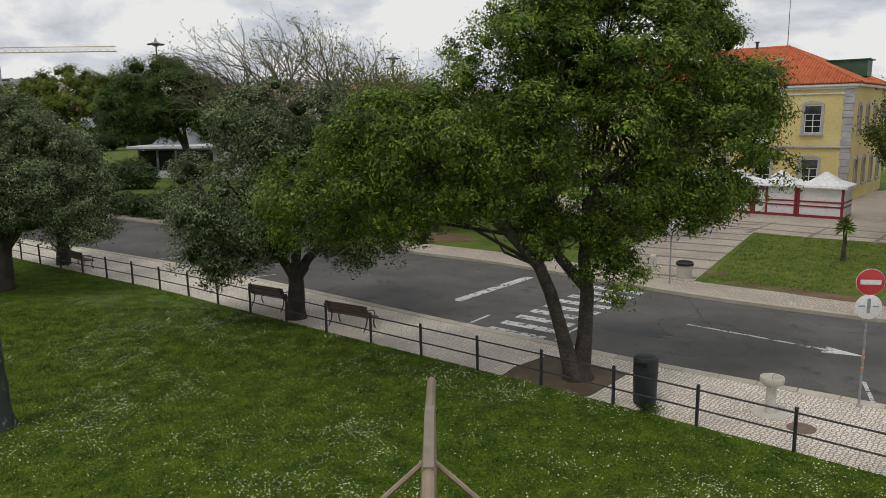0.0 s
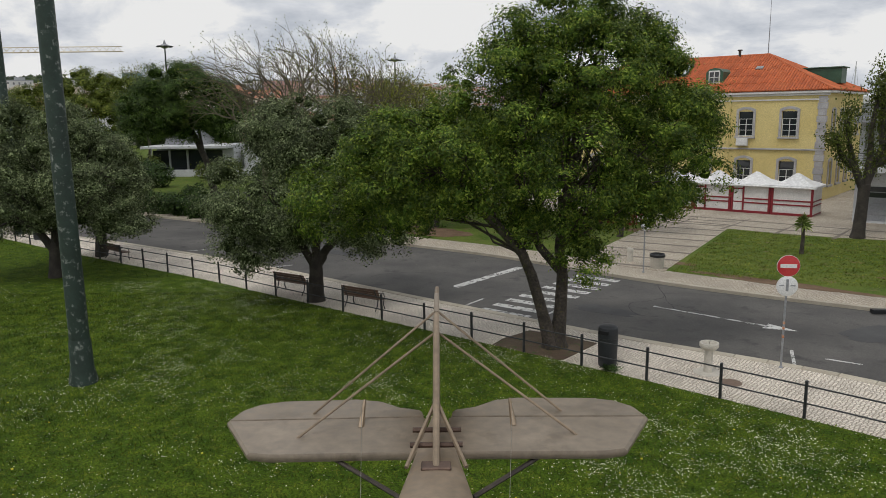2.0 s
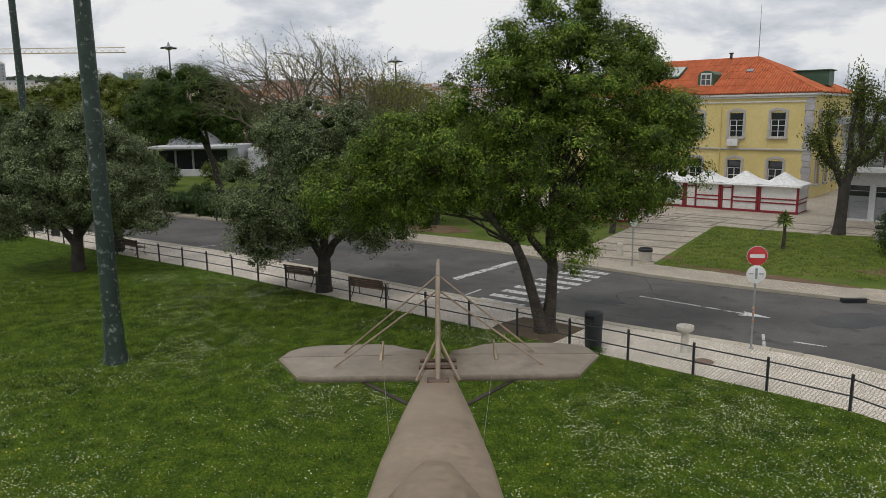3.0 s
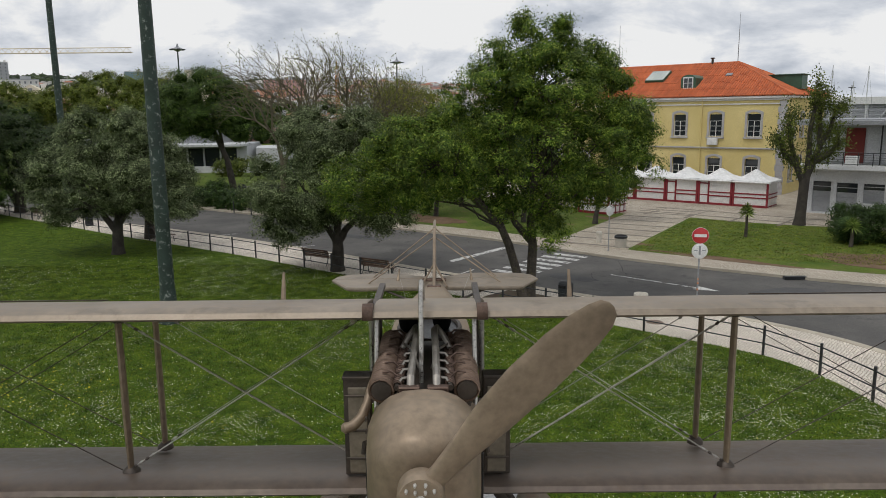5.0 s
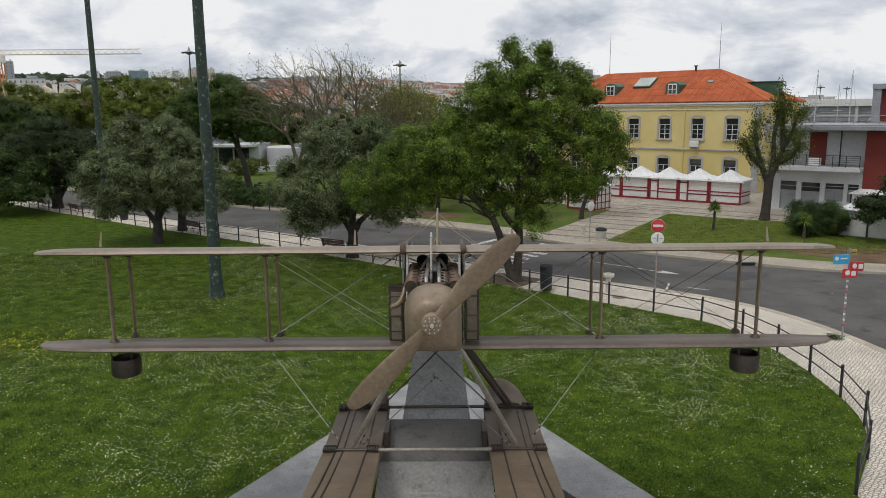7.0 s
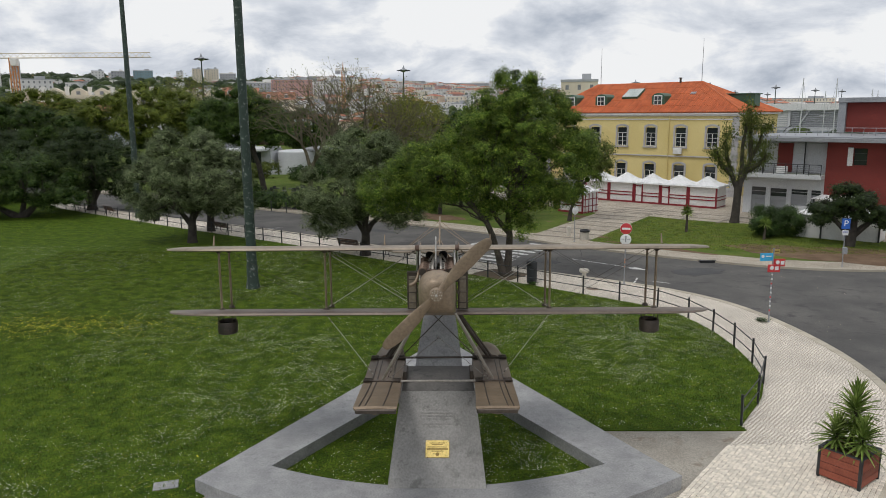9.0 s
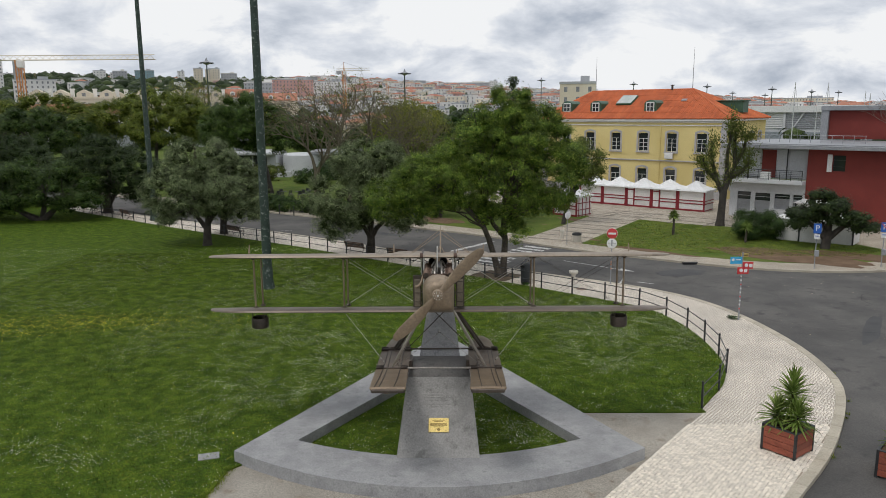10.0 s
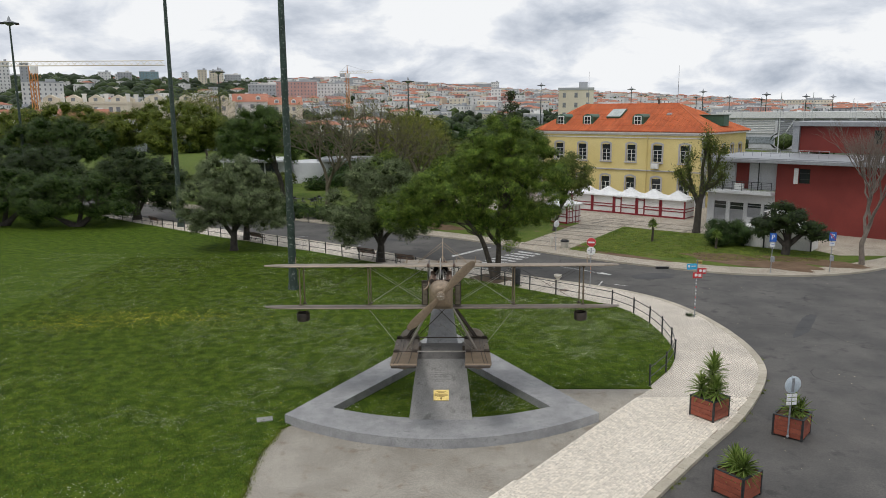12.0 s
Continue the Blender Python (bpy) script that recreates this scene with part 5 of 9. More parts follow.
# dark evergreens far along the railing
DK = ((-34.9, 52.3, 0, 15), (-38.9, 47.0, 1, 16), (-49.3, 59.6, 0, 17), (-47.2, 47.7, 1, 18), (-56.0, 53.8, 1, 19), (-60.0, 67.0, 0, 20))
for x, y, k, sd in DK:
    if k == 0:
        tree("evergreen_oak", "dark broad evergreen tree beside the road", Matrix.Translation((x, y, 0)) @ Matrix.Diagonal((0.9, 0.9, 0.84, 1)), [[(0, 0, -0.1, 0.55), (0.1, 0, 1.5, 0.4), (0.2, 0.1, 3.2, 0.3)], [(0.3, 0, -0.1, 0.4), (-0.6, 0, 1.8, 0.3), (-1.6, 0, 3.6, 0.2)], [(-0.4, 0, -0.1, 0.3), (0.9, 0.2, 2.4, 0.25), (1.9, 0.2, 4.2, 0.15)]],
             [(-2.2, 0, 4.9, 3.8, 3.6, 2.8), (2.4, 0, 5.0, 4.0, 3.6, 2.9), (0, 0, 7.2, 3.7, 3.4, 1.9), (-4.0, 0, 3.0, 2.4, 2.2, 1.7), (4.2, 0, 3.1, 2.4, 2.2, 1.7)], 1500, 34, 0.27, 0.125, LEAF_DARK, BARK_DARK, sd, "dark evergreens", 30, lump=0.85, fill=0.5)
    else:
        tree("carob_tree", "dark low spreading tree with leaning trunks on the lawn", Matrix.Translation((x, y, 0)) @ Matrix.Diagonal((0.9, 0.9, 0.84, 1)), [[(0, 0, -0.1, 0.5), (1.0, 0, 0.7, 0.35), (2.2, 0, 1.9, 0.25), (2.8, 0, 3.2, 0.15)], [(0, 0, -0.1, 0.45), (-1.6, 0, 0.8, 0.3), (-3.0, 0, 1.6, 0.2), (-3.8, 0, 3.0, 0.12)], [(0.2, 0, 0.2, 0.3), (0.5, 0.3, 2.2, 0.22), (0.3, 0.3, 4.2, 0.14)]],
             [(-2.6, 0, 3.7, 3.8, 3.4, 2.3), (2.4, 0, 3.6, 3.8, 3.4, 2.3), (0, 0.2, 5.2, 3.6, 3.2, 1.8), (-5.0, -0.4, 2.1, 2.2, 2.0, 1.4), (4.8, -0.4, 2.2, 2.2, 2.0, 1.4), (-1.5, -1.8, 2.4, 2.2, 1.6, 1.1)], 1400, 34, 0.27, 0.125, LEAF_CAROB, BARK_DARK, sd, "dark evergreens", 30, lump=0.85, fill=0.5)

# trees beyond the road
def pine(x, y, h, blobs, sd, lab="dark stone pine with a rounded crown beyond the road", n=700, leaf=None, size=0.28, tr=0.3, lean=0.6):
    tree("stone_pine", lab, (x, y, 0), [[(0, 0, -0.1, tr * 1.3), (lean * 0.3, 0, h * 0.25, tr), (lean, 0, h * 0.5, tr * 0.75), (lean * 0.6, 0, h * 0.72, tr * 0.4)], [(lean * 0.5, 0, h * 0.35, tr * 0.6), (-1.2, 0, h * 0.55, tr * 0.4), (-2.4, 0.2, h * 0.68, tr * 0.2)]],
         blobs, int(n * 1.15), 34, 0.30, size * 0.52, leaf or LEAF_PINE, BARK_DARK, sd, "trees beyond the road", 20, 0.5, 0.3, 0.5, lump=0.95, fill=0.58)


pine(-22.5, 70.0, 12.4, [(-5.6, 0, 8.3, 2.9, 2.8, 2.2), (-0.2, 0, 8.4, 3.1, 3.0, 2.4), (-2.8, 0, 10.2, 3.4, 3.2, 2.1), (-5.9, 0, 6.3, 2.2, 2.1, 1.5), (1.2, 0, 6.7, 1.8, 1.8, 1.5), (-2.6, -1.0, 7.2, 2.6, 2.2, 1.8)], 31, n=1700, leaf=LEAF_PINE_DARK, size=0.3, lean=-1.8)
pine(-50.0, 102.59, 13.4, [(-6, 0, 9.0, 4.6, 4.4, 3.0), (0, 0, 10.6, 5.0, 4.6, 3.3), (5.5, 0, 9.8, 4.4, 4.2, 3.0), (2, -3, 7.6, 5.6, 4.2, 3.0), (-10.5, 0, 7.4, 4.6, 4.2, 2.9), (9.5, 0, 7.6, 4.0, 4.0, 2.8)], 32, n=2400, size=0.42)
pine(-75.33, 111.57, 14, [(-5, 0, 9, 6, 5, 3.6), (3, 0, 10, 6, 5, 3.6), (10, 0, 8.4, 5.2, 4.8, 3.4)], 33, n=1500, size=0.46)
pine(-93.33, 121.57, 13, [(-6, 0, 8, 6.6, 5.4, 3.8), (4, 0, 8.8, 6.6, 5.4, 3.8), (-15, 0, 8, 6, 5, 3.6)], 34, n=1300, size=0.5)
pine(-66.5, 96.12, 11, [(-4, 0, 6.4, 5.4, 4.8, 3.4), (4, 0, 6.8, 5.4, 4.8, 3.4), (0, 0, 8.6, 4.8, 4.4, 2.4)], 35, n=1100, size=0.42, leaf=LEAF_CAROB)
pine(-35.89, 106.91, 12, [(-7, 0, 8.0, 5.4, 4.6, 3.4), (3, 0, 7.6, 5.4, 4.6, 3.4), (11, 0, 6.6, 5, 4, 3.2)], 36, n=1200, size=0.45, leaf=LEAF_PINE_DARK)
pine(-103.33, 105.57, 10, [(-5, 0, 6, 6.4, 5.4, 3.8), (6, 0, 6, 6.4, 5.4, 3.6)], 37, n=700, size=0.5, leaf=LEAF_CAROB)
pine(1.52, 106.21, 9, [(-9, 0, 5.0, 5.4, 4.5, 3.4), (0, 0, 5.6, 5.4, 4.5, 3.6), (9, 0, 5, 5, 4.5, 3.2)], 38, n=900, size=0.42, leaf=LEAF_HEDGE)
pine(-17.27, 110.60, 8, [(-5, 0, 4.6, 5, 4.5, 3.0), (4, 0, 5, 5, 4.5, 3.2)], 47, n=600, size=0.42, leaf=LEAF_CAROB)
for x, y, h, sd in ((-9.26, 85.83, 6.5, 48), (-3.60, 84.30, 7.2, 49), (1.98, 87.93, 7.0, 50)):
    tree("young_tree", "yellow-green young tree near the pavilion", (x, y, 0), [[(0, 0, -0.1, 0.2), (0, 0, h * 0.4, 0.14), (0.2, 0, h * 0.7, 0.07)]],
         [(-1.4, 0, h * 0.55, 2.0, 1.9, 1.7), (1.3, 0, h * 0.6, 2.1, 1.9, 1.8), (0, 0, h * 0.8, 1.7, 1.6, 1.3)], 300, 22, 0.28, 0.26, LEAF_POLLARD, BARK, sd, "young trees near the pavilion", lump=0.7)
tree("spire_conifer", "slim dark conifer rising behind the other trees", (8.33, 77.83, 0), [[(0, 0, -0.1, 0.3), (0, 0, 8, 0.18), (0, 0, 14.4, 0.03)]],
     [(0, 0, 6, 2.4, 2.4, 2.2), (0, 0, 8.6, 1.8, 1.8, 1.8), (0, 0, 11, 1.2, 1.2, 1.6), (0, 0, 13.2, 0.5, 0.5, 1.2)], 320, 26, 0.3, 0.24, LEAF_DARK, BARK_DARK, 39, n_limbs=10)
tree("young_tree", "bright yellow-green tree beyond the road", (-6.38, 89.79, 0), [[(0, 0, -0.1, 0.3), (0, 0, 4, 0.22), (0.3, 0, 8, 0.1)]],
     [(-2.4, 0, 8, 3, 2.8, 2.4), (2.2, 0, 8.2, 3, 2.8, 2.6), (0, 0, 10, 2.6, 2.4, 1.7)], 420, 24, 0.4, 0.24, LEAF_SPRING, BARK, 40)
tree("small_tree", "small leafy tree leaning beside the stalls", (10.2, 43.3, 0), [[(0, 0, -0.1, 0.22), (0.1, 0, 0.8, 0.16), (0.6, 0.2, 2.2, 0.13), (1.3, 0.3, 4.0, 0.09), (1.8, 0.4, 6.0, 0.05)]],
     [(1.7, 0.4, 5.6, 1.7, 1.6, 1.5), (2.3, 0.5, 4.3, 1.0, 1.0, 0.9), (1.2, 0.4, 6.8, 1.1, 1.0, 0.8), (0.5, 0.2, 4.8, 1.0, 1.0, 0.9)], 480, 26, 0.2, 0.12, LEAF_POLLARD, BARK_DARK, 41, lump=0.55)
for x, y, sd in ((-0.86, 47.94, 42), (5.38, 44.38, 43), (-7.53, 53.41, 44), (1.12, 53.68, 45)):
    tree("small_tree", "small leafy tree on the park grass", (x, y, 0), [[(0, 0, -0.1, 0.2), (0.1, 0, 1.4, 0.15), (0.2, 0.1, 3.0, 0.1)]],
         [(0, 0, 4.2, 2.4, 2.2, 1.7), (0.6, 0.2, 5.6, 1.9, 1.8, 1.3), (-1.2, 0, 3.6, 1.4, 1.4, 1.0)], 420, 20, 0.25, 0.17, LEAF_ASH if sd != 43 else LEAF_HEDGE, BARK_DARK, sd, "small park trees", lump=0.55)
# spreading dark juniper and clipped bush by the white stalls
tree("juniper_tree", "dark flat-topped spreading conifer", (27.3, 31.0, 0), [[(0, 0, -0.1, 0.35), (0.1, 0, 0.9, 0.3), (0.2, 0.1, 1.8, 0.22)], [(0.1, 0, 0.6, 0.2), (1.2, -0.3, 1.8, 0.14), (2.4, -0.8, 2.2, 0.08)], [(0, 0, 0.7, 0.2), (-1.1, 0.4, 1.9, 0.13), (-1.9, 0.8, 2.4, 0.07)]],
     [(-1.1, 0.9, 2.4, 1.1, 1.2, 0.4), (1.3, -0.6, 2.2, 1.3, 1.2, 0.4), (0, 0, 3.1, 1.35, 1.3, 0.45), (2.2, -0.9, 1.7, 0.9, 0.8, 0.3), (-0.4, 0.2, 3.8, 0.8, 0.8, 0.35), (-1.7, 1.0, 1.8, 0.7, 0.8, 0.3)], 900, 34, 0.15, 0.11, LEAF_DARK, BARK_DARK, 46, n_limbs=40, lump=0.34)


def bush(name, label, c, blobs, n, leaf, sd, size=0.1, per=26, spread=0.14, group=""):
    """A shrub: short stems under a mass of leaves."""
    rng = np.random.default_rng(sd)
    ob = thing(name, (c[0], c[1], 0), label, "shrub", group)
    g = Geo()
    cen, pos, out, lc, lr = crown_places(blobs, n, per, spread, rng, 0.6, 0.38)
    for i in rng.choice(len(cen), 12, replace=False):
        limbs(g, (0, 0, -0.05), [cen[i]], 0.03, rng)
    part("stem", g, BARK_DARK, ob)
    pos[:, 2] = np.maximum(pos[:, 2], 0.05)
    part("foliage", leaf_mesh("foliage", pos, out, size, leaf, rng), None, ob)
    return ob


bush("clipped_bush", "large dark green clipped bush on the grass", (24.0, 35.3), [(-0.9, -0.6, 1.0, 0.8, 0.8, 0.95), (0.9, -0.6, 1.0, 0.8, 0.8, 0.95), (-0.8, 0.6, 1.0, 0.8, 0.8, 0.95), (0.9, 0.6, 1.0, 0.8, 0.8, 0.95), (-0.7, 0, 1.6, 0.8, 0.9, 0.5), (0.7, 0, 1.6, 0.8, 0.9, 0.5), (0, -0.4, 1.0, 0.9, 0.9, 0.9)], 1000, LEAF_HEDGE, 51, 0.075, 30)
for k in range(11):
    if k == 7:      # the garden gate stands here
        continue
    c = (-29.2 + 1.95 * k, 61.6 - 1.33 * k)
    bush("hedge", "dense dark green hedge along the far pavement", c, [(-0.9, 0.75, 0.7, 1.2, 1.0, 0.75), (0.9, -0.75, 0.75, 1.2, 1.0, 0.8)], 190, LEAF_HEDGE, 60 + k, 0.14, 20, 0.16, "hedge along the road")
for k, (x, y) in enumerate(((-27.18, 87.01), (-36.17, 86.16), (-19.41, 82.59), (-12.66, 80.09), (-9.83, 74.47), (-32.34, 78.50), (-42.26, 84.92), (-5.97, 82.84), (-0.35, 78.75), (-39.01, 92.79), (-15.40, 90.90), (4.27, 85.11))):
    bush("shrub", "dark green garden shrub near the pavilion", (x, y), [(-1.2, 0, 1.0, 1.6, 1.4, 1.0), (1.0, 0.3, 1.3, 1.5, 1.4, 1.2)], 170, LEAF_HEDGE if k % 3 else LEAF_POLLARD, 100 + k, 0.22, 20, 0.26, "garden shrubs")
for x, y, sd in ((-17.0, 93.0, 121), (-12.0, 92.5, 122)):
    bush("shrub", "tall dark green shrub before the pavilion", (x, y), [(-1.5, 0, 1.7, 1.9, 1.5, 1.7), (1.3, 0, 2.0, 1.9, 1.5, 2.0)], 300, LEAF_HEDGE, sd, 0.2, 24, 0.26, "garden shrubs")
bush("shrub", "low green shrub on the park grass", (-22.9, 66.0), [(0, 0, 0.7, 1.0, 1.0, 0.7)], 160, LEAF_HEDGE, 71)
bush("shrub", "rounded green shrub near the white pavilion", (-17.87, 87.71), [(0, 0, 1.2, 1.6, 1.5, 1.2)], 220, LEAF_HEDGE, 72, 0.16)


# leafless and just-budding trees, grown branch by branch
def bare_tree(name, label, base, h, r, depth, leaf, leaves_per, size, bark, sd, spread=0.55, lean=(0, 0), group="", first=0.3, ratio=0.72, kids=3, droop=0.12):
    rng = np.random.default_rng(sd)
    ob = thing(name, base, label, "tree", group)
    g, tips = Geo(), []

    def grow(p, d, l, rad, lev):
        p, d = Vector(p), Vector(d).normalized()
        m = p + d * l * 0.5 + Vector(rng.normal(0, 0.05 * l, 3))
        e = p + d * l + Vector(rng.normal(0, 0.05 * l, 3))
        g.tube([p, m, e], [rad, rad * 0.82, rad * 0.62], 8 if lev > depth - 2 else (5 if lev > 1 else 3))
        if lev == 0:
            tips.append(e)
            return
        for k in range(kids if lev > 1 else 2):
            a = 2 * math.pi * (k + rng.uniform(-0.3, 0.3)) / kids
            side = d.cross(Vector((0.3, 0.9, 0.2))).normalized()
            oth = d.cross(side).normalized()
            nd = d + (side * math.cos(a) + oth * math.sin(a)) * spread * rng.uniform(0.6, 1.3) + Vector((0, 0, droop))
            grow(m.lerp(e, rng.uniform(0.2, 1.0)) if k else e, nd, l * ratio * rng.uniform(0.8, 1.15), rad * 0.6, lev - 1)

    grow((0, 0, -0.1), (lean[0], lean[1], 1), h * first, r, depth)
    part("trunk", g, bark, ob, smooth=60)
    if leaves_per:
        t = np.array([tuple(v) for v in tips])
        pos = np.repeat(t, leaves_per, axis=0) + rng.normal(0, size * 2.2, (len(t) * leaves_per, 3))
        part("crown", leaf_mesh("crown", pos, rng.normal(0, 1, pos.shape), size, leaf, rng), None, ob)
    return ob


for x, y, h, sd, lp in ((-14.6, 57.6, 14.0, 81, 1), (-10.9, 57.2, 15.6, 82, 4), (-7.0, 57.4, 15.4, 83, 6), (-4.2, 60.0, 13.6, 84, 11)):
    bare_tree("plane_tree", "tall tree with bare branches and first spring leaves", (x, y, 0), h, 0.33, 6, LEAF_SPRING, lp, 0.105, BARK_TWIG, sd, 0.6, group="budding plane trees", first=0.27, ratio=0.77, droop=0.03)
bare_tree("plane_tree", "tall tree with bare branches and first spring leaves", (-54.11, 132.89, 0), 20, 0.34, 6, LEAF_SPRING, 5, 0.22, BARK, 85, 0.5, group="budding plane trees", first=0.27, ratio=0.76)
bare_tree("poplar_tree", "tall pale-barked tree without leaves", (31.3, 26.95, 0), 13.5, 0.22, 7, LEAF_SPRING, 0, 0.1, BARK_POPLAR, 86, 0.36, (0.05, 0), first=0.24, ratio=0.76, droop=0.2)

# pollarded tree beside the stalls: thick stubs with tufts of young leaves
rng = np.random.default_rng(90)
pol = thing("pollarded_tree", Matrix.Translation((23.6, 41.95, 0)) @ Matrix.Diagonal((0.72, 0.72, 0.92, 1)), "gnarled pollarded tree with tufts of young leaves", "tree")
g = Geo()
g.tube([(0, 0, -0.1), (0.05, 0, 0.5), (0.15, 0, 2.2), (0.2, 0, 3.4)], [0.62, 0.48, 0.42, 0.44], 12)
ENDS = [[(0.1, 0, 3.0), (-0.7, 0, 4.4), (-1.3, 0.1, 6.0), (-1.5, 0.1, 7.2)], [(0.2, 0, 3.1), (0.9, 0.1, 4.6), (1.5, 0.2, 5.8), (2.3, 0.2, 7.0), (2.6, 0.2, 8.2)], [(0.2, 0, 3.0), (0.5, 0.1, 5.0), (0.4, 0.1, 6.8), (0.7, 0.1, 8.4)], [(1.5, 0.2, 5.8), (1.3, 0.3, 7.4), (1.2, 0.3, 9.0)], [(-0.7, 0, 4.4), (-1.9, -0.2, 5.2), (-2.5, -0.2, 6.2)], [(0.9, 0.1, 4.6), (2.2, -0.2, 5.2), (2.9, -0.3, 5.9)]]
spots = []
for e in ENDS:
    k = len(e)
    g.tube(e, [0.30 - 0.16 * i / (k - 1) for i in range(k)], 9)
    g.lathe([(0.05, -0.16), (0.2, -0.06), (0.22, 0.06), (0.12, 0.18), (0.02, 0.2)], 9, e[-1])
    for p in even(e, 9)[2:]:
        spots += [p] * 3
    for j in range(9):
        q = Vector(e[-1]) + Vector(rng.normal(0, 0.55, 3)) + Vector((0, 0, 0.7))
        g.tube([e[-1], q], [0.03, 0.008], 4)
        spots += [tuple(q), tuple(Vector(e[-1]).lerp(q, 0.6))]
part("trunk", g, BARK_DARK, pol, smooth=50)
sp = np.repeat(np.array(spots), 44, axis=0)
part("crown", leaf_mesh("crown", sp + rng.normal(0, 0.30, sp.shape), rng.normal(0, 1, sp.shape), 0.14, LEAF_POLLARD, rng), None, pol)

# ---- buildings ----
def site(x, y):
    """A local frame whose x runs along the road and whose y points away from it."""
    return Matrix(((D.x, NV.x, 0, x), (D.y, NV.y, 0, y), (0, 0, 1, 0), (0, 0, 0, 1)))


def wall_panel(geo, x0, x1, z0, z1, y, t, holes):
    """A wall in the x-z plane, from y to y + t, with openings (xa, xb, za, zb) through it."""
    xs = sorted({x0, x1, *[h[0] for h in holes], *[h[1] for h in holes]})
    zs = sorted({z0, z1, *[h[2] for h in holes], *[h[3] for h in holes]})
    for a, b in zip(xs, xs[1:]):
        run = None
        for c, d in list(zip(zs, zs[1:])) + [(None, None)]:
            solid_here = c is not None and not any(h[0] < (a + b) / 2 < h[1] and h[2] < (c + d) / 2 < h[3] for h in holes)
            if solid_here:
                run = (run[0], d) if run else (c, d)
            elif run:
                geo.box(((a + b) / 2, y + t / 2, (run[0] + run[1]) / 2), (b - a, t, run[1] - run[0]))
                run = None


def arched(w, h, rise, n=8):
    """The outline of an opening with a shallow arch, from its lower left corner round."""
    pts = [(-w / 2, 0)]
    for k in range(n + 1):
        x = -w / 2 + w * k / n
        pts.append((x, h - rise * (2 * x / w) ** 2))
    return pts + [(w / 2, 0)]


def surround(w, h, rise, band, depth):
    """A raised stone frame round an arched opening."""
    a, b = arched(w, h, rise), arched(w + 2 * band, h + band, rise * 1.1)
    n = len(a)
    g = Geo()
    vs = [(x, 0, z) for x, z in a] + [(x, 0, z) for x, z in b] + [(x, -depth, z) for x, z in a] + [(x, -depth, z) for x, z in b]
    fs = []
    for i in range(n - 1):
        fs += [(2 * n + i, 2 * n + i + 1, 3 * n + i + 1, 3 * n + i), (i, i + 1, 2 * n + i + 1, 2 * n + i), (n + i + 1, n + i, 3 * n + i, 3 * n + i + 1)]
    return g.add(vs, fs)


def sash_window(parent, m, w, h, rise, rows, sill=True, dark=0.35, open_leaf=False):
    """An arched window: stone frame, white sash bars, panes, sill."""
    win = part("window", surround(w, h, rise, 0.2, 0.07), TRIM_STONE, parent, "", 0)
    win.matrix_local = m
    part("pane", Geo().prism(arched(w, h, rise), 0.0, 0.02, Matrix.Rotation(radians(90), 4, "X") @ Matrix.Translation((0, 0, -0.2))), GLASS, win)
    zt = h * (1 - dark)
    g = Geo()
    for x in (-w / 2 + 0.04, 0, w / 2 - 0.04):
        g.box((x, 0.13, zt / 2), (0.055, 0.05, zt))
    for k in range(rows + 1):
        g.box((0, 0.125, 0.05 + (zt - 0.05) * k / rows), (w, 0.045, 0.04))
    part("sash", g, FRAME_WHITE, win)
    if sill:
        part("sill", Geo().box((0, -0.06, -0.1), (w + 0.5, 0.26, 0.16), None, 0.02), TRIM_STONE, win)


YA = radians(-39.44)
YB = Matrix.Translation((30.42, 60.03, 0)) @ Matrix.Rotation(YA, 4, "Z")
yellow = thing("yellow_building", YB, "two-storey yellow building with an orange tiled hip roof", "building")
YL, YD, YE = 23.75, 12.8, 8.9
WX = [-2.85 - 3.51 * k for k in range(6)]
holes = [(x - 0.6, x + 0.6, 5.2, 7.28) for x in WX] + [(x - 0.6, x + 0.6, 1.2, 3.15) for x in WX]
g = Geo()
wall_panel(g, -YL, 0, -0.2, YE, 0.0, 0.4, holes)
part("front_wall", g, WALL_YELLOW, yellow, smooth=0)
g = Geo().box((-YL + 0.2, YD / 2 + 0.2, YE / 2 - 0.1), (0.4, YD - 0.4, YE + 0.2)).box((-YL / 2, YD - 0.2, YE / 2 - 0.1), (YL - 0.8, 0.4, YE + 0.2))
part("back_wall", g, WALL_YELLOW, yellow, smooth=0)
sx = [2.0 + 2.9 * k for k in range(4)]
g = Geo()
ms = Matrix.Rotation(radians(90), 4, "Z")
g2 = Geo()
wall_panel(g2, 0.4, YD, -0.2, YE, 0.0, 0.4, [(x - 0.5, x + 0.5, 5.2, 7.2) for x in sx] + [(x - 0.5, x + 0.5, 1.2, 3.1) for x in sx])
g.add(g2.v, g2.f, ms)
part("side_wall", g, WALL_YELLOW, yellow, smooth=0)
part("room_floor", Geo().box((-YL / 2, YD / 2, 4.5), (YL - 0.9, YD - 0.9, 0.2)), WALL_WHITE, yellow)
for x in WX:
    sash_window(yellow, Matrix.Translation((x, 0, 5.2)), 1.2, 2.28, 0.2, 3, True, 0.36)
    sash_window(yellow, Matrix.Translation((x, 0, 1.2)), 1.2, 2.16, 0.22, 2, True, 0.42)
for x in sx:
    sash_window(yellow, Matrix.Translation((0, 0, 0)) @ ms @ Matrix.Translation((x, 0, 5.2)), 0.98, 2.15, 0.18, 3)
    sash_window(yellow, ms @ Matrix.Translation((x, 0, 1.2)), 0.98, 2.05, 0.18, 2)
part("plinth_course", Geo().box((-YL / 2, -0.03, 0.4), (YL, 0.14, 1.1)), TRIM_STONE, yellow)
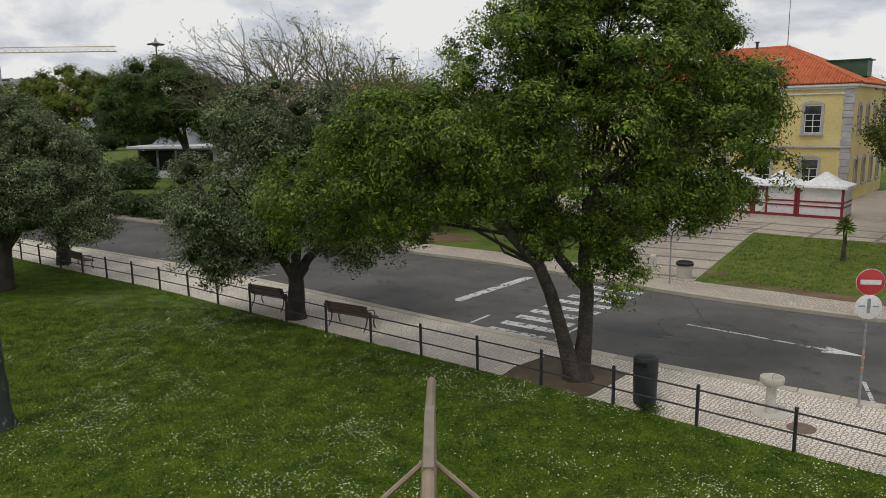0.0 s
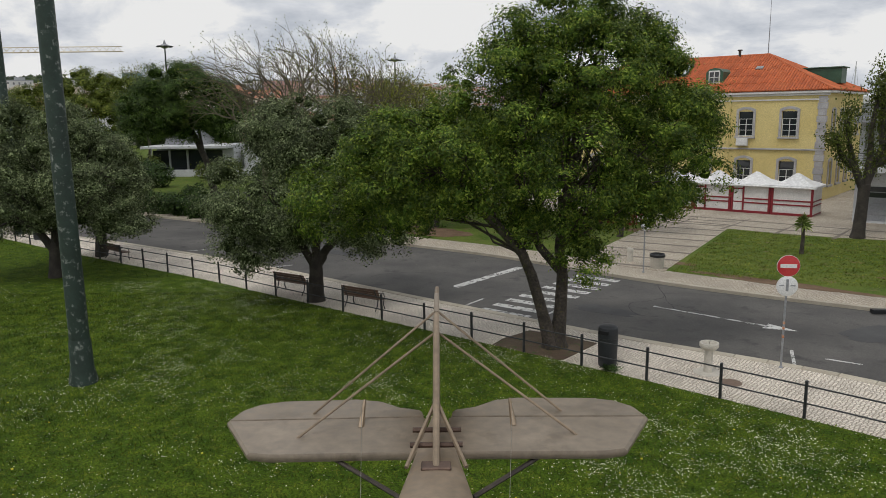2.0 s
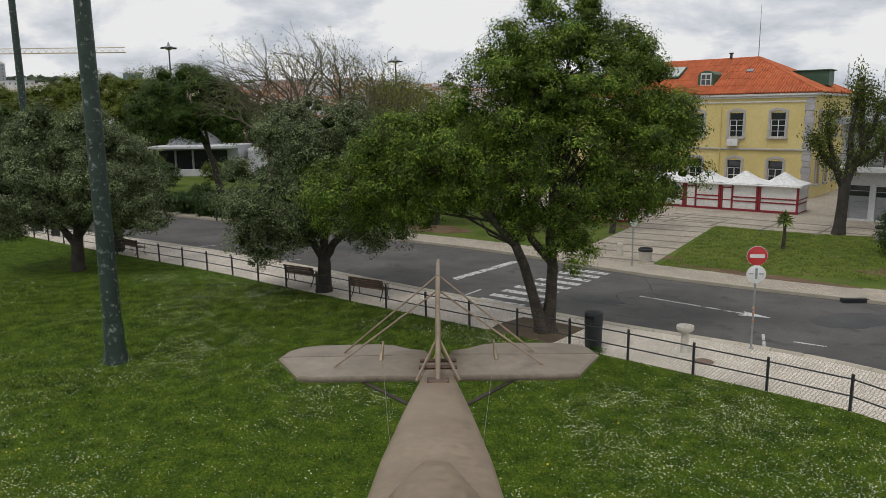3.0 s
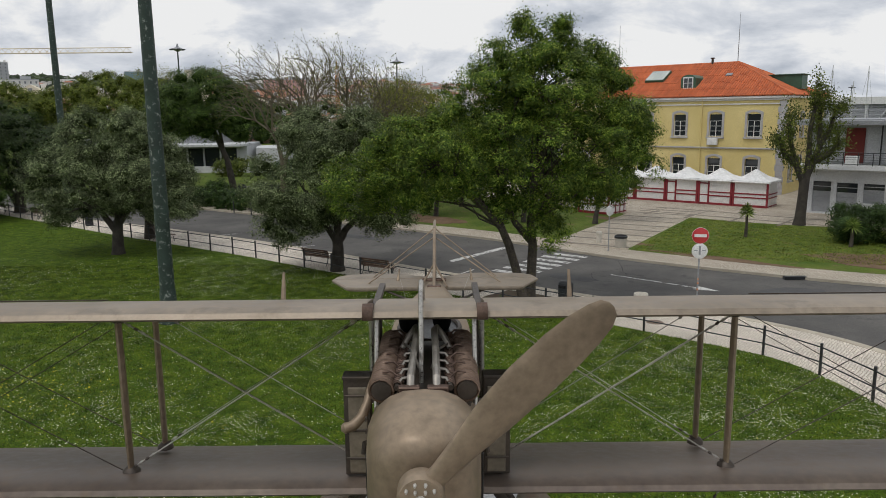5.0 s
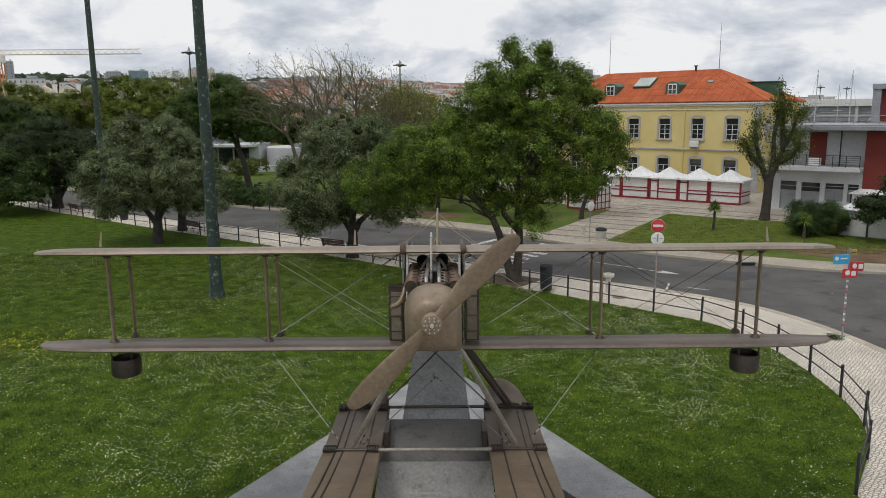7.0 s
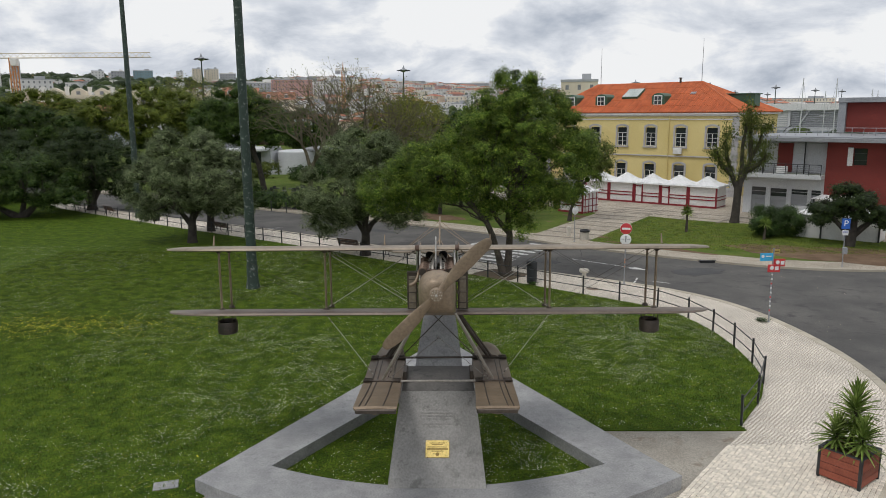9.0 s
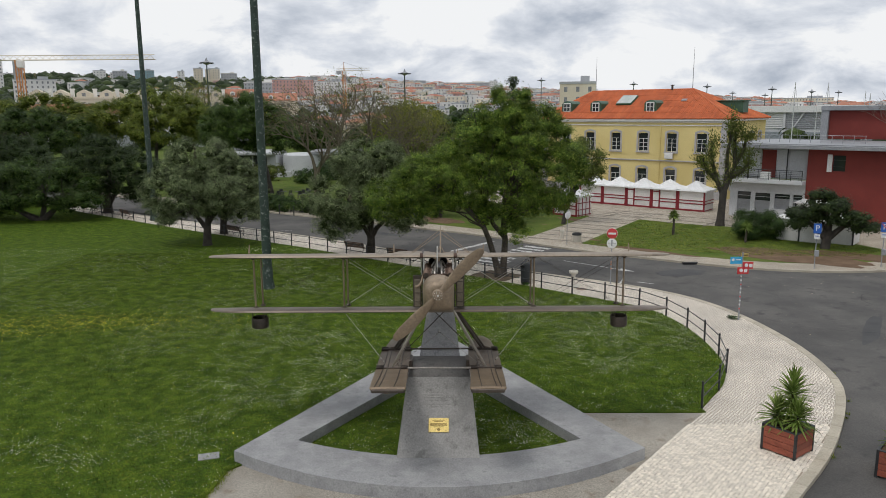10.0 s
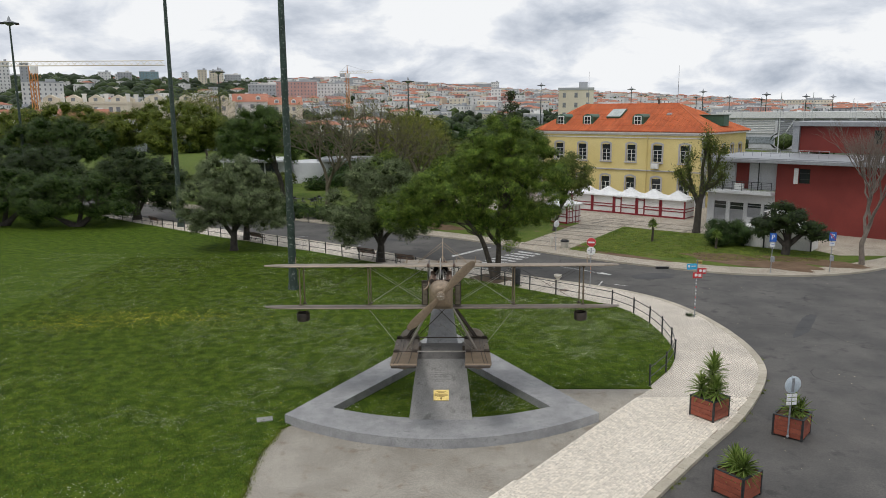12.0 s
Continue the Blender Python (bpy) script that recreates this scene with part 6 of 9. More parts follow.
part("string_course", Geo().box((-YL / 2, -0.06, 4.15), (YL + 0.1, 0.22, 0.14), None, 0.02), TRIM_STONE, yellow)
part("frieze_line", Geo().box((-YL / 2, -0.03, 8.2), (YL + 0.06, 0.14, 0.12), None, 0.02), STALL_WHITE, yellow)
part("cornice", Geo().box((-YL / 2, -0.14, 8.79), (YL + 0.5, 0.42, 0.22), None, 0.05).box((-YL / 2, -0.05, 8.6), (YL + 0.2, 0.22, 0.16), None, 0.03), STALL_WHITE, yellow)
part("cornice", Geo().box((0.12, YD / 2, 8.79), (0.42, YD + 0.3, 0.22), None, 0.05), STALL_WHITE, yellow)
for x in (-0.38, -YL + 0.4):
    for k in range(15):
        w = 0.78 if k % 2 else 0.62
        part("quoin", Geo().box((x, -0.05, 0.85 + 0.525 * k), (w, 0.16, 0.505), None, 0.02), TRIM_STONE, yellow)
part("drainpipe", Geo().tube([(-7.7, -0.12, 0.2), (-7.7, -0.12, 8.6)], 0.055, 8), WALL_YELLOW, yellow)
part("air_conditioner", Geo().box((-6.5, -0.28, 4.72), (0.95, 0.36, 0.62), None, 0.03).lathe([(0.0, 0), (0.22, 0.0), (0.22, 0.02), (0.0, 0.02)], 16, (0, 0, 0), Matrix.Translation((-6.6, -0.46, 4.72)) @ Matrix.Rotation(radians(90), 4, "X")), FRAME_WHITE, yellow, "white outdoor air conditioner")

# hip roof laid with barrel tiles in columns
TILE = surf("orange_barrel_tiles", (0.46, 0.11, 0.036), (0.57, 0.155, 0.055), 0.8, 0.8, bump=0.6, fine=5.0, c3=(0.36, 0.10, 0.045), stain=0.15, island=0.16, dist=0.05)
OH, RZT = 0.4, 12.37
EAVES = [(-YL - OH, -OH, YE + 0.02), (OH, -OH, YE + 0.02), (OH, YD + OH, YE + 0.02), (-YL - OH, YD + OH, YE + 0.02)]
R0, R1 = Vector((-20.2, YD / 2, RZT)), Vector((-6.65, YD / 2, RZT))
roof = part("roof", Geo().add([*EAVES, tuple(R0), tuple(R1)], [(0, 1, 5, 4), (1, 2, 5), (2, 3, 4, 5), (3, 0, 4), (3, 2, 1, 0)]), TILE, yellow, "orange clay tile hip roof", smooth=0)


def tile_columns(a, b, top_a, top_b, step=0.24):
    """Half-round tile columns up a roof plane from the eave a-b to the ridge top_a-top_b, cut by the hips."""
    a, b, ta, tb = (Vector(p) for p in (a, b, top_a, top_b))
    e = (b - a).normalized()
    nrm = (b - a).cross(ta - a).normalized()
    if nrm.z < 0:
        nrm = -nrm
    up = nrm.cross(e).normalized()
    if up.z < 0:
        up = -up
    l, sa, sb, h = (b - a).length, (ta - a).dot(e), (tb - a).dot(e), (ta - a).dot(up)
    g = Geo()
    k = int(l / step)
    for i in range(k):
        s = (i + 0.5) * l / k
        top = h * min(1.0, s / sa if sa > 0.01 else 1.0, (l - s) / (l - sb) if l - sb > 0.01 else 1.0)
        rows = max(1, int(top / 1.3))
        for r in range(rows):
            p, q = a + e * s + up * (top * r / rows), a + e * s + up * (top * (r + 1) / rows)
            vs = []
            for c, lift in ((p, 0.03), (q, 0.0)):
                for u, w in ((-0.5, 0.0), (-0.3, 0.07), (0.0, 0.10), (0.3, 0.07), (0.5, 0.0)):
                    vs.append(c + e * (u * step * 0.86) + nrm * (w + lift))
            g.add(vs, [(j, j + 1, j + 6, j + 5) for j in range(4)] + [(0, 1, 2, 3, 4)])
    return g


for i, (a, b, ta, tb) in enumerate(((EAVES[0], EAVES[1], R0, R1), (EAVES[1], EAVES[2], R1, R1), (EAVES[3], EAVES[0], R0, R0))):
    tagged(part("roof_tiles", tile_columns(a, b, ta, tb), TILE, roof), kind="stuff")
g = Geo().tube([R0, R1], 0.13, 8)
for c, r in ((EAVES[0], R0), (EAVES[1], R1), (EAVES[2], R1), (EAVES[3], R0)):
    g.tube([Vector(c) + Vector((0, 0, 0.05)), r], 0.12, 8)
part("ridge_tiles", g, TILE, roof)


def roof_z(y):
    return YE + (RZT - YE) * (y + OH) / (YD / 2 + OH)


for x in (-9.7, -16.9, -21.0):
    y0, zb = 1.2, roof_z(1.2)
    dm = part("dormer", Geo().prism([(-0.75, 0), (0.75, 0), (0.75, 1.05), (0.45, 1.32), (0, 1.42), (-0.45, 1.32), (-0.75, 1.05)], 0, 3.1, Matrix.Translation((x, y0, zb)) @ Matrix.Rotation(radians(90), 4, "X") @ Matrix.Scale(-1, 4, (0, 0, 1))), GREEN_METAL, roof, "green-sided roof dormer")
    part("dormer_frame", Geo().box((x, y0 - 0.03, zb + 0.6), (1.0, 0.08, 1.16), None, 0.02), FRAME_WHITE, dm)
    for s in (-1, 1):
        for k in range(2):
            part("dormer_pane", Geo().box((x + s * 0.22, y0 - 0.075, zb + 0.36 + 0.48 * k), (0.36, 0.02, 0.42)), GLASS, dm)
sl = (RZT - YE) / (YD / 2 + OH)
mr = Matrix.Translation((-13.9, 3.6, roof_z(3.6) + 0.2)) @ Matrix.Rotation(math.atan(sl), 4, "X")
sk = part("skylight", Geo().box((0, 0, 0), (2.0, 2.3, 0.3), mr, 0.03), GREEN_METAL, roof, "large glazed roof light")
for k in range(5):
    part("skylight_pane", Geo().box((-0.78 + 0.39 * k, 0, 0.16), (0.35, 2.1, 0.03), mr), surf("pale_skylight_glass", (0.42, 0.46, 0.44), (0.52, 0.55, 0.52), 1.0, 0.2, bump=0.0) if k == 0 else bpy.data.materials["pale_skylight_glass"], sk)
part("roof_hatch", Geo().box((0, 0, 0), (0.6, 0.5, 0.12), Matrix.Translation((-6.6, 3.6, roof_z(3.6) + 0.15)) @ Matrix.Rotation(math.atan(sl), 4, "X"), 0.02), GREY_METAL, roof)
part("chimney", Geo().box((-9.3, YD / 2 - 0.1, RZT + 0.2), (0.2, 0.2, 0.6), None, 0.02).box((-9.3, YD / 2 - 0.1, RZT + 0.55), (0.36, 0.36, 0.1), None, 0.02), BRONZE_DARK, roof)
dr = part("side_dormer", Geo().prism([(-0.9, 0), (0.9, 0), (0.9, 1.3), (-0.9, 1.3)], 0, 3.4, Matrix.Translation((-3.8, YD / 2, YE + 0.7)) @ Matrix.Rotation(radians(90), 4, "Z") @ Matrix.Rotation(radians(90), 4, "X")), GREEN_METAL, roof, "green metal box dormer")
part("dormer_lid", Geo().box((-2.1, YD / 2, YE + 2.05), (3.8, 2.1, 0.1), None, 0.02), GREEN_METAL, dr)
for x, y, h in ((-6.8, YD / 2, 5.2), (-19.8, YD / 2, 4.9)):
    solid("antenna_mast", Geo().tube([(0, 0, 0), (0, 0, h * 0.5), (0, 0, h)], [0.045, 0.035, 0.015], 6), GREY_METAL, "thin metal mast on the tiled roof", "antenna", m=YB @ Matrix.Translation((x, y, RZT - 0.3)))

# white pavilion with a balcony and a dark red wing
WB = site(26.7, 48.35) @ Matrix.Scale(0.945, 4)
modern = thing("modern_building", WB, "flat-roofed white and dark red modern building", "building")
wl_ = [(0.75, 2.05, 0.15, 2.55), (2.45, 3.9, 0.15, 2.5), (4.3, 5.7, 1.0, 2.5), (6.0, 6.8, 1.0, 2.5)]
g = Geo()
wall_panel(g, 0, 7.05, -0.2, 3.6, 0.0, 0.3, wl_)
part("lower_wall", g, WALL_WHITE, modern, smooth=0)
for a, b, c, d in wl_:
    w = part("roller_shutter", Geo().box(((a + b) / 2, 0.2, (c + d) / 2), (b - a, 0.05, d - c)), GREY_METAL, modern)
    for k in range(6):
        part("shutter_slat", Geo().box(((a + b) / 2, 0.165, c + (d - c) * (k + 0.5) / 6), (b - a, 0.03, (d - c) / 6 - 0.06), None, 0.01), GREY_METAL if k < 4 else GLASS, w)
part("balcony_slab", Geo().box((3.4, -0.55, 3.72), (7.3, 1.5, 0.34), None, 0.02), WALL_WHITE, modern)
part("upper_wall", Geo().box((3.52, 1.2, 5.35), (7.05, 0.3, 3.0)), WALL_WHITE, modern)
for x0, x1, mt in ((0.1, 1.55, WALL_WHITE), (1.6, 2.5, WALL_WHITE), (2.55, 3.95, WALL_RED), (4.0, 5.1, WALL_WHITE), (5.2, 7.0, WALL_WHITE)):
    part("facade_panel", Geo().box(((x0 + x1) / 2, 1.0, 5.3), (x1 - x0 - 0.08, 0.1, 2.7), None, 0.02), mt, modern)
for x in (1.57, 5.15):
    part("slim_column", Geo().box((x, 0.3, 5.35), (0.09, 0.09, 3.0)), IRON, modern)
rail = part("balcony_railing", Geo().tube([(0, -1.2, 4.85), (7.0, -1.2, 4.85)], 0.03, 6), IRON, modern)
for k in range(5):
    part("rail_bar", Geo().tube([(0, -1.2, 4.0 + 0.17 * k), (7.0, -1.2, 4.0 + 0.17 * k)], 0.012, 5), IRON, rail)
for k in range(8):
    part("rail_post", Geo().box((0.02 + k * 0.995, -1.2, 4.37), (0.05, 0.05, 0.98)), IRON, rail)
part("roof_slab", Geo().box((12.0, 5.0, 7.05), (25.2, 12.6, 0.36), None, 0.03), GREY_METAL, modern)
part("roof_gravel", Geo().box((12.0, 5.1, 7.28), (24.6, 12.0, 0.05)), GREY_METAL, modern)
part("end_wall", Geo().box((0.15, 5.6, 3.3), (0.3, 10.6, 7.1)), WALL_WHITE, modern)
part("air_conditioner", Geo().box((3.4, -0.2, 4.25), (0.9, 0.4, 0.65), None, 0.03), FRAME_WHITE, modern, "white outdoor air conditioner")
for x0, x1, z0, z1 in ((7.05, 9.2, -0.2, 6.85), (9.2, 10.25, -0.2, 4.9), (9.2, 10.25, 6.35, 6.85), (10.25, 24.5, -0.2, 6.85)):
    part("red_wall", Geo().box(((x0 + x1) / 2, 0.14, (z0 + z1) / 2), (x1 - x0, 0.4, z1 - z0)), WALL_RED, modern, smooth=0)
part("red_return", Geo().box((24.3, 5.0, 3.3), (0.4, 10.0, 7.1)), WALL_RED, modern)
rw = part("window_pane", Geo().box((9.72, 0.15, 5.62), (1.05, 0.04, 1.45)), GLASS, modern)
for z in (5.3, 5.9):
    part("window_bar", Geo().box((9.72, 0.1, z), (1.05, 0.05, 0.05)), IRON, rw)
part("white_shutter", Geo().box((8.95, -0.12, 5.62), (0.42, 0.1, 1.6), None, 0.02), FRAME_WHITE, modern)
part("upper_block", Geo().box((15.0, 16.5, 8.9), (20.0, 8.0, 3.0)), WALL_RED, modern, "dark red rooftop storey")
part("upper_roof", Geo().box((15.0, 16.3, 10.6), (20.6, 8.8, 0.5), None, 0.03), GREY_METAL, modern)
part("upper_column", Geo().box((5.1, 12.3, 8.9), (0.7, 0.5, 3.1)), GREY_METAL, modern)
for x in (13.5, 16.0):
    part("upper_window", Geo().box((x, 12.42, 9.2), (0.9, 0.12, 1.5), None, 0.02), GLASS, modern)
g = Geo()
for k in range(12):
    g.box((0.6 + 0.95 * k, 3.0, 7.65), (0.04, 0.04, 0.75))
g.tube([(0.6, 3.0, 8.02), (11.1, 3.0, 8.02)], 0.025, 5).tube([(0.6, 3.0, 7.65), (11.1, 3.0, 7.65)], 0.018, 5)
part("roof_rail", g, GREY_METAL, modern)

# louvred white hall and boat masts behind
HB = site(93.6, 199.2) @ Matrix.Diagonal((2.4, 1, 1, 1))
FAR_GLASS_PALE = surf("pale_hall_glazing", (0.20, 0.23, 0.25), (0.30, 0.33, 0.35), 0.4, 0.3, bump=0, fine=2)
hall = thing("marina_hall", HB, "white hall with grey louvred front", "building")
part("body", Geo().box((14, 8, 4.9), (38, 16, 10.0)), WALL_WHITE, hall)
part("roof", Geo().box((14, 8, 9.9), (40, 18, 1.9), None, 0.05), FRAME_WHITE, hall)
part("glass_band", Geo().box((14, -0.05, 2.4), (37.6, 0.2, 2.0)), FAR_GLASS_PALE, hall)
for i in range(6):
    fr = part("louvre_frame", Geo().box((-4.6 + 6.2 * i, -0.3, 5.0), (0.3, 0.5, 9.8)), WALL_WHITE, hall)
    for k in range(9):
        part("louvre", Geo().box((-1.5 + 6.2 * i, -0.15, 4.6 + 0.52 * k), (5.8, 0.25, 0.3), None, 0.03), GREY_METAL if i % 3 else FRAME_WHITE, fr)
    part("brace", Geo().tube([(-4.6 + 6.2 * i, -0.6, 0.2), (-2.2 + 6.2 * i, -0.6, 9.6)], 0.09, 5), WALL_WHITE, fr)
rng = np.random.default_rng(7)
for k in range(16):
    x, y, h = rng.uniform(48, 150), rng.uniform(100, 170), rng.uniform(10, 15.5)
    mast = thing("boat_mast", (x, y, 0), "pale metal sailing boat mast behind the hall", "mast", "boat masts in the marina")
    part("pole", Geo().tube([(0, 0, -0.1), (0, 0, h)], [0.12, 0.07], 6), WALL_WHITE, mast)
    part("spreader", Geo().tube([(-0.9, 0, h * 0.62), (0.9, 0, h * 0.62)], 0.05, 5), WALL_WHITE, mast)
    for s in (-1, 1):
        part("stay", Geo().tube([(s * 1.4, 0, 0.5), (s * 0.9, 0, h * 0.62), (0, 0, h * 0.97)], 0.02, 4), GREY_METAL, mast)

# white pavilion across the park
cafe = thing("cafe_pavilion", (-31.9, 95.5, 0), "low white pavilion with dark glass front in the park", "building")
part("wall", Geo().box((-1, 4, 1.7), (10, 8, 3.6)), WALL_WHITE, cafe)
part("curved_wall", Geo().lathe([(3.6, -0.1), (3.6, 3.2), (3.3, 3.4), (0.1, 3.5)], 32, (8.0, 3.5, 0)), WALL_WHITE, cafe)
part("annex_wall", Geo().box((17, 6, 1.6), (13, 6, 3.4), None, 0.05), WALL_WHITE, cafe)
part("annex_roof", Geo().box((16.5, 5.0, 3.55), (15, 9, 0.5), None, 0.05), GREY_METAL, cafe)
for k in range(4):
    part("annex_opening", Geo().box((12.6 + 2.9 * k, 2.96, 1.5), (2.2, 0.12, 2.6)), GLASS, cafe)
part("roof_slab", Geo().box((-1.5, 2.2, 3.7), (11, 10, 0.35), None, 0.04), WALL_WHITE, cafe)
part("gable_roof", Geo().prism([(-3, 0), (3, 0), (0, 2.2)], 0, 6, Matrix.Translation((-3, 5, 3.8)) @ Matrix.Rotation(radians(90), 4, "X") @ Matrix.Translation((0, 0, -3))), GREY_METAL, cafe)
for k in range(4):
    part("glass_bay", Geo().box((-5.4 + 2.3 * k, -0.08, 1.75), (2.1, 0.1, 3.0)), GLASS, cafe)
    part("bay_post", Geo().box((-6.5 + 2.3 * k, -0.5, 1.75), (0.16, 0.16, 3.6)), WALL_WHITE, cafe)
part("low_wall", Geo().box((-1, -2.4, 0.45), (16, 0.3, 0.9), None, 0.03), WALL_WHITE, cafe)


# ---- market stalls ----
def stall(m, door_first, label, side_red=False):
    st = thing("market_stall", m, label, "market stall", "white market stalls")
    w, d, h = 3.05, 2.6, 2.35
    part("body", Geo().box((0, d / 2, h / 2), (w, d, h), None, 0.02), STALL_WHITE, st)
    for x in (-w / 2 + 0.07, w / 2 - 0.07):
        part("corner_post", Geo().box((x, -0.03, h / 2), (0.17, 0.12, h), None, 0.01), STALL_RED, st)
    part("base_rail", Geo().box((0, -0.025, 0.11), (w, 0.09, 0.2), None, 0.01), STALL_RED, st)
    x0 = -w / 2 + 0.95 if door_first else -w / 2
    for z in (0.85, 1.18):
        part("cross_rail", Geo().box(((x0 + w / 2) / 2, -0.02, z), (w / 2 - x0, 0.08, 0.11), None, 0.01), STALL_RED, st)
    if door_first:
        dr = part("door_frame", Geo().box((x0, -0.02, h / 2), (0.13, 0.09, h)).box((-w / 2 + 0.5, -0.02, 1.95), (0.8, 0.09, 0.1)), STALL_RED, st)
        part("door_leaf", Geo().box((-w / 2 + 0.52, -0.035, 1.0), (0.66, 0.04, 1.75), None, 0.01), STALL_WHITE, dr)
        part("door_rail", Geo().box((-w / 2 + 0.52, -0.06, 0.9), (0.7, 0.03, 0.09)), STALL_RED, dr)
    for s in (-1, 1):
        for z in (0.12, 0.85, 1.18, 2.25) if not side_red else (0.12, 0.75, 1.5, 2.25):
            part("side_rail", Geo().box((s * w / 2, d / 2, z), (0.07, d, 0.1)), STALL_RED, st)
        if side_red:
            for k in range(4):
                part("side_post", Geo().box((s * w / 2, 0.3 + 0.66 * k, h / 2), (0.08, 0.09, h)), STALL_RED, st)
    e = 0.22
    cn = [(-w / 2 - e, -e, h), (w / 2 + e, -e, h), (w / 2 + e, d + e, h), (-w / 2 - e, d + e, h)]
    ring0 = [(x, y, h - 0.18) for x, y, z in cn]
    mid = [(0 + (x - 0) * 0.5, d / 2 + (y - d / 2) * 0.5, h + 0.33) for x, y, z in cn]
    top = [(0 + (x - 0) * 0.05, d / 2 + (y - d / 2) * 0.05, h + 0.92) for x, y, z in cn]
    part("tent_roof", Geo().loft([ring0, cn, mid, top]), CANVAS, st, "white fabric pyramid roof", smooth=0)
    part("roller_awning", Geo().tube([(-w / 2, -e - 0.05, h - 0.12), (w / 2, -e - 0.05, h - 0.12)], 0.07, 8), CANVAS, st)
    return st


s0 = Vector((25.15, 50.55, 0))
for k in range(5):
    p = s0 - Vector((math.cos(YA), math.sin(YA), 0)) * (1.4 + 2.8 * (4 - k))
    stall(Matrix.Translation(p) @ Matrix.Rotation(YA, 4, "Z") @ Matrix.Scale(0.9, 4), k in (2, 3), "white boarded market stall with dark red trim and tent roof")
p = Vector((11.15, 48.7, 0))
stall(Matrix.Translation(p) @ Matrix.Rotation(radians(-44), 4, "Z") @ Matrix.Diagonal((0.9, 0.9, 0.84, 1)), False, "white market stall with red-framed side standing apart", True)
for x, y, a in ((28.6, 33.2, 0.0), (26.78, 33.98, 0.0), (32.37, 43.11, 0.0)):
    st = thing("plain_stall", site(x, y), "plain white closed kiosk under the conifer", "market stall", "plain kiosks")
    part("body", Geo().box((0, 1.0, 0.85), (3.4, 2.0, 1.7), None, 0.02), STALL_WHITE, st)
    for s in (-1, 0, 1):
        part("post", Geo().box((s * 1.68, -0.03, 0.85), (0.1, 0.1, 1.72)), IRON, st)
    part("roof", Geo().loft([[(-1.9, -0.2, 1.7), (1.9, -0.2, 1.7), (1.9, 2.2, 1.7), (-1.9, 2.2, 1.7)], [(-0.1, 0.9, 2.6), (0.1, 0.9, 2.6), (0.1, 1.1, 2.6), (-0.1, 1.1, 2.6)]]), CANVAS, st, smooth=0)

# ---- fence, benches, street furniture ----
rail_fence = thing("railing", (0, 0, 0), "low dark iron railing between the lawn and the pavement", "railing")
FL = FENCE[11:]                       # from the far trees to the monument
BAYS = int(length(FL) / 2.02)
fine_line = even(FL[::-1], 4000)
posts = [fine_line[min(3999, int(k * 2.02 / length(FL) * 3999))] for k in range(BAYS)][::-1]
tops = []
post_g = Geo().box((0, 0, 0.44), (0.066, 0.066, 1.0), None, 0.008).lathe([(0.036, 0.93), (0.045, 0.945), (0.036, 0.965), (0.0, 0.97)], 8)
post_me = post_g.mesh("post", IRON)
for i, (x, y) in enumerate(posts):
    a, b = posts[max(i - 1, 0)], posts[min(i + 1, len(posts) - 1)]
    ob = part("post", post_me, None, rail_fence)
    ob.matrix_local = Matrix.Translation((x, y, 0.02)) @ Matrix.Rotation(math.atan2(b[1] - a[1], b[0] - a[0]), 4, "Z") @ Matrix.Rotation(random.uniform(-0.02, 0.02), 4, "X")
for a, b in zip(posts, posts[1:]):
    for z in (0.42, 0.86):
        part("rail", Geo().tube([(*a, z), (*b, z)], 0.021, 6), IRON, rail_fence)


def bench_at(c, turn, label="slatted dark wooden bench with iron legs"):
    m = Matrix.Translation((c[0], c[1], 0)) @ Matrix.Rotation(turn, 4, "Z")
    b = thing("bench", m, label, "bench", "benches along the railing")
    for k in range(5):
        part("seat_slat", Geo().box((0, 0.08 + 0.095 * k, 0.45 - 0.008 * k), (1.8, 0.075, 0.035), None, 0.008), WOOD, b)
    for k in range(4):
        part("back_slat", Geo().box((0, 0.02 - 0.04 * k, 0.53 + 0.098 * k), (1.8, 0.03, 0.08), None, 0.008), WOOD, b)
    for x in (-0.75, 0.75):
        leg = part("leg_frame", Geo().tube([(x, 0.48, 0.0), (x, 0.40, 0.2), (x, 0.46, 0.42), (x, 0.2, 0.42), (x, 0.06, 0.43), (x, -0.02, 0.6), (x, -0.15, 0.88)], 0.022, 6), IRON, b)
        part("back_leg", Geo().tube([(x, 0.08, 0.42), (x, 0.02, 0.2), (x, -0.12, 0.0)], 0.022, 6), IRON, leg)
        part("arm", Geo().tube([(x, -0.04, 0.64), (x, 0.2, 0.67), (x, 0.44, 0.62), (x, 0.47, 0.45)], 0.018, 6), IRON, leg)
    return b


for c, turn in (((-6.65, 29.8), RZ + 0.14), ((-3.35, 27.1), RZ + 0.14), ((-17.7, 37.75), RZ), ((-31.4, 48.3), RZ), ((-36.4, 52.3), RZ)):
    bench_at(c, turn)

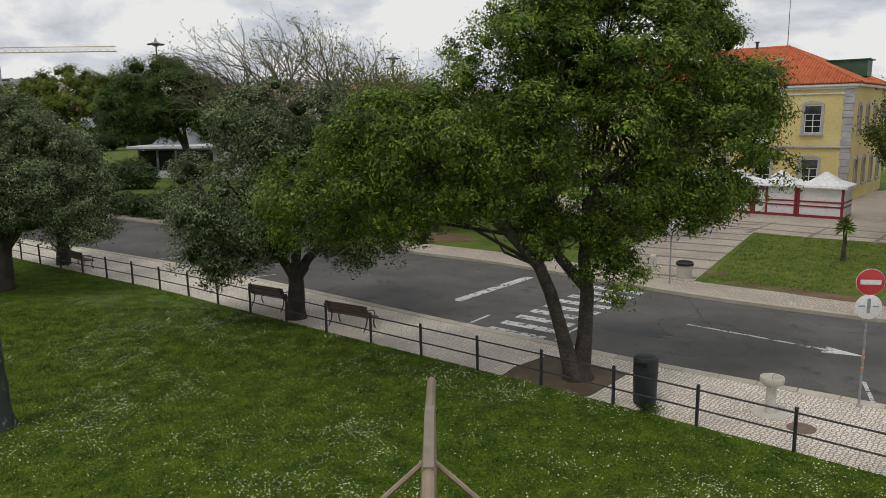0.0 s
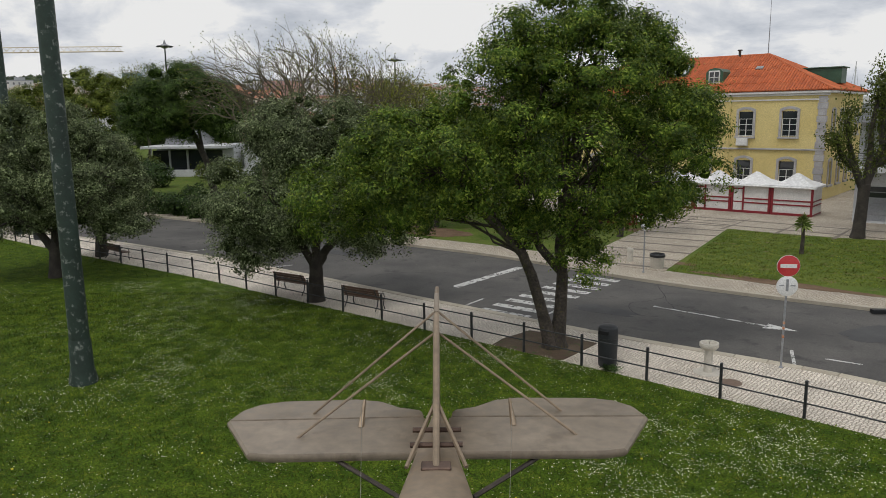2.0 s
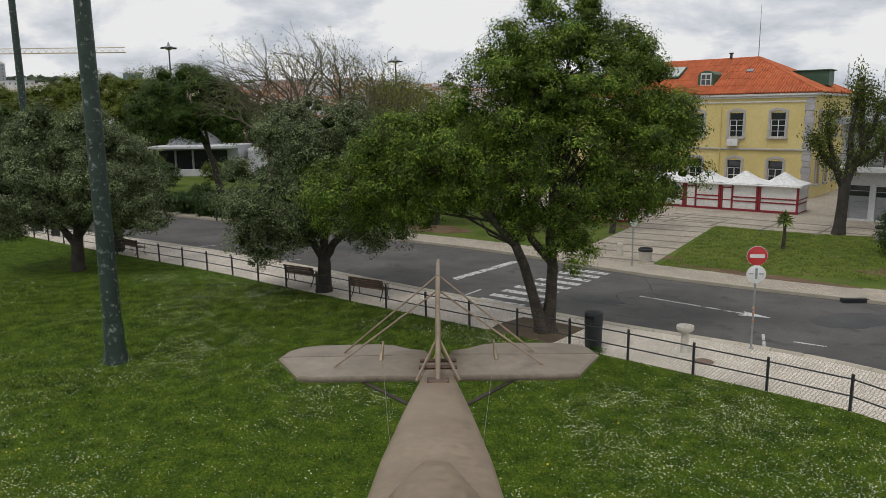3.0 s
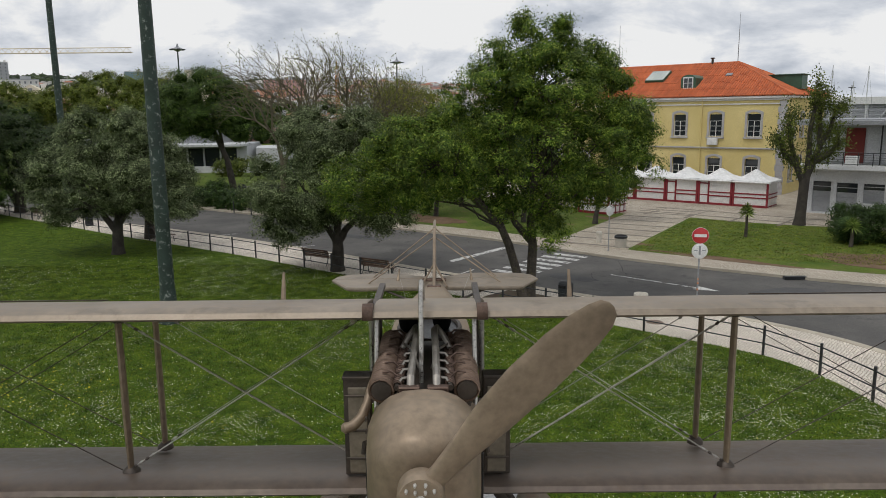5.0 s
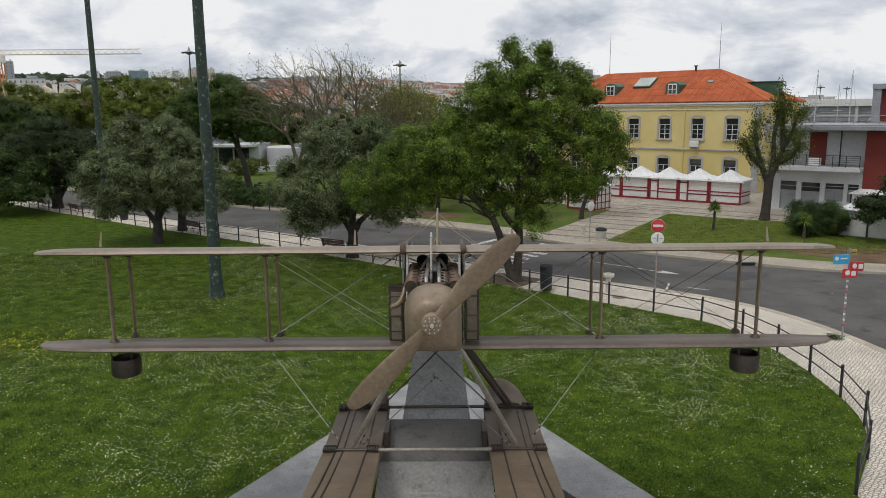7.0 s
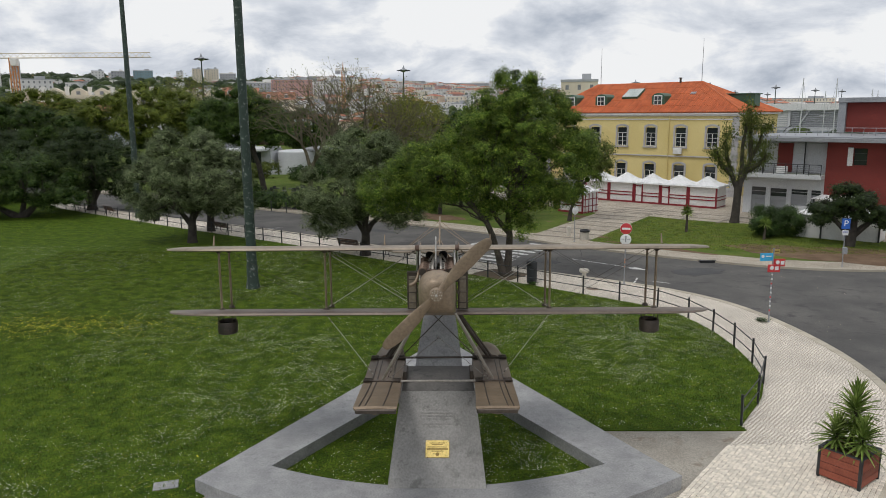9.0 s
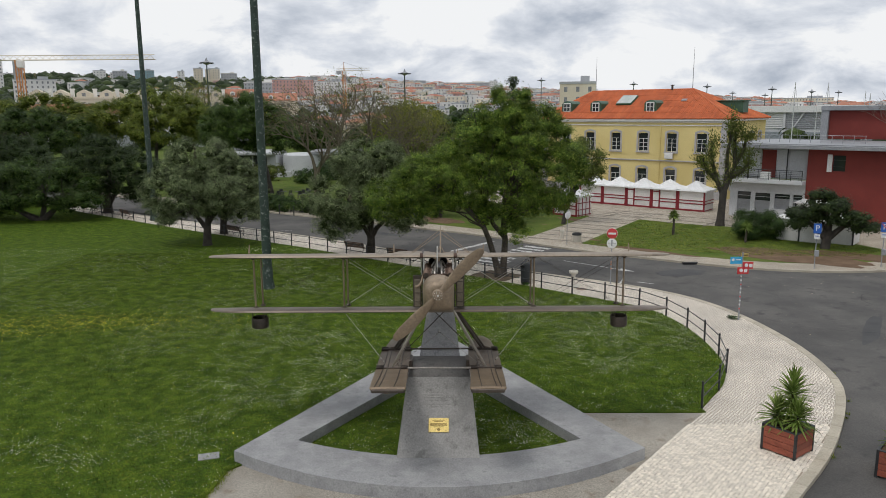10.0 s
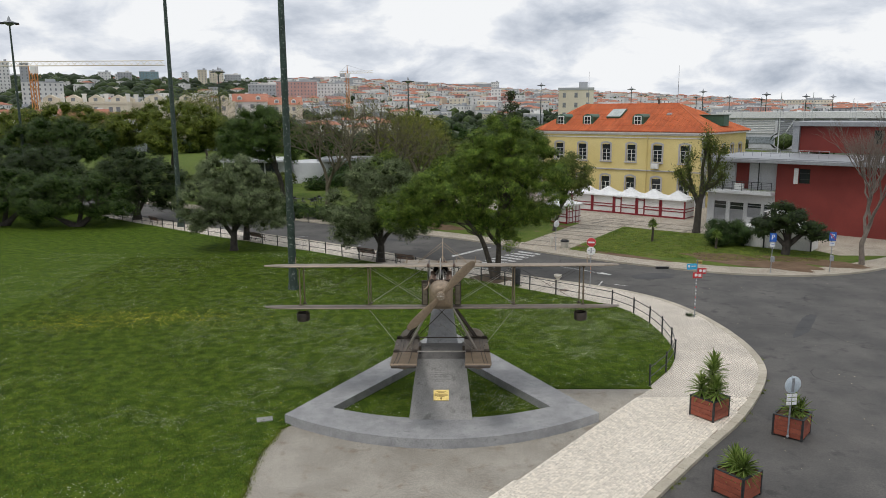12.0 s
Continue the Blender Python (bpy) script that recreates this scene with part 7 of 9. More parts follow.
# litter bin
BIN_GREY = surf("dark_slate_plastic", (0.016, 0.018, 0.021), (0.024, 0.027, 0.031), 3.0, 0.55, bump=0.1, fine=20, dist=0.004)
lb = thing("litter_bin", Matrix.Translation((4.65, 20.42, 0)) @ Matrix.Rotation(RZ, 4, "Z"), "tall black rounded plastic litter bin", "litter bin")
part("body", Geo().lathe([(0.24, 0.0), (0.26, 0.02), (0.27, 0.1), (0.285, 0.85), (0.285, 0.9)], 28), BIN_GREY, lb)
part("hood", Geo().lathe([(0.287, 0.9), (0.289, 0.92), (0.289, 1.1), (0.275, 1.17), (0.22, 1.215), (0.10, 1.235), (0.02, 1.237)], 28), BIN_GREY, lb)
part("slot", Geo().box((0, -0.27, 1.05), (0.30, 0.08, 0.11), None, 0.01), surf("bin_slot_dark", (0.004, 0.004, 0.004), (0.006, 0.006, 0.006), 2.0, 0.9, bump=0), lb)
part("band", Geo().lathe([(0.291, 0.80), (0.293, 0.80), (0.293, 0.86), (0.291, 0.86)], 24), IRON, lb)
copy_thing(lb, Matrix.Translation((-25.5, 44.6, 0)) @ Matrix.Rotation(RZ, 4, "Z"))

# drinking fountain
fo = thing("drinking_fountain", (7.36, 19.76, 0), "pale stone drinking fountain with a round basin", "fountain")
part("foot", Geo().lathe([(0.40, -0.02), (0.40, 0.012), (0.385, 0.02), (0.02, 0.022)], 24), STONE, fo)
part("column", Geo().lathe([(0.125, 0.0), (0.12, 0.02), (0.115, 0.3), (0.115, 0.66), (0.125, 0.70)], 20), STONE, fo)
part("basin", Geo().lathe([(0.125, 0.68), (0.20, 0.70), (0.255, 0.76), (0.265, 0.80), (0.265, 0.87), (0.255, 0.885), (0.205, 0.885), (0.19, 0.86), (0.16, 0.80), (0.02, 0.785)], 28), STONE, fo)
part("spout", Geo().tube([(0, 0, 0.78), (0, 0, 0.92), (0.03, 0, 0.94), (0.06, 0, 0.93)], 0.01, 6), STEEL, fo)


def disc(r, t, y, z, x=0.0, n=28, sx=1.0):
    """A round plate facing -y."""
    return Geo().lathe([(r - 0.008, -t / 2), (r, -t / 4), (r, t / 4), (r - 0.008, t / 2)], n, (0, 0, 0), Matrix.Translation((x, y, z)) @ Matrix.Diagonal((sx, 1, 1, 1)) @ Matrix.Rotation(radians(90), 4, "X"))


def sign_post(c, turn, h, label, r=0.03):
    s = thing("road_sign", Matrix.Translation((c[0], c[1], 0)) @ Matrix.Rotation(turn, 4, "Z"), label, "road sign")
    part("post", Geo().tube([(0, 0, -0.05), (0, 0, h)], r, 8).lathe([(r + 0.03, 0.0), (r + 0.02, 0.04), (r, 0.06)], 8), GREY_METAL, s)
    return s


ne = sign_post((9.57, 20.1), -0.15, 3.28, "round red no-entry sign above a white round sign")
dsc = part("red_disc", disc(0.30, 0.02, -0.05, 3.0), SIGN_RED, ne)
part("white_bar", Geo().box((0, -0.066, 3.0), (0.44, 0.012, 0.11), None, 0.004), SIGN_WHITE, dsc)
part("rim", disc(0.31, 0.014, -0.042, 3.0), SIGN_WHITE, dsc)
d2 = part("white_disc", disc(0.29, 0.02, -0.05, 2.42), SIGN_WHITE, ne)
part("centre_strip", Geo().box((0, -0.064, 2.45), (0.07, 0.012, 0.34)), GREY_METAL, d2)
for s in (-1, 1):
    part("text_bar", Geo().box((s * 0.15, -0.064, 2.44), (0.13, 0.01, 0.035)), GREY_METAL, d2)
for z in (0.9, 1.15, 1.3):
    part("sticker", Geo().tube([(0, 0, z), (0, 0, z + 0.08)], 0.034, 8), surf("faded_sticker", (0.5, 0.16, 0.05), (0.6, 0.4, 0.3), 9, 0.6) if z == 0.9 else bpy.data.materials["faded_sticker"], ne)

dp = sign_post((14.2, 12.7), 0.1, 3.3, "post with blue and red direction boards", 0.032)
bb = part("blue_board", Geo().box((-0.33, -0.04, 2.92), (0.58, 0.03, 0.34), None, 0.01), SIGN_CYAN, dp)
part("symbol", disc(0.07, 0.01, -0.06, 2.95, -0.5, 16), SIGN_WHITE, bb)
part("text_bar", Geo().box((-0.24, -0.06, 2.95), (0.24, 0.01, 0.05)), SIGN_WHITE, bb)
yb = part("yellow_board", Geo().box((0.12, 0.06, 3.14), (0.36, 0.03, 0.2), None, 0.01), BRASS, dp)
part("text_bar", Geo().box((0.12, 0.04, 3.14), (0.28, 0.01, 0.05)), BRASS_DARK, yb)
for x, z, w, h in ((0.26, 2.66, 0.52, 0.34), (0.02, 2.42, 0.56, 0.34)):
    rb = part("red_board", Geo().box((x, -0.05 - 0.02 * (z < 2.5), z), (w, 0.03, h), None, 0.01), SIGN_RED, dp)
    part("symbol", disc(0.09, 0.01, -0.09, z + 0.02, x - 0.1, 16), SIGN_WHITE, rb)
    part("text_bar", Geo().box((x + 0.12, -0.09, z), (0.16, 0.01, 0.16)), SIGN_WHITE, rb)
for k in range(9):
    part("white_band", Geo().tube([(0, 0, 0.5 + 0.2 * k), (0, 0, 0.57 + 0.2 * k)], 0.036, 8), SIGN_WHITE if k % 3 else SIGN_RED, dp)
rng = np.random.default_rng(5)
tuft = solid("grass_tuft", leaf_mesh("grass_tuft", np.c_[rng.normal(0, 0.14, 160), rng.normal(0, 0.14, 160), rng.uniform(0.03, 0.14, 160)], np.tile((0, 0, 1.0), (160, 1)), 0.16, LEAF_HEDGE, rng, 0.12, 1.0), None, "tuft of weeds at the foot of a post", "weeds", m=Matrix.Translation((13.99, 12.82, 0)))
for p in ((4.66, 19.96), (3.4, 23.3)):
    solid("grass_tuft", tuft.data, None, "tuft of weeds at the foot of a post", "weeds", m=Matrix.Translation((p[0], p[1], 0)))

for c, bar in (((23.3, 24.2), False), ((27.7, 24.55), True)):
    ps = sign_post(c, -0.25, 2.9, "blue parking sign on a grey post")
    pl = part("blue_plate", Geo().box((0, -0.05, 2.58), (0.46, 0.02, 0.62), None, 0.02), SIGN_BLUE, ps)
    fc = bpy.data.curves.new("letter", "FONT")
    fc.body, fc.size, fc.extrude, fc.align_x = "P", 0.5, 0.004, "CENTER"
    tmp = bpy.data.objects.new("letter", fc)
    lm = bpy.data.meshes.new_from_object(tmp)
    lm.materials.append(SIGN_WHITE)
    lt = part("letter", lm, None, pl)
    lt.matrix_local = Matrix.Translation((0, -0.066, 2.44)) @ Matrix.Rotation(radians(90), 4, "X")
    if bar:
        part("red_bar", Geo().box((0, 0, 0), (0.6, 0.012, 0.05), Matrix.Translation((0, -0.074, 2.58)) @ Matrix.Rotation(radians(50), 4, "Y")), SIGN_RED, pl)
    sp_ = part("small_plate", Geo().box((0, -0.05, 2.05), (0.34, 0.02, 0.30), None, 0.01), SIGN_WHITE, ps)
    part("text_bar", Geo().box((0, -0.064, 2.1), (0.24, 0.01, 0.05)), SIGN_BLUE, sp_)
    part("meter", Geo().box((0.05, -0.1, 1.0), (0.26, 0.2, 0.4), None, 0.03), GREY_METAL, ps)

ov = sign_post((9.0, 33.2), 0.6, 2.6, "round pale sign seen edge-on on a slim post")
part("disc", disc(0.30, 0.02, -0.05, 2.25), SIGN_WHITE, ov)
rp = sign_post((12.55, -3.1), 0.2, 2.3, "round pale sign with small plates beneath")
od = part("round_plate", disc(0.32, 0.02, -0.05, 1.98), surf("pale_blue_grey_film", (0.45, 0.52, 0.58), (0.55, 0.6, 0.64), 4, 0.5, bump=0.02), rp)
part("back_bracket", Geo().box((0, -0.066, 1.98), (0.10, 0.014, 0.5)), GREY_METAL, od)
for k in range(3):
    for s in (-1, 1):
        part("small_plate", Geo().box((s * 0.11, -0.05, 1.58 - 0.15 * k), (0.19, 0.02, 0.12), None, 0.01), SIGN_WHITE, rp)

# stone bollard and basket by the path
solid("stone_bollard", Geo().lathe([(0.15, -0.02), (0.15, 0.5), (0.17, 0.52), (0.17, 0.6), (0.13, 0.68), (0.02, 0.71)], 16), STONE, "short round stone bollard", "bollard", m=Matrix.Translation((9.0, 35.8, 0)))
for p, lab in (((9.9, 34.15), 0), ((25.37, 40.55), 1)):
    bk = thing("stone_litter_bin", (p[0], p[1], 0), "squat stone-clad litter bin with dark rim", "litter bin", "stone litter bins")
    part("body", Geo().lathe([(0.30, -0.02), (0.32, 0.05), (0.34, 0.55)], 10), STONE, bk)
    part("rim", Geo().lathe([(0.34, 0.55), (0.37, 0.56), (0.37, 0.66), (0.33, 0.70), (0.30, 0.60), (0.02, 0.58)], 16), BLACK, bk)
solid("inspection_cover", Geo().box((0, 0, 0.03), (0.6, 0.42, 0.04), None, 0.01), CONCRETE, "pale inspection cover flush in the lawn", "cover", m=Matrix.Translation((-6.75, -1.75, 0.0)) @ Matrix.Rotation(0.3, 4, "Z"))
solid("manhole_cover", Geo().lathe([(0.3, -0.02), (0.3, 0.006), (0.26, 0.008), (0.02, 0.008)], 24), surf("rusty_iron_cover", (0.16, 0.11, 0.08), (0.22, 0.15, 0.11), 6, 0.7, 0.3), "round rusty cover in the pavement", "cover", m=Matrix.Translation((7.69, 18.93, 0)))


# planters with yuccas
def planter(c, turn, size, rosettes, sd, label):
    rng = np.random.default_rng(sd)
    pl = thing("planter", Matrix.Translation((c[0], c[1], c[2])) @ Matrix.Rotation(turn, 4, "Z"), label, "planter", "red wooden planters")
    h = size * 0.72
    for a in range(4):
        m = Matrix.Rotation(a * math.pi / 2, 4, "Z")
        for k in range(4):
            part("board", Geo().box((0, -size / 2 + 0.02, 0.07 + h / 4 * (k + 0.42)), (size - 0.1, 0.035, h / 4 - 0.012), m, 0.006), TERRACOTTA_BOX, pl)
        part("corner_post", Geo().box((-size / 2 + 0.03, -size / 2 + 0.03, h / 2 + 0.03), (0.075, 0.075, h + 0.08), m, 0.008), IRON, pl)
        part("top_edge", Geo().box((0, -size / 2 + 0.03, h + 0.05), (size, 0.09, 0.03), m, 0.006), IRON, pl)
    part("soil", Geo().box((0, 0, h - 0.05), (size - 0.12, size - 0.12, 0.06)), EARTH, pl)
    g = Geo()
    for x, y, z0, z1, r, nl in rosettes:
        g.tube([(x, y, h - 0.05), (x * 1.05, y * 1.05, z0), (x * 1.1, y * 1.1, z1)], [0.06, 0.05, 0.04], 7)
    part("stem", g, BARK, pl)
    for x, y, z0, z1, r, nl in rosettes:
        lg = Geo()
        for k in range(nl):
            t = k / nl
            w = k * 2.399963
            e = radians(80 - 105 * (1 - t) + rng.uniform(-8, 8))
            l = r * rng.uniform(0.8, 1.1)
            o = Vector((x * 1.1, y * 1.1, z0 + (z1 - z0) * (0.25 + 0.75 * t)))
            d = Vector((math.cos(w) * math.cos(e), math.sin(w) * math.cos(e), math.sin(e)))
            sd_ = d.cross(Vector((0, 0, 1))).normalized()
            nn = sd_.cross(d).normalized()
            pts = []
            for u, wd, dr in ((0.0, 0.028, 0), (0.35, 0.036, 0.0), (0.75, 0.022, -0.05), (1.0, 0.003, -0.13)):
                c0 = o + d * (l * u) + Vector((0, 0, dr * l))
                pts += [c0 - sd_ * wd + nn * 0.012, c0, c0 + sd_ * wd + nn * 0.012]
            lg.add(pts, [(3 * i + j, 3 * i + j + 1, 3 * i + j + 4, 3 * i + j + 3) for i in range(3) for j in range(2)])
        part("foliage", lg.mesh("foliage", LEAF_YUCCA, 40, False), None, pl)
    return pl


planter((10.35, -1.25, 0.0), radians(-52), 1.05, [(0, 0.1, 0.95, 2.15, 0.62, 170), (-0.25, -0.15, 0.8, 1.25, 0.6, 90), (0.28, -0.1, 0.8, 1.35, 0.6, 90)], 1, "red boarded planter with a tall yucca")
planter((9.3, -6.9, -0.12), radians(-52), 1.05, [(-0.1, 0.05, 0.75, 1.05, 0.62, 110), (0.2, -0.05, 0.75, 1.0, 0.6, 90)], 2, "red boarded planter with low spiky yuccas")
planter((12.9, -2.6, -0.12), radians(-40), 1.05, [(0.0, 0.0, 0.75, 1.15, 0.62, 60), (0.22, 0.1, 0.75, 1.0, 0.55, 40)], 3, "red boarded planter beside the signpost")
for c, h in (((18.2, 37.3), 2.1), ((22.6, 33.6), 1.6)):
    pm = thing("yucca_palm", (c[0], c[1], 0), "small yucca palm with a slim trunk on the grass", "palm", "small palms on the grass")
    part("trunk", Geo().tube([(0, 0, -0.05), (0.03, 0, h * 0.4), (0, 0, h * 0.72)], [0.12, 0.09, 0.085], 8), BARK, pm)
    rng = np.random.default_rng(int(c[0] * 7))
    lg = Geo()
    for k in range(80):
        w, e, l = k * 2.4, radians(85 - 115 * (1 - k / 80)), 0.55 * rng.uniform(0.8, 1.1)
        o = Vector((0, 0, h * (0.7 + 0.12 * k / 80)))
        d = Vector((math.cos(w) * math.cos(e), math.sin(w) * math.cos(e), math.sin(e)))
        s_ = d.cross(Vector((0, 0, 1))).normalized()
        lg.add([o - s_ * 0.03, o + s_ * 0.03, o + d * l * 0.6 + s_ * 0.03, o + d * l + Vector((0, 0, -0.1)), o + d * l * 0.6 - s_ * 0.03], [(0, 1, 2, 3, 4)])
    part("foliage", lg.mesh("foliage", LEAF_YUCCA, 0, False), None, pm)

# tall lamp masts with ring heads
def lamp_mast(x, y, h, r, label="tall flaking green lamp mast with a ring head", z=0.0, lod=0):
    lm = thing("lamp_mast", (x, y, z), label, "street lamp", "tall lamp masts")
    n = 14 if lod == 0 else 6
    part("pole", Geo().tube([(0, 0, -0.1), (0, 0, h * 0.3), (0, 0, h * 0.7), (0, 0, h)], [r, r * 0.88, r * 0.7, r * 0.5], n), POLE_GREEN, lm)
    if lod == 0:
        part("base_collar", Geo().lathe([(r * 1.45, -0.05), (r * 1.4, 0.12), (r * 1.12, 0.5), (r * 1.08, 1.2), (r, 1.3)], n), POLE_GREEN, lm)
    hd = part("head", Geo().lathe([(r, h - 0.5), (0.9, h - 0.15), (1.0, h), (0.95, h + 0.1), (0.3, h + 0.35), (0.12, h + 0.9), (0.03, h + 1.1)], 16), GREY_METAL, lm)
    for k in range(6):
        a = math.pi * k / 3
        part("lantern", Geo().box((1.25 * math.cos(a), 1.25 * math.sin(a), h - 0.12), (0.6, 0.45, 0.22), Matrix.Identity(4), 0.05), BLACK, hd)
    return lm


lamp_mast(-10.23, 19.3, 27.0, 0.27)
lamp_mast(-28.0, 46.9, 26.0, 0.27)
lamp_mast(-73.1, 96.8, 26.4, 0.25)
for x, y, h in ((-53.1, 141.5, 20.7), (-11.5, 161.4, 19.1), (34.2, 270, 21.5), (68.4, 264, 19.6), (93.7, 257, 18.3), (114.4, 249.4, 17.0), (93.4, 350.6, 19.2), (143.2, 280.5, 16.7), (169.8, 312, 17.0), (133.3, 338.6, 17.6), (127.9, 372, 18.3), (150.4, 342.8, 16.5)):
    lamp_mast(x, y, h, 0.25, "distant lamp mast with a ring head", 0.0, 1)

# iron posts at the kerb before the garden gate
for x, y in ((-17.0, 50.95), (-15.3, 49.75)):
    solid("bollard", Geo().tube([(0, 0, -0.05), (0, 0, 0.85)], 0.05, 8).lathe([(0.065, 0.82), (0.075, 0.88), (0.05, 0.95), (0.01, 0.97)], 10), IRON, "slim dark iron post at the kerb", "bollard", "iron posts by the gate", Matrix.Translation((x, y, 0)))

# cafe tables in the park
for k, (x, y) in enumerate(((-19.8, 65.1), (-18.0, 64.6), (-16.9, 66.2), (-15.7, 64.9))):
    tb = thing("cafe_table", (x, y, 0), "small dark cafe table on the grass", "table", "cafe tables")
    part("tabletop", Geo().lathe([(0.36, 0.72), (0.38, 0.73), (0.38, 0.75), (0.36, 0.76)], 16), IRON, tb)
    part("stem", Geo().tube([(0, 0, 0.02), (0, 0, 0.73)], 0.03, 6), IRON, tb)
    part("foot", Geo().lathe([(0.24, 0.0), (0.22, 0.03), (0.04, 0.05)], 12), IRON, tb)
    for j in range(3):
        a = 2.1 * j + k
        ch = thing("cafe_chair", Matrix.Translation((x + 0.75 * math.cos(a), y + 0.75 * math.sin(a), 0)) @ Matrix.Rotation(a + math.pi / 2, 4, "Z"), "dark cafe chair beside a table", "chair", "cafe chairs")
        part("seat", Geo().box((0, 0, 0.45), (0.42, 0.42, 0.04), None, 0.01), IRON, ch)
        part("backrest", Geo().box((0, -0.2, 0.72), (0.42, 0.03, 0.4), None, 0.01), IRON, ch)
        for sx_ in (-1, 1):
            for sy_ in (-1, 1):
                part("leg", Geo().tube([(sx_ * 0.19, sy_ * 0.19, 0), (sx_ * 0.19, sy_ * 0.19, 0.45)], 0.015, 5), IRON, ch)
gt = thing("garden_gate", site(-15.5, 51.9), "dark iron garden gate in the hedge", "gate")
for k in range(12):
    part("bar", Geo().tube([(-1.0 + 0.18 * k, 0, 0), (-1.0 + 0.18 * k, 0, 1.15)], 0.02, 5), IRON, gt)
for z in (0.15, 1.05):
    part("rail", Geo().box((0, 0, z), (2.1, 0.04, 0.05)), IRON, gt)

# ---- the town on the far hill ----
def hill_z(x, y):
    """Height of the far rise."""
    r = math.hypot(x, y)
    a = math.degrees(math.atan2(x, y))
    t = min(1.0, max(0.0, (r - 300) / 950))
    crest = max(9.0, min(56.0, 45 - 1.25 * a))
    return crest * (t * t * (3 - 2 * t)) * (0.95 + 0.05 * math.sin(x / 70.0 + y / 110.0)) - 0.3


g = Geo()
AZ, RR = np.linspace(-62, 62, 63), np.linspace(165, 1600, 40)
for r in RR:
    for a in AZ:
        x, y = r * math.sin(radians(a)), r * math.cos(radians(a))
        g.v.append((x, y, hill_z(x, y) + 0.2 if r > 170 else -0.5))
na = len(AZ)
g.f = [(i * na + k, i * na + k + 1, (i + 1) * na + k + 1, (i + 1) * na + k) for i in range(len(RR) - 1) for k in range(na - 1)]
solid("hillside", g, surf("distant_hillside", (0.055, 0.075, 0.04), (0.11, 0.115, 0.075), 0.02, 0.95, bump=0.0, fine=0.2), "distant green hillside under the town", "hill", kind="structure", smooth=60)

# far walls and roofs toned paler, distance haze put into the colour
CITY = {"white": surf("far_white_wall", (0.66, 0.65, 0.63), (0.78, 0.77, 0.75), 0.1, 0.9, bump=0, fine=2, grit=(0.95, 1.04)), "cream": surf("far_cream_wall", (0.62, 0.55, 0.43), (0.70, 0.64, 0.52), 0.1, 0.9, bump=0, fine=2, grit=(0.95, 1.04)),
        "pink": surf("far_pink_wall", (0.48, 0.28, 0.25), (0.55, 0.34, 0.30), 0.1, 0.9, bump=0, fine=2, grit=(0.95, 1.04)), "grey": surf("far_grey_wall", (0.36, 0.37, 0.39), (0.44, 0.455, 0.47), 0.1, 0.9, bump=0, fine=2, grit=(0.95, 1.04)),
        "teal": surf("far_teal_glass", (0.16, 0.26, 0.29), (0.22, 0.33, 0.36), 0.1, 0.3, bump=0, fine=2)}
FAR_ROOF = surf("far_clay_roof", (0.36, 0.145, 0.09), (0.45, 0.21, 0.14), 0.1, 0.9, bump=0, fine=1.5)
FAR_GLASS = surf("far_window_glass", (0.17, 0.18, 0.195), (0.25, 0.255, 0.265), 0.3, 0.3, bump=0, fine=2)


def town_house(x, y, w, d, h, turn, wall, hip, label, group, wz=None):
    z = hill_z(x, y) if math.hypot(x, y) > 170 else 0.0
    ob = thing("town_house" if h < 22 else "tower_block", Matrix.Translation((x, y, z)) @ Matrix.Rotation(turn, 4, "Z"), label, "building", group)
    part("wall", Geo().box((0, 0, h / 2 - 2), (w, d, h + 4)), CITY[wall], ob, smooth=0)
    if hip:
        k = min(w, d) * 0.46
        if w >= d:
            v = [(-w / 2 - 0.4, -d / 2 - 0.4, h), (w / 2 + 0.4, -d / 2 - 0.4, h), (w / 2 + 0.4, d / 2 + 0.4, h), (-w / 2 - 0.4, d / 2 + 0.4, h), (-w / 2 + k, 0, h + d * 0.17), (w / 2 - k, 0, h + d * 0.17)]
            part("roof", Geo().add(v, [(0, 1, 5, 4), (1, 2, 5), (2, 3, 4, 5), (3, 0, 4), (3, 2, 1, 0)]), FAR_ROOF, ob, smooth=0)
        else:
            v = [(-w / 2 - 0.4, -d / 2 - 0.4, h), (w / 2 + 0.4, -d / 2 - 0.4, h), (w / 2 + 0.4, d / 2 + 0.4, h), (-w / 2 - 0.4, d / 2 + 0.4, h), (0, -d / 2 + k, h + w * 0.17), (0, d / 2 - k, h + w * 0.17)]
            part("roof", Geo().add(v, [(0, 1, 4), (1, 2, 5, 4), (2, 3, 5), (3, 0, 4, 5), (3, 2, 1, 0)]), FAR_ROOF, ob, smooth=0)
    else:
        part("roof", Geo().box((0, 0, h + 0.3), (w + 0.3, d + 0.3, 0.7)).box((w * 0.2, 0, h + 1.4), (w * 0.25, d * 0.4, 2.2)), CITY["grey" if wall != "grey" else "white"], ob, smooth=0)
    g = Geo()
    st = max(1, int(h / 3.1))
    for f in range(st):
        zz = h - 1.7 - 3.1 * f
        nx, ny = max(2, int(w / 3.0)), max(2, int(d / 3.0))
        for i in range(nx):
            g.box(((i + 0.5) * w / nx - w / 2, -d / 2 - 0.02, zz), (1.0, 0.12, 1.5))
        for i in range(ny):
            g.box((-w / 2 - 0.02, (i + 0.5) * d / ny - d / 2, zz), (0.12, 1.0, 1.5))
            g.box((w / 2 + 0.02, (i + 0.5) * d / ny - d / 2, zz), (0.12, 1.0, 1.5))
    tagged(part("glazing", g, FAR_GLASS, ob, smooth=0), kind="stuff")


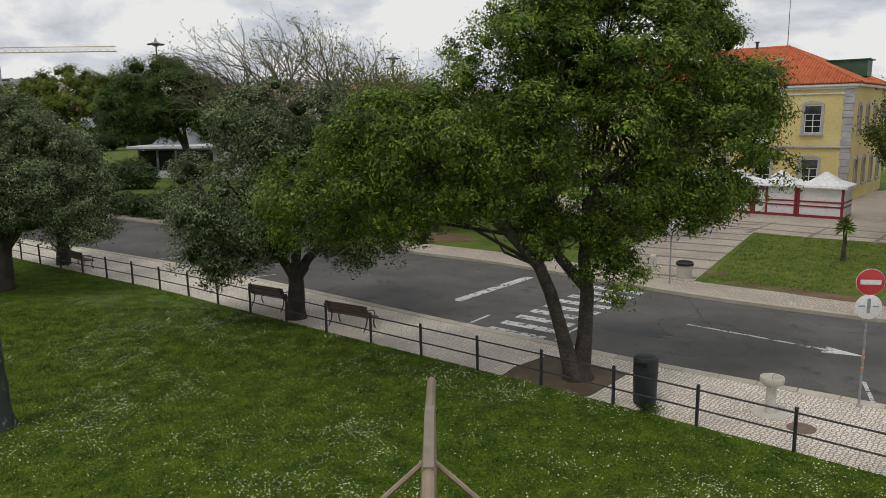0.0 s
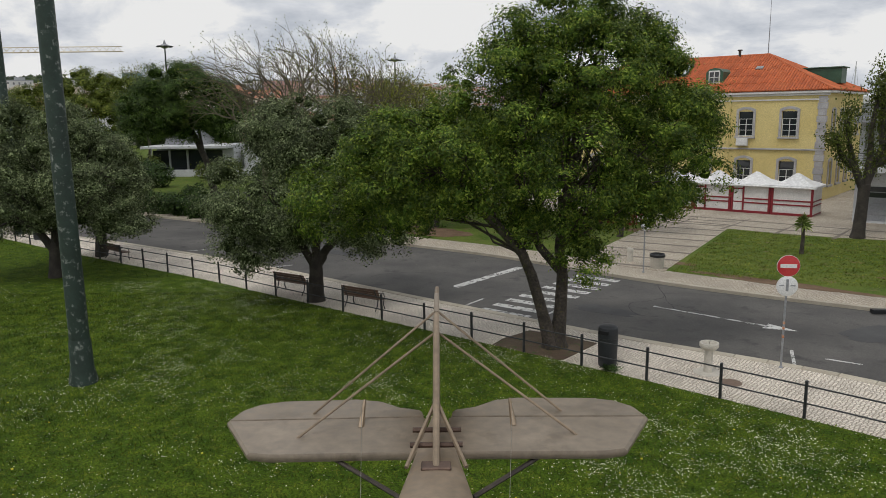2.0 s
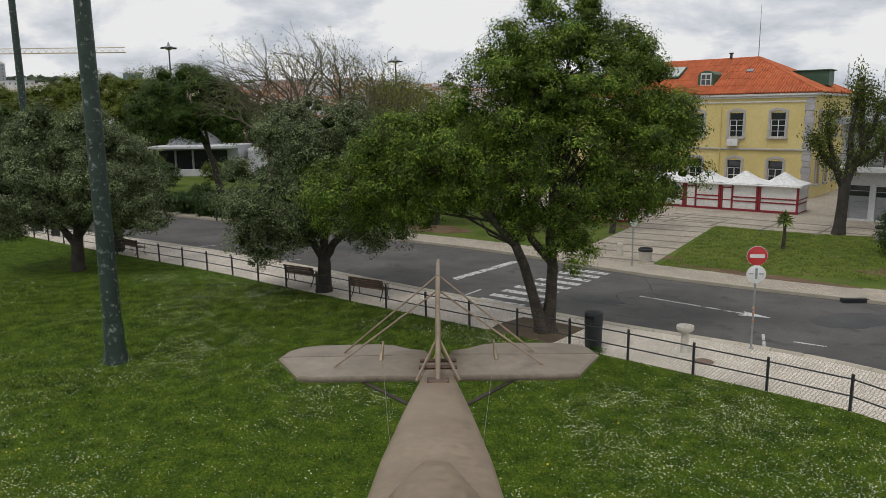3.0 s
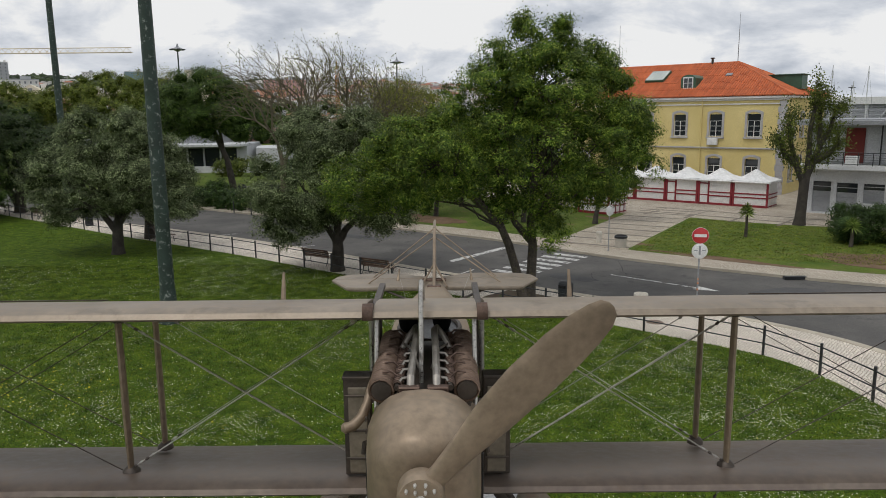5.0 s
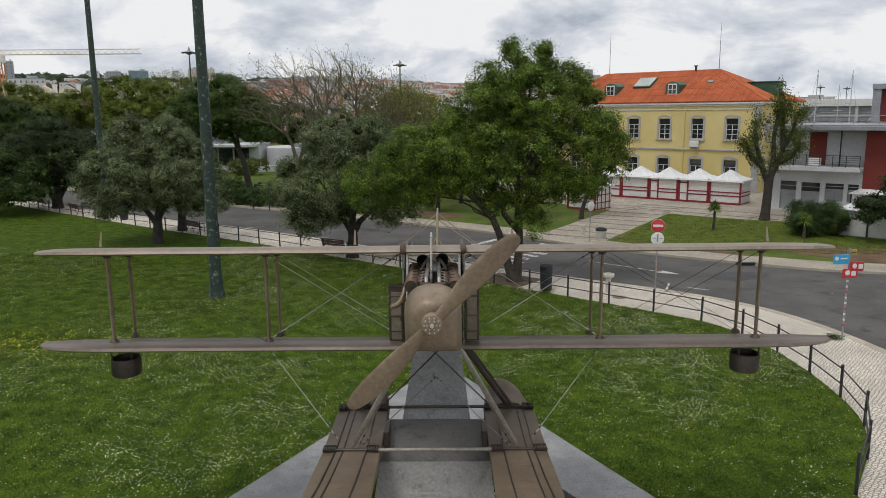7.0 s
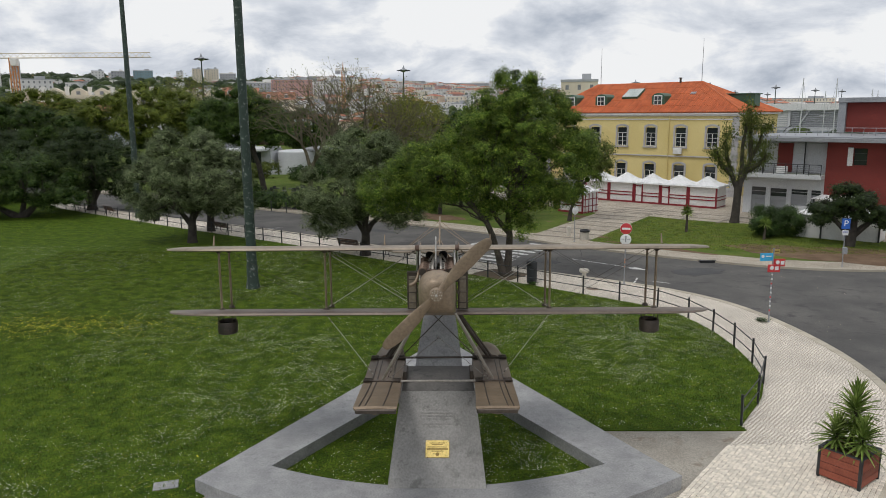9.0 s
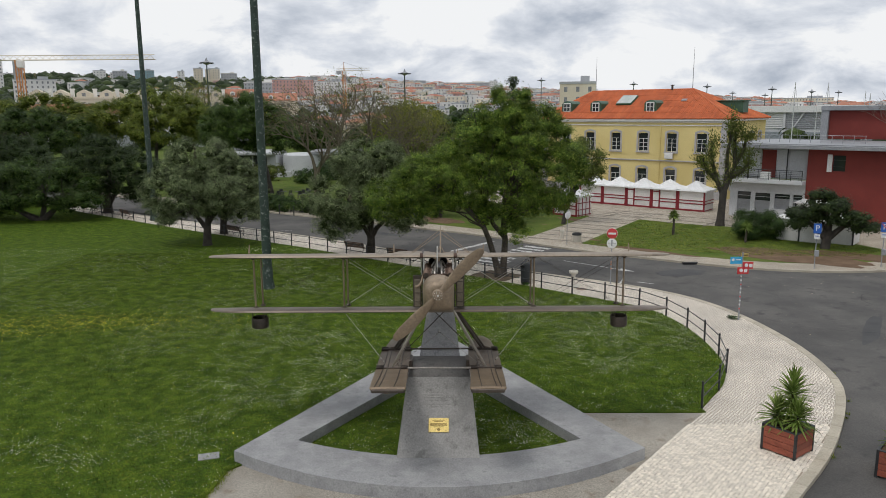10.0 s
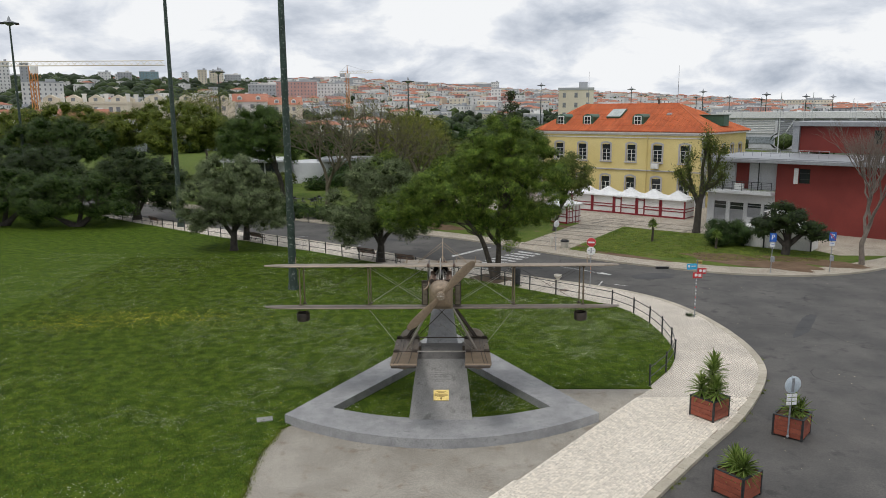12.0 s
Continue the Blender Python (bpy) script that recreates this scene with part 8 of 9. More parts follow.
rng = np.random.default_rng(21)
kinds = ["white", "white", "cream", "white", "pink", "grey", "white", "cream", "white", "white", "grey"]
spots = []
for band, (r0, r1, cnt) in enumerate(((215, 330, 46), (470, 640, 150))):
    tries = 0
    made = 0
    while made < cnt and tries < 3000:
        tries += 1
        a, r = rng.uniform(-36, 37), rng.uniform(r0, r1)
        x, y = r * math.sin(radians(a)), r * math.cos(radians(a))
        if any(math.hypot(x - p, y - q) < 10 + 0.006 * r for p, q in spots) or (r < 340 and (a > -6 or a < -34)) or (a < -15 and r > 400 and rng.uniform() < 0.7):
            continue
        spots.append((x, y))
        made += 1
        w, d, h = rng.uniform(7, 15), rng.uniform(8, 12), rng.uniform(5, 9) if band else rng.uniform(6, 8.5)
        hip = rng.uniform() < 0.45
        wall = kinds[rng.integers(len(kinds))]
        town_house(x, y, w, d, h, radians(-a) + rng.uniform(-0.5, 0.5), wall, hip, f"{wall} town house with {'an orange tiled' if hip else 'a flat'} roof on the hill", "town houses on the hill")

# the far quarters, house against house
rng = np.random.default_rng(22)
far = {k: Geo() for k in list(CITY) + ["roof", "pane"]}
for k in range(2600):
    a, r = rng.uniform(-36, 37), 560 + 740 * rng.uniform() ** 0.8
    if a < -15 and rng.uniform() < 0.8:
        continue
    x, y = r * math.sin(radians(a)), r * math.cos(radians(a))
    m = Matrix.Translation((x, y, hill_z(x, y))) @ Matrix.Rotation(radians(-a) + rng.uniform(-0.5, 0.5), 4, "Z")
    w, d, h = rng.uniform(7, 17), rng.uniform(8, 12), rng.uniform(5, 11)
    wall = kinds[rng.integers(len(kinds))]
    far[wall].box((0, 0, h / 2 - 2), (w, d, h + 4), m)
    if rng.uniform() < 0.36:
        c = min(w, d) * 0.46
        far["roof"].add([(-w / 2 - 0.4, -d / 2 - 0.4, h), (w / 2 + 0.4, -d / 2 - 0.4, h), (w / 2 + 0.4, d / 2 + 0.4, h), (-w / 2 - 0.4, d / 2 + 0.4, h), (-w / 2 + c, 0, h + d * 0.16), (w / 2 - c, 0, h + d * 0.16)],
                        [(0, 1, 5, 4), (1, 2, 5), (2, 3, 4, 5), (3, 0, 4), (3, 2, 1, 0)], m)
    else:
        far["white" if k % 3 else "grey"].box((0, 0, h + 0.3), (w + 0.3, d + 0.3, 0.6), m)
    for f in range(max(1, int(h / 3.1)) if r < 1000 else 0):
        n = max(2, int(w / 3.4))
        for i in range(n):
            q = (i + 0.5) * w / n - w / 2
            zz = h - 1.7 - 3.1 * f
            far["pane"].add([(q - 0.55, -d / 2 - 0.05, zz - 0.8), (q + 0.55, -d / 2 - 0.05, zz - 0.8), (q + 0.55, -d / 2 - 0.05, zz + 0.8), (q - 0.55, -d / 2 - 0.05, zz + 0.8)], [(0, 1, 2, 3)], m)
town = thing("distant_town", (0, 0, 0), "crowded pale houses with orange roofs over the far hill", "town")
town["kind"] = "stuff"
for k, geo in far.items():
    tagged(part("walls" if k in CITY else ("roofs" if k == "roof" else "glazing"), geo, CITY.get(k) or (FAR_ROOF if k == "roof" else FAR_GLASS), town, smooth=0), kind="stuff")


# cream terrace rows with chimneys just behind the pines
def terrace(x, y, w, h, turn, wall, tiled, label):
    ob = thing("terrace_row", Matrix.Translation((x, y, hill_z(x, y))) @ Matrix.Rotation(turn, 4, "Z"), label, "building", "terrace rows behind the pines")
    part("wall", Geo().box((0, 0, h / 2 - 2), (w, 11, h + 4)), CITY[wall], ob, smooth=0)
    k = max(2, int(w / 7))
    if tiled:
        part("roof", Geo().add([(-w / 2 - 0.3, -5.9, h), (w / 2 + 0.3, -5.9, h), (w / 2 + 0.3, 5.9, h), (-w / 2 - 0.3, 5.9, h), (-w / 2 - 0.3, 0, h + 3.2), (w / 2 + 0.3, 0, h + 3.2)], [(0, 1, 5, 4), (1, 2, 5), (2, 3, 4, 5), (3, 0, 4), (3, 2, 1, 0)]), FAR_ROOF, ob, smooth=0)
    else:
        part("parapet", Geo().box((0, 0, h + 0.4), (w + 0.3, 11.3, 0.8)), CITY[wall], ob, smooth=0)
    for i in range(k):
        q = (i + 0.5) * w / k - w / 2
        part("chimney", Geo().box((q + 2.6, 1.0, h + 1.4), (1.1, 1.6, 3.8)).box((q + 2.6, 1.0, h + 3.4), (1.4, 1.9, 0.4)), CITY["white"], ob, smooth=0)
        if tiled:
            part("dormer", Geo().prism([(-0.9, 0), (0.9, 0), (0.9, 1.1), (0, 1.7), (-0.9, 1.1)], 0, 2.6, Matrix.Translation((q, -1.9, h + 0.7)) @ Matrix.Rotation(radians(90), 4, "X")), CITY["white"], ob, smooth=0)
            part("dormer_window", Geo().box((q, -4.53, h + 1.3), (1.1, 0.06, 0.9)), FAR_GLASS, ob, smooth=0)
        else:
            part("attic", Geo().prism([(-2.2, 0), (2.2, 0), (2.2, 1.4), (0, 2.6), (-2.2, 1.4)], 0, 5.0, Matrix.Translation((q, 0, h + 0.6)) @ Matrix.Rotation(radians(90), 4, "X")), CITY[wall], ob, smooth=0)
            part("attic_window", Geo().box((q, -5.03, h + 1.5), (1.2, 0.08, 1.1)), FAR_GLASS, ob, smooth=0)
        for f in range(max(1, int(h / 3.1))):
            part("window", Geo().box((q, -5.53, h - 1.8 - 3.1 * f), (1.3, 0.08, 1.6)), FAR_GLASS, ob, smooth=0)
            part("window", Geo().box((q - 2.4, -5.53, h - 1.8 - 3.1 * f), (1.3, 0.08, 1.6)), FAR_GLASS, ob, smooth=0)


CREAM_LAB, TILED_LAB = "cream terrace row with gabled attics and chimneys", "white terrace row under an orange roof with dormers"
for a, r, w, h, turn, wall, tiled in ((-29.0, 262, 28, 15, 0.3, "cream", False), (-25.2, 268, 16, 15, 0.3, "cream", False), (-22.9, 264, 20, 15.4, 0.3, "cream", False), (-19.8, 270, 16, 15.2, 0.3, "cream", False),
                                      (-30.4, 232, 20, 10, 0.35, "white", True), (-26.4, 226, 16, 9, 0.35, "white", True), (-34.0, 236, 18, 10, 0.4, "white", True), (-16.9, 280, 14, 16, 0.25, "white", True), (-14.0, 300, 14, 15, 0.25, "cream", True)):
    lab = TILED_LAB if tiled else CREAM_LAB
    terrace(r * math.sin(radians(a)), r * math.cos(radians(a)), w, h, turn, wall, tiled, lab)


def at_bearing(a, r):
    return r * math.sin(radians(a)), r * math.cos(radians(a))


for x, y, top, w, wall in ((-319.6, 919, 64, 11, "cream"), (-308, 922, 63, 7, "cream"), (-300.8, 925, 64, 12, "cream"), (-287.4, 940, 59, 20, "grey"), (-335.5, 903, 60, 8, "white"), (-378.2, 897, 61, 22, "teal"), (-403.7, 886, 60, 16, "grey"), (-412, 890, 58, 10, "white"), (-424.3, 877, 60, 14, "white"),
                           (-413, 656, 58, 9, "white"), (-424, 708, 60, 8, "grey"), (-144.9, 656, 38.5, 36, "pink"), (-172, 650, 36, 30, "grey"), (-118, 690, 38, 34, "white"), (21.7, 1121, 52, 78, "grey"), (60, 1118, 54, 12, "white"), (39.9, 218.7, 18.1, 11, "cream"), (374, 790, 21, 60, "cream"), (-290, 496, 33, 26, "white"), (38.6, 690, 32, 9, "white")):
    z0 = hill_z(x, y)
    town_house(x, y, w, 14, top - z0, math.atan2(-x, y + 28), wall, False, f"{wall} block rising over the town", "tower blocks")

# woods between the houses
rng = np.random.default_rng(33)
pos, out = [], []
mids, radii = [], []
for k in range(4300):
    a, r = (rng.uniform(-37, 38), rng.uniform(190, 1280)) if k < 2900 else (rng.uniform(-37, -13), rng.uniform(330, 1250))
    x, y = at_bearing(a, r)
    s = rng.uniform(1.6, 3.4) * (1 + r / 1100) * (1.0 if k < 2900 else 1.3)
    mids.append((x, y, hill_z(x, y) + s * 0.8))
    radii.append(s)
    n = 16
    d = rng.normal(0, 1, (n, 3))
    d /= np.linalg.norm(d, axis=1)[:, None]
    pos.append(np.array((x, y, hill_z(x, y) + s * 0.8)) + d * s * np.array((1.0, 1.0, 0.85)) * rng.uniform(0.8, 1.1, (n, 1)))
    out.append(d)
woods = solid("distant_woods", leaf_mesh("distant_woods", np.concatenate(pos), np.concatenate(out), 1.6, LEAF_DARK, rng, 0.6), None, "dark green woods scattered over the hillside", "woods", kind="stuff")
tagged(part("inner_foliage", cores(np.array(mids), np.array(radii), rng, 0.95, 1), LEAF_DARK, woods, smooth=180), kind="stuff")

# tower cranes
def crane(x, y, h, jib, back, turn, label, z=0.0, flat_top=False):
    c = thing("tower_crane", Matrix.Translation((x, y, z)) @ Matrix.Rotation(turn, 4, "Z"), label, "crane", "tower cranes")
    CR = bpy.data.materials.get("orange_crane_paint") or surf("orange_crane_paint", (0.50, 0.20, 0.05), (0.58, 0.26, 0.08), 0.5, 0.6, bump=0)
    g = Geo()
    for sx_ in (-0.9, 0.9):
        for sy_ in (-0.9, 0.9):
            g.box((sx_, sy_, h / 2), (0.28, 0.28, h))
    k = 0
    while k * 2.4 < h - 2.4:
        z0 = k * 2.4
        s = 1 if k % 2 else -1
        g.tube([(-0.9 * s, -0.9, z0), (0.9 * s, -0.9, z0 + 2.4)], 0.11, 4).tube([(-0.9, -0.9 * s, z0), (-0.9, 0.9 * s, z0 + 2.4)], 0.11, 4).tube([(0.9, -0.9 * s, z0), (0.9, 0.9 * s, z0 + 2.4)], 0.11, 4)
        k += 1
    part("tower", g, CR, c)
    g = Geo()
    for yy, zz in ((-0.7, h), (0.7, h), (0, h + 1.5)):
        g.tube([(-back, yy, zz), (jib, yy, zz)], 0.14, 4)
    for k in range(int((jib + back) / 2.2)):
        x0 = -back + 2.2 * k
        g.tube([(x0, -0.7, h), (x0 + 1.1, 0, h + 1.5), (x0 + 2.2, 0.7, h)], 0.09, 4)
    part("jib", g, CITY["cream"], c)
    part("cab", Geo().box((1.2, -1.4, h - 1.4), (2.0, 1.8, 2.4), None, 0.1), CITY["white"], c)
    part("counterweight", Geo().box((-back + 2, 0, h - 1.2), (3.5, 1.6, 2.6), None, 0.1), CITY["grey"], c)
    if flat_top:
        return
    part("apex", Geo().tube([(0, 0, h), (0, 0, h + 6)], [0.5, 0.15], 5), CR, c)
    part("tie", Geo().tube([(-back + 1, 0, h + 1.4), (0, 0, h + 5.9), (jib * 0.7, 0, h + 1.6)], 0.08, 4), CITY["grey"], c)


crane(-147, 233, 28, 46, 16, 0.02, "orange tower crane over the town", 0.0, True)
crane(-79.4, 526, 32, 20, 6, -0.25, "pale tower crane with an orange tower", hill_z(-79, 526))
crane(-66, 730, 18, 34, 6, 0.0, "pale distant tower crane", hill_z(-66, 730), True)

# ---- lawn blades and flowers ----
def inside(p, poly):
    """Which of the points lie within a closed plan."""
    q = np.array(poly)
    r = np.roll(q, -1, axis=0)
    hit = np.zeros(len(p), bool)
    for (x0, y0), (x1, y1) in zip(q, r):
        if y0 != y1:
            c = ((y0 > p[:, 1]) != (y1 > p[:, 1])) & (p[:, 0] < (x1 - x0) * (p[:, 1] - y0) / (y1 - y0) + x0)
            hit ^= c
    return hit


LAWN_POLY = FENCE + [(8.9, 1.5)] + LAWN_CUT + [(-60, -60), (-190, -60), (-190, 112.6)]
SLAB = [(-5.9, -2.05), (0, 8.3), (6.0, -1.85), (3.2, -3.4), (0, -4.2), (-3.2, -3.5)]
HOLLOW = [(-4.2, -1.35), (0, 5.45), (4.25, -1.25), (1.2, -2.2), (-1.2, -2.2)]
PLINTH = [(-1.3, -2.6), (1.3, -2.6), (1.0, 3.6), (-1.0, 3.6)]


def on_lawn(p):
    return inside(p, LAWN_POLY) & (~inside(p, SLAB) | (inside(p, HOLLOW) & ~inside(p, PLINTH)))


def tri_mesh(name, v, material):
    k = len(v)
    me = bpy.data.meshes.new(name)
    me.vertices.add(3 * k)
    me.vertices.foreach_set("co", v.astype(np.float32).ravel())
    me.loops.add(3 * k)
    me.loops.foreach_set("vertex_index", np.arange(3 * k, dtype=np.int32))
    me.polygons.add(k)
    me.polygons.foreach_set("loop_start", np.arange(0, 3 * k, 3, dtype=np.int32))
    me.polygons.foreach_set("loop_total", np.full(k, 3, dtype=np.int32))
    me.update(calc_edges=True)
    me.materials.append(material)
    return me


def patchy(p, s, off):
    """A smooth random field over the plan, between about 0 and 1, with s patches to the metre."""
    f, amp = 0.0, 1.0
    for o in range(3):
        tab = np.random.default_rng(int(off * 10) + o).uniform(0, 1, (128, 128))
        u = p * s * 2.03 ** o + 31.7 * (o + 1)
        i = np.floor(u).astype(int)
        t = u - i
        t = t * t * (3 - 2 * t)
        x0, y0, x1, y1 = i[:, 0] % 128, i[:, 1] % 128, (i[:, 0] + 1) % 128, (i[:, 1] + 1) % 128
        f = f + amp * ((tab[x0, y0] * (1 - t[:, 0]) + tab[x1, y0] * t[:, 0]) * (1 - t[:, 1]) + (tab[x0, y1] * (1 - t[:, 0]) + tab[x1, y1] * t[:, 0]) * t[:, 1])
        amp *= 0.55
    return f / 1.8525


LEAF_GRASS = leaves_material("grass_blades", (0.036, 0.07, 0.006), (0.082, 0.13, 0.011), (0.185, 0.21, 0.025), 0.3, 0.6)
LEAF_PARK = leaves_material("park_grass_leaves", (0.085, 0.13, 0.013), (0.15, 0.19, 0.022), (0.23, 0.24, 0.05), 0.3, 0.6)
rng = np.random.default_rng(3)
p = np.r_[np.c_[rng.uniform(-26, 12, 330000), rng.uniform(-9, 30, 330000)], np.c_[rng.uniform(-60, -10, 110000), rng.uniform(-5, 60, 110000)]]
p = p[on_lawn(p)]
k = len(p)
h = rng.uniform(0.03, 0.075, k) * (0.6 + 0.8 * patchy(p, 0.5, 2.0))
w = rng.uniform(0.006, 0.011, k) * (1 + np.hypot(p[:, 0], p[:, 1] + 5) / 40)
a = rng.uniform(0, 2 * math.pi, k)
lean = rng.normal(0, 0.035, (k, 2))
v = np.empty((k, 3, 3))
v[:, 0] = np.c_[p[:, 0] - np.cos(a) * w, p[:, 1] - np.sin(a) * w, np.full(k, 0.028)]
v[:, 1] = np.c_[p[:, 0] + np.cos(a) * w, p[:, 1] + np.sin(a) * w, np.full(k, 0.028)]
v[:, 2] = np.c_[p + lean, 0.03 + h]
solid("grass", tri_mesh("grass", v, LEAF_GRASS), None, "short green grass blades of the lawn", "grass", kind="stuff")


def flowers(name, p, r, z, material, label, rng):
    k = len(p)
    a = rng.uniform(0, 2 * math.pi, k)
    s = r * rng.uniform(0.6, 1.3, k)
    v = np.empty((k, 2, 3, 3))
    t = rng.normal(0, 0.3, (k, 2))
    c = np.c_[p, z + rng.uniform(0, 0.03, k)]
    pts = []
    for j in range(4):
        w = a + j * math.pi / 2
        dx, dy = np.cos(w) * s, np.sin(w) * s
        pts.append(c + np.c_[dx, dy, dx * t[:, 0] + dy * t[:, 1]])
    v[:, 0] = np.stack([pts[0], pts[1], pts[2]], axis=1)
    v[:, 1] = np.stack([pts[0], pts[2], pts[3]], axis=1)
    solid(name, tri_mesh(name, v.reshape(-1, 3, 3), material), None, label, "flowers", kind="stuff")


p = np.c_[rng.uniform(-34, 12, 560000), rng.uniform(-9, 32, 560000)]
dens = np.clip(patchy(p, 0.34, 5.0) * 3.2 - 1.25, 0.14, 1) * np.clip(patchy(p, 1.3, 1.0) * 2.2 - 0.55, 0.08, 1) * np.clip(0.3 + (p[:, 0] + 16) * 0.045, 0.3, 1)
p = p[(rng.uniform(0, 1, len(p)) < dens * 0.95)]
p = p[on_lawn(p)]
flowers("daisies", p, 0.0145, 0.075, PETAL, "small white daisies scattered in the grass", rng)
p = np.r_[rng.normal((-17.0, 12.2), (3.4, 1.0), (1500, 2)), rng.normal((-21.0, 10.6), (1.6, 0.6), (400, 2)), np.c_[rng.uniform(-20, 10, 160), rng.uniform(-3, 18, 160)]]
p = p[on_lawn(p)]
flowers("yellow_flowers", p, 0.027, 0.08, PETAL_YELLOW, "small yellow flowers in the grass", rng)
rng = np.random.default_rng(8)
p = np.c_[rng.uniform(8, 34, 60000), rng.uniform(28, 50, 60000)]
rl = [(10.3, 33.2), (17.6, 45.6), (19.5, 43.9), (22.3, 41.9), (25.8, 40.3), (28.0, 38.1), (31.1, 30.4), (28.5, 28.0), (22.0, 28.3), (15.0, 30.6)]
p = p[inside(p, rl)]
k = len(p)
a, w, h = rng.uniform(0, 6.28, k), rng.uniform(0.02, 0.035, k), rng.uniform(0.03, 0.08, k)
v = np.empty((k, 3, 3))
v[:, 0] = np.c_[p[:, 0] - np.cos(a) * w, p[:, 1] - np.sin(a) * w, np.full(k, 0.0)]
v[:, 1] = np.c_[p[:, 0] + np.cos(a) * w, p[:, 1] + np.sin(a) * w, np.full(k, 0.0)]
v[:, 2] = np.c_[p + rng.normal(0, 0.05, (k, 2)), h]
solid("park_grass_blades", tri_mesh("park_grass_blades", v, LEAF_PARK), None, "short grass blades across the road", "grass", kind="stuff")

# weeds in the gutter and along the gravel
rng = np.random.default_rng(9)
line = [q for q in even(beside(KERB_LINE, 0.05), 500) if -10 < q[1] < 6 and q[0] > 3]
line = [q for q in line if rng.uniform() < 0.3]
edge = [q for q in even(LAWN_CUT, 300) if q[1] < -2.4 and q[1] > -10]
p = np.r_[np.repeat(np.array(line), 26, axis=0) + rng.normal(0, 0.05, (26 * len(line), 2)), np.repeat(np.array(edge), 40, axis=0) + rng.normal(0, 0.09, (40 * len(edge), 2))]
z = np.r_[np.full(26 * len(line), -0.12), np.full(40 * len(edge), 0.0)]
k = len(p)
a, w, h = rng.uniform(0, 6.28, k), rng.uniform(0.006, 0.014, k), rng.uniform(0.03, 0.12, k)
v = np.empty((k, 3, 3))
v[:, 0] = np.c_[p[:, 0] - np.cos(a) * w, p[:, 1] - np.sin(a) * w, z]
v[:, 1] = np.c_[p[:, 0] + np.cos(a) * w, p[:, 1] + np.sin(a) * w, z]
v[:, 2] = np.c_[p + rng.normal(0, 0.04, (k, 2)), z + h]
solid("weeds", tri_mesh("weeds", v, LEAF_PARK), None, "green weeds in the gutter and along the gravel", "weeds", kind="stuff")

# ---- kerb stones ----
kerb = thing("kerb", (0, 0, 0), "pale limestone kerb along the pavement", "kerb")
kerb["kind"] = "structure"
out_line = even(KERB_LINE, int(length(KERB_LINE) / 0.95) + 1)
in_line = beside(out_line, -0.33)
g = Geo()
for i in range(len(out_line) - 1):
    a, b, c, d = (Vector((*q, 0)) for q in (out_line[i], out_line[i + 1], in_line[i + 1], in_line[i]))
    cen = (a + b + c + d) / 4
    corners = [cen + (q - cen) * 0.985 for q in (a, b, c, d)]
    bev = [cen + (q - cen) * 0.955 for q in (a, b, c, d)]
    rings = [[(q.x, q.y, -0.15) for q in corners], [(q.x, q.y, 0.0) for q in corners], [(q.x, q.y, 0.014) for q in bev]]
    if cen.x > -8:
        part("kerb_stone", Geo().loft(rings), KERB, kerb, smooth=0)
    else:
        g.loft(rings)
tagged(part("kerb_rest", g, KERB, kerb, smooth=0), kind="stuff")

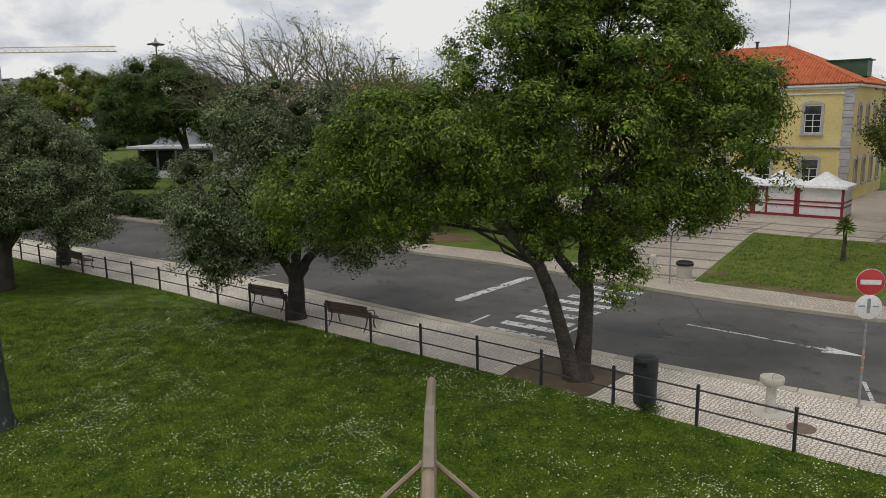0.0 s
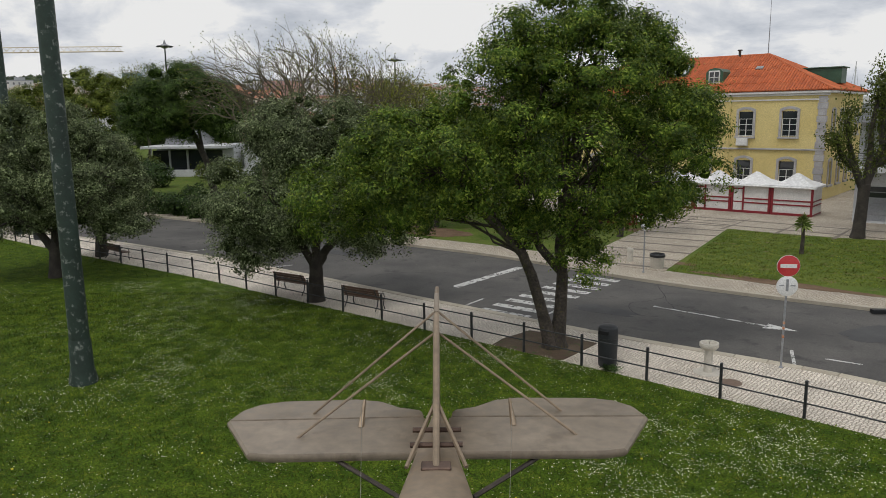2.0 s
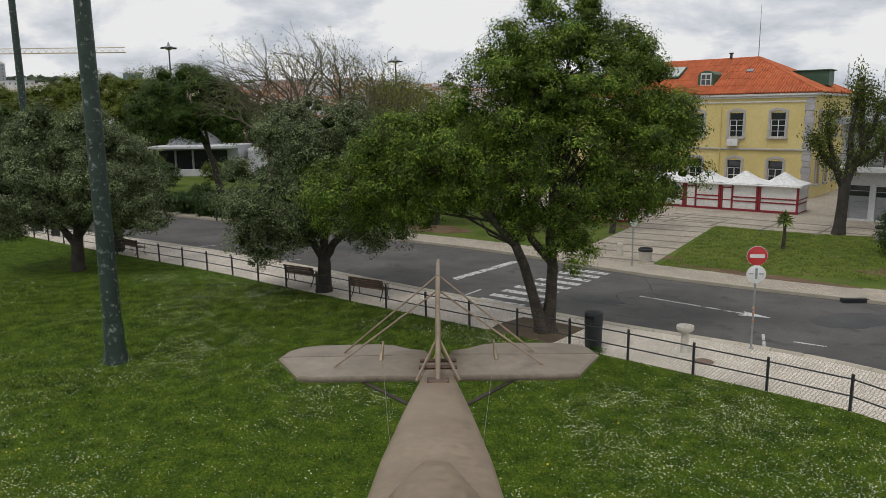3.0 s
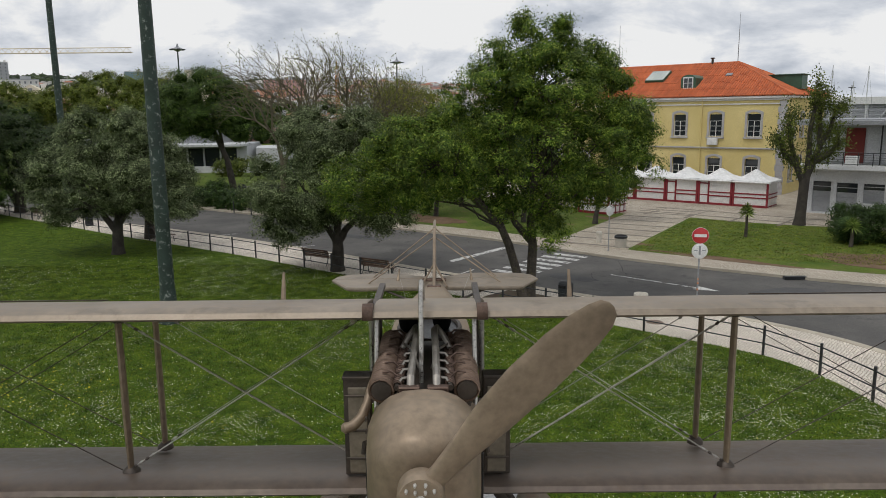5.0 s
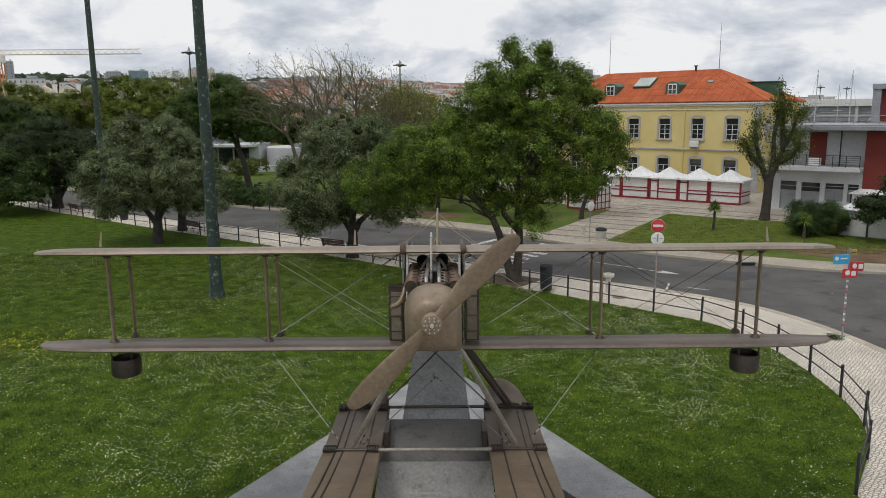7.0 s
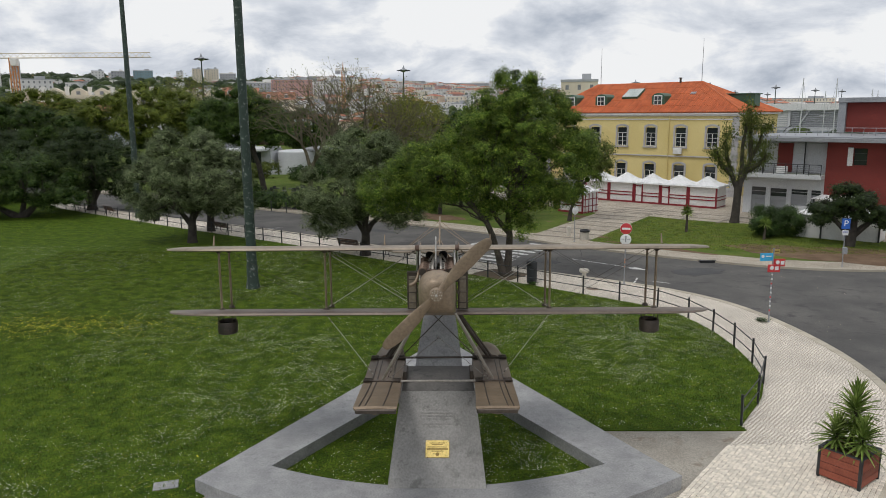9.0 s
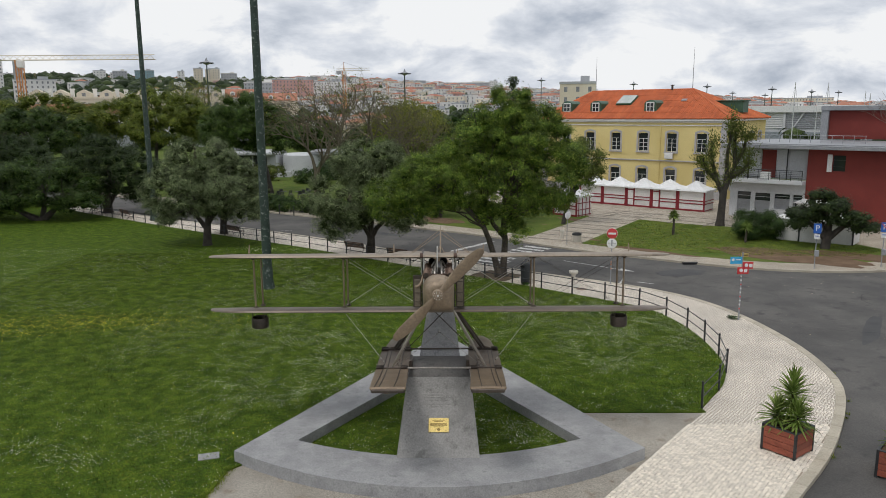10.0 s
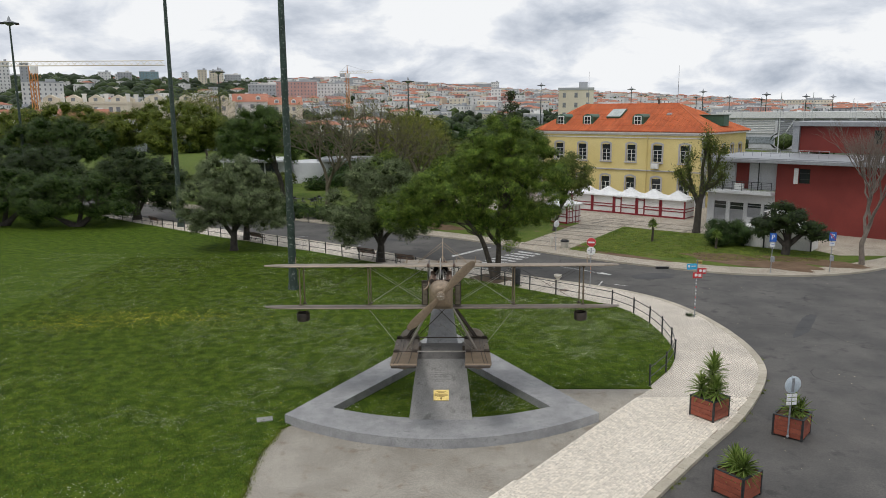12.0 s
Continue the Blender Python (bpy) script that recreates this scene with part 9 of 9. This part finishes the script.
# ---- limestone setts of the near pavement ----
SETT = surf("white_limestone_sett", (0.70, 0.63, 0.53), (0.84, 0.77, 0.665), 11.0, 0.75, bump=0.3, fine=60, island=0.15, vary=0.15, dist=0.006)
SAND = surf("joint_sand", (0.28, 0.235, 0.18), (0.36, 0.305, 0.24), 3.0, 0.95, bump=0.4, fine=40)
paving = thing("sett_paving", (0, 0, 0), "hand-cut white limestone setts laid in slanting rows", "paving")
paving["kind"] = "structure"
in_edge = [q for q in even(beside(EDGE, 0.0), 900) if -8.2 < q[1] < 0.6 and q[0] > -3]
out_edge = [q for q in even(beside(KERB_LINE, -0.34), 1400) if -8.2 < q[1] < 0.6 and q[0] > -3]
STRIP = in_edge + out_edge[::-1]
part("joint_bed", Geo().prism(STRIP, -0.05, 0.003), SAND, paving, smooth=0)
rng = np.random.default_rng(44)
S, TURN = 0.108, radians(52)
ct, st = math.cos(TURN), math.sin(TURN)
cells = np.array([((i + 0.5 * (j % 2)) * S, j * S) for i in range(-170, 170) for j in range(-170, 170)])
cells = np.c_[cells[:, 0] * ct - cells[:, 1] * st + 5, cells[:, 0] * st + cells[:, 1] * ct - 3]
cells = cells[inside(cells, STRIP)]
cells = cells[np.argsort(np.abs(cells[:, 0] - 6) + np.abs(cells[:, 1] + 5))]


def sett(geo, x, y, turn):
    """One stone, slightly tapered to the top, with uneven corners."""
    h = S / 2 * 0.94
    low, top = [], []
    for u, w in ((-h, -h), (h, -h), (h, h), (-h, h)):
        u, w = u + rng.uniform(-0.010, 0.010), w + rng.uniform(-0.010, 0.010)
        low.append((x + u * math.cos(turn) - w * math.sin(turn), y + u * math.sin(turn) + w * math.cos(turn), 0.0))
        top.append((x + 0.9 * (u * math.cos(turn) - w * math.sin(turn)), y + 0.9 * (u * math.sin(turn) + w * math.cos(turn)), 0.013 + rng.uniform(-0.002, 0.003)))
    return geo.add(low + top, [(4, 5, 6, 7), (0, 1, 5, 4), (1, 2, 6, 5), (2, 3, 7, 6), (3, 0, 4, 7)])


kinds_of_sett = [sett(Geo(), 0, 0, 0).mesh("sett", SETT, 0) for k in range(12)]
rest = Geo()
for k, (x, y) in enumerate(cells):
    turn = TURN + rng.normal(0, 0.11)
    if k < 300:
        one = part("sett", kinds_of_sett[k % 12], None, paving)
        one.matrix_local = Matrix.Translation((x, y, 0)) @ Matrix.Rotation(turn, 4, "Z")
    else:
        sett(rest, x, y, turn)
tagged(part("sett_rest", rest, SETT, paving, smooth=0), kind="stuff")
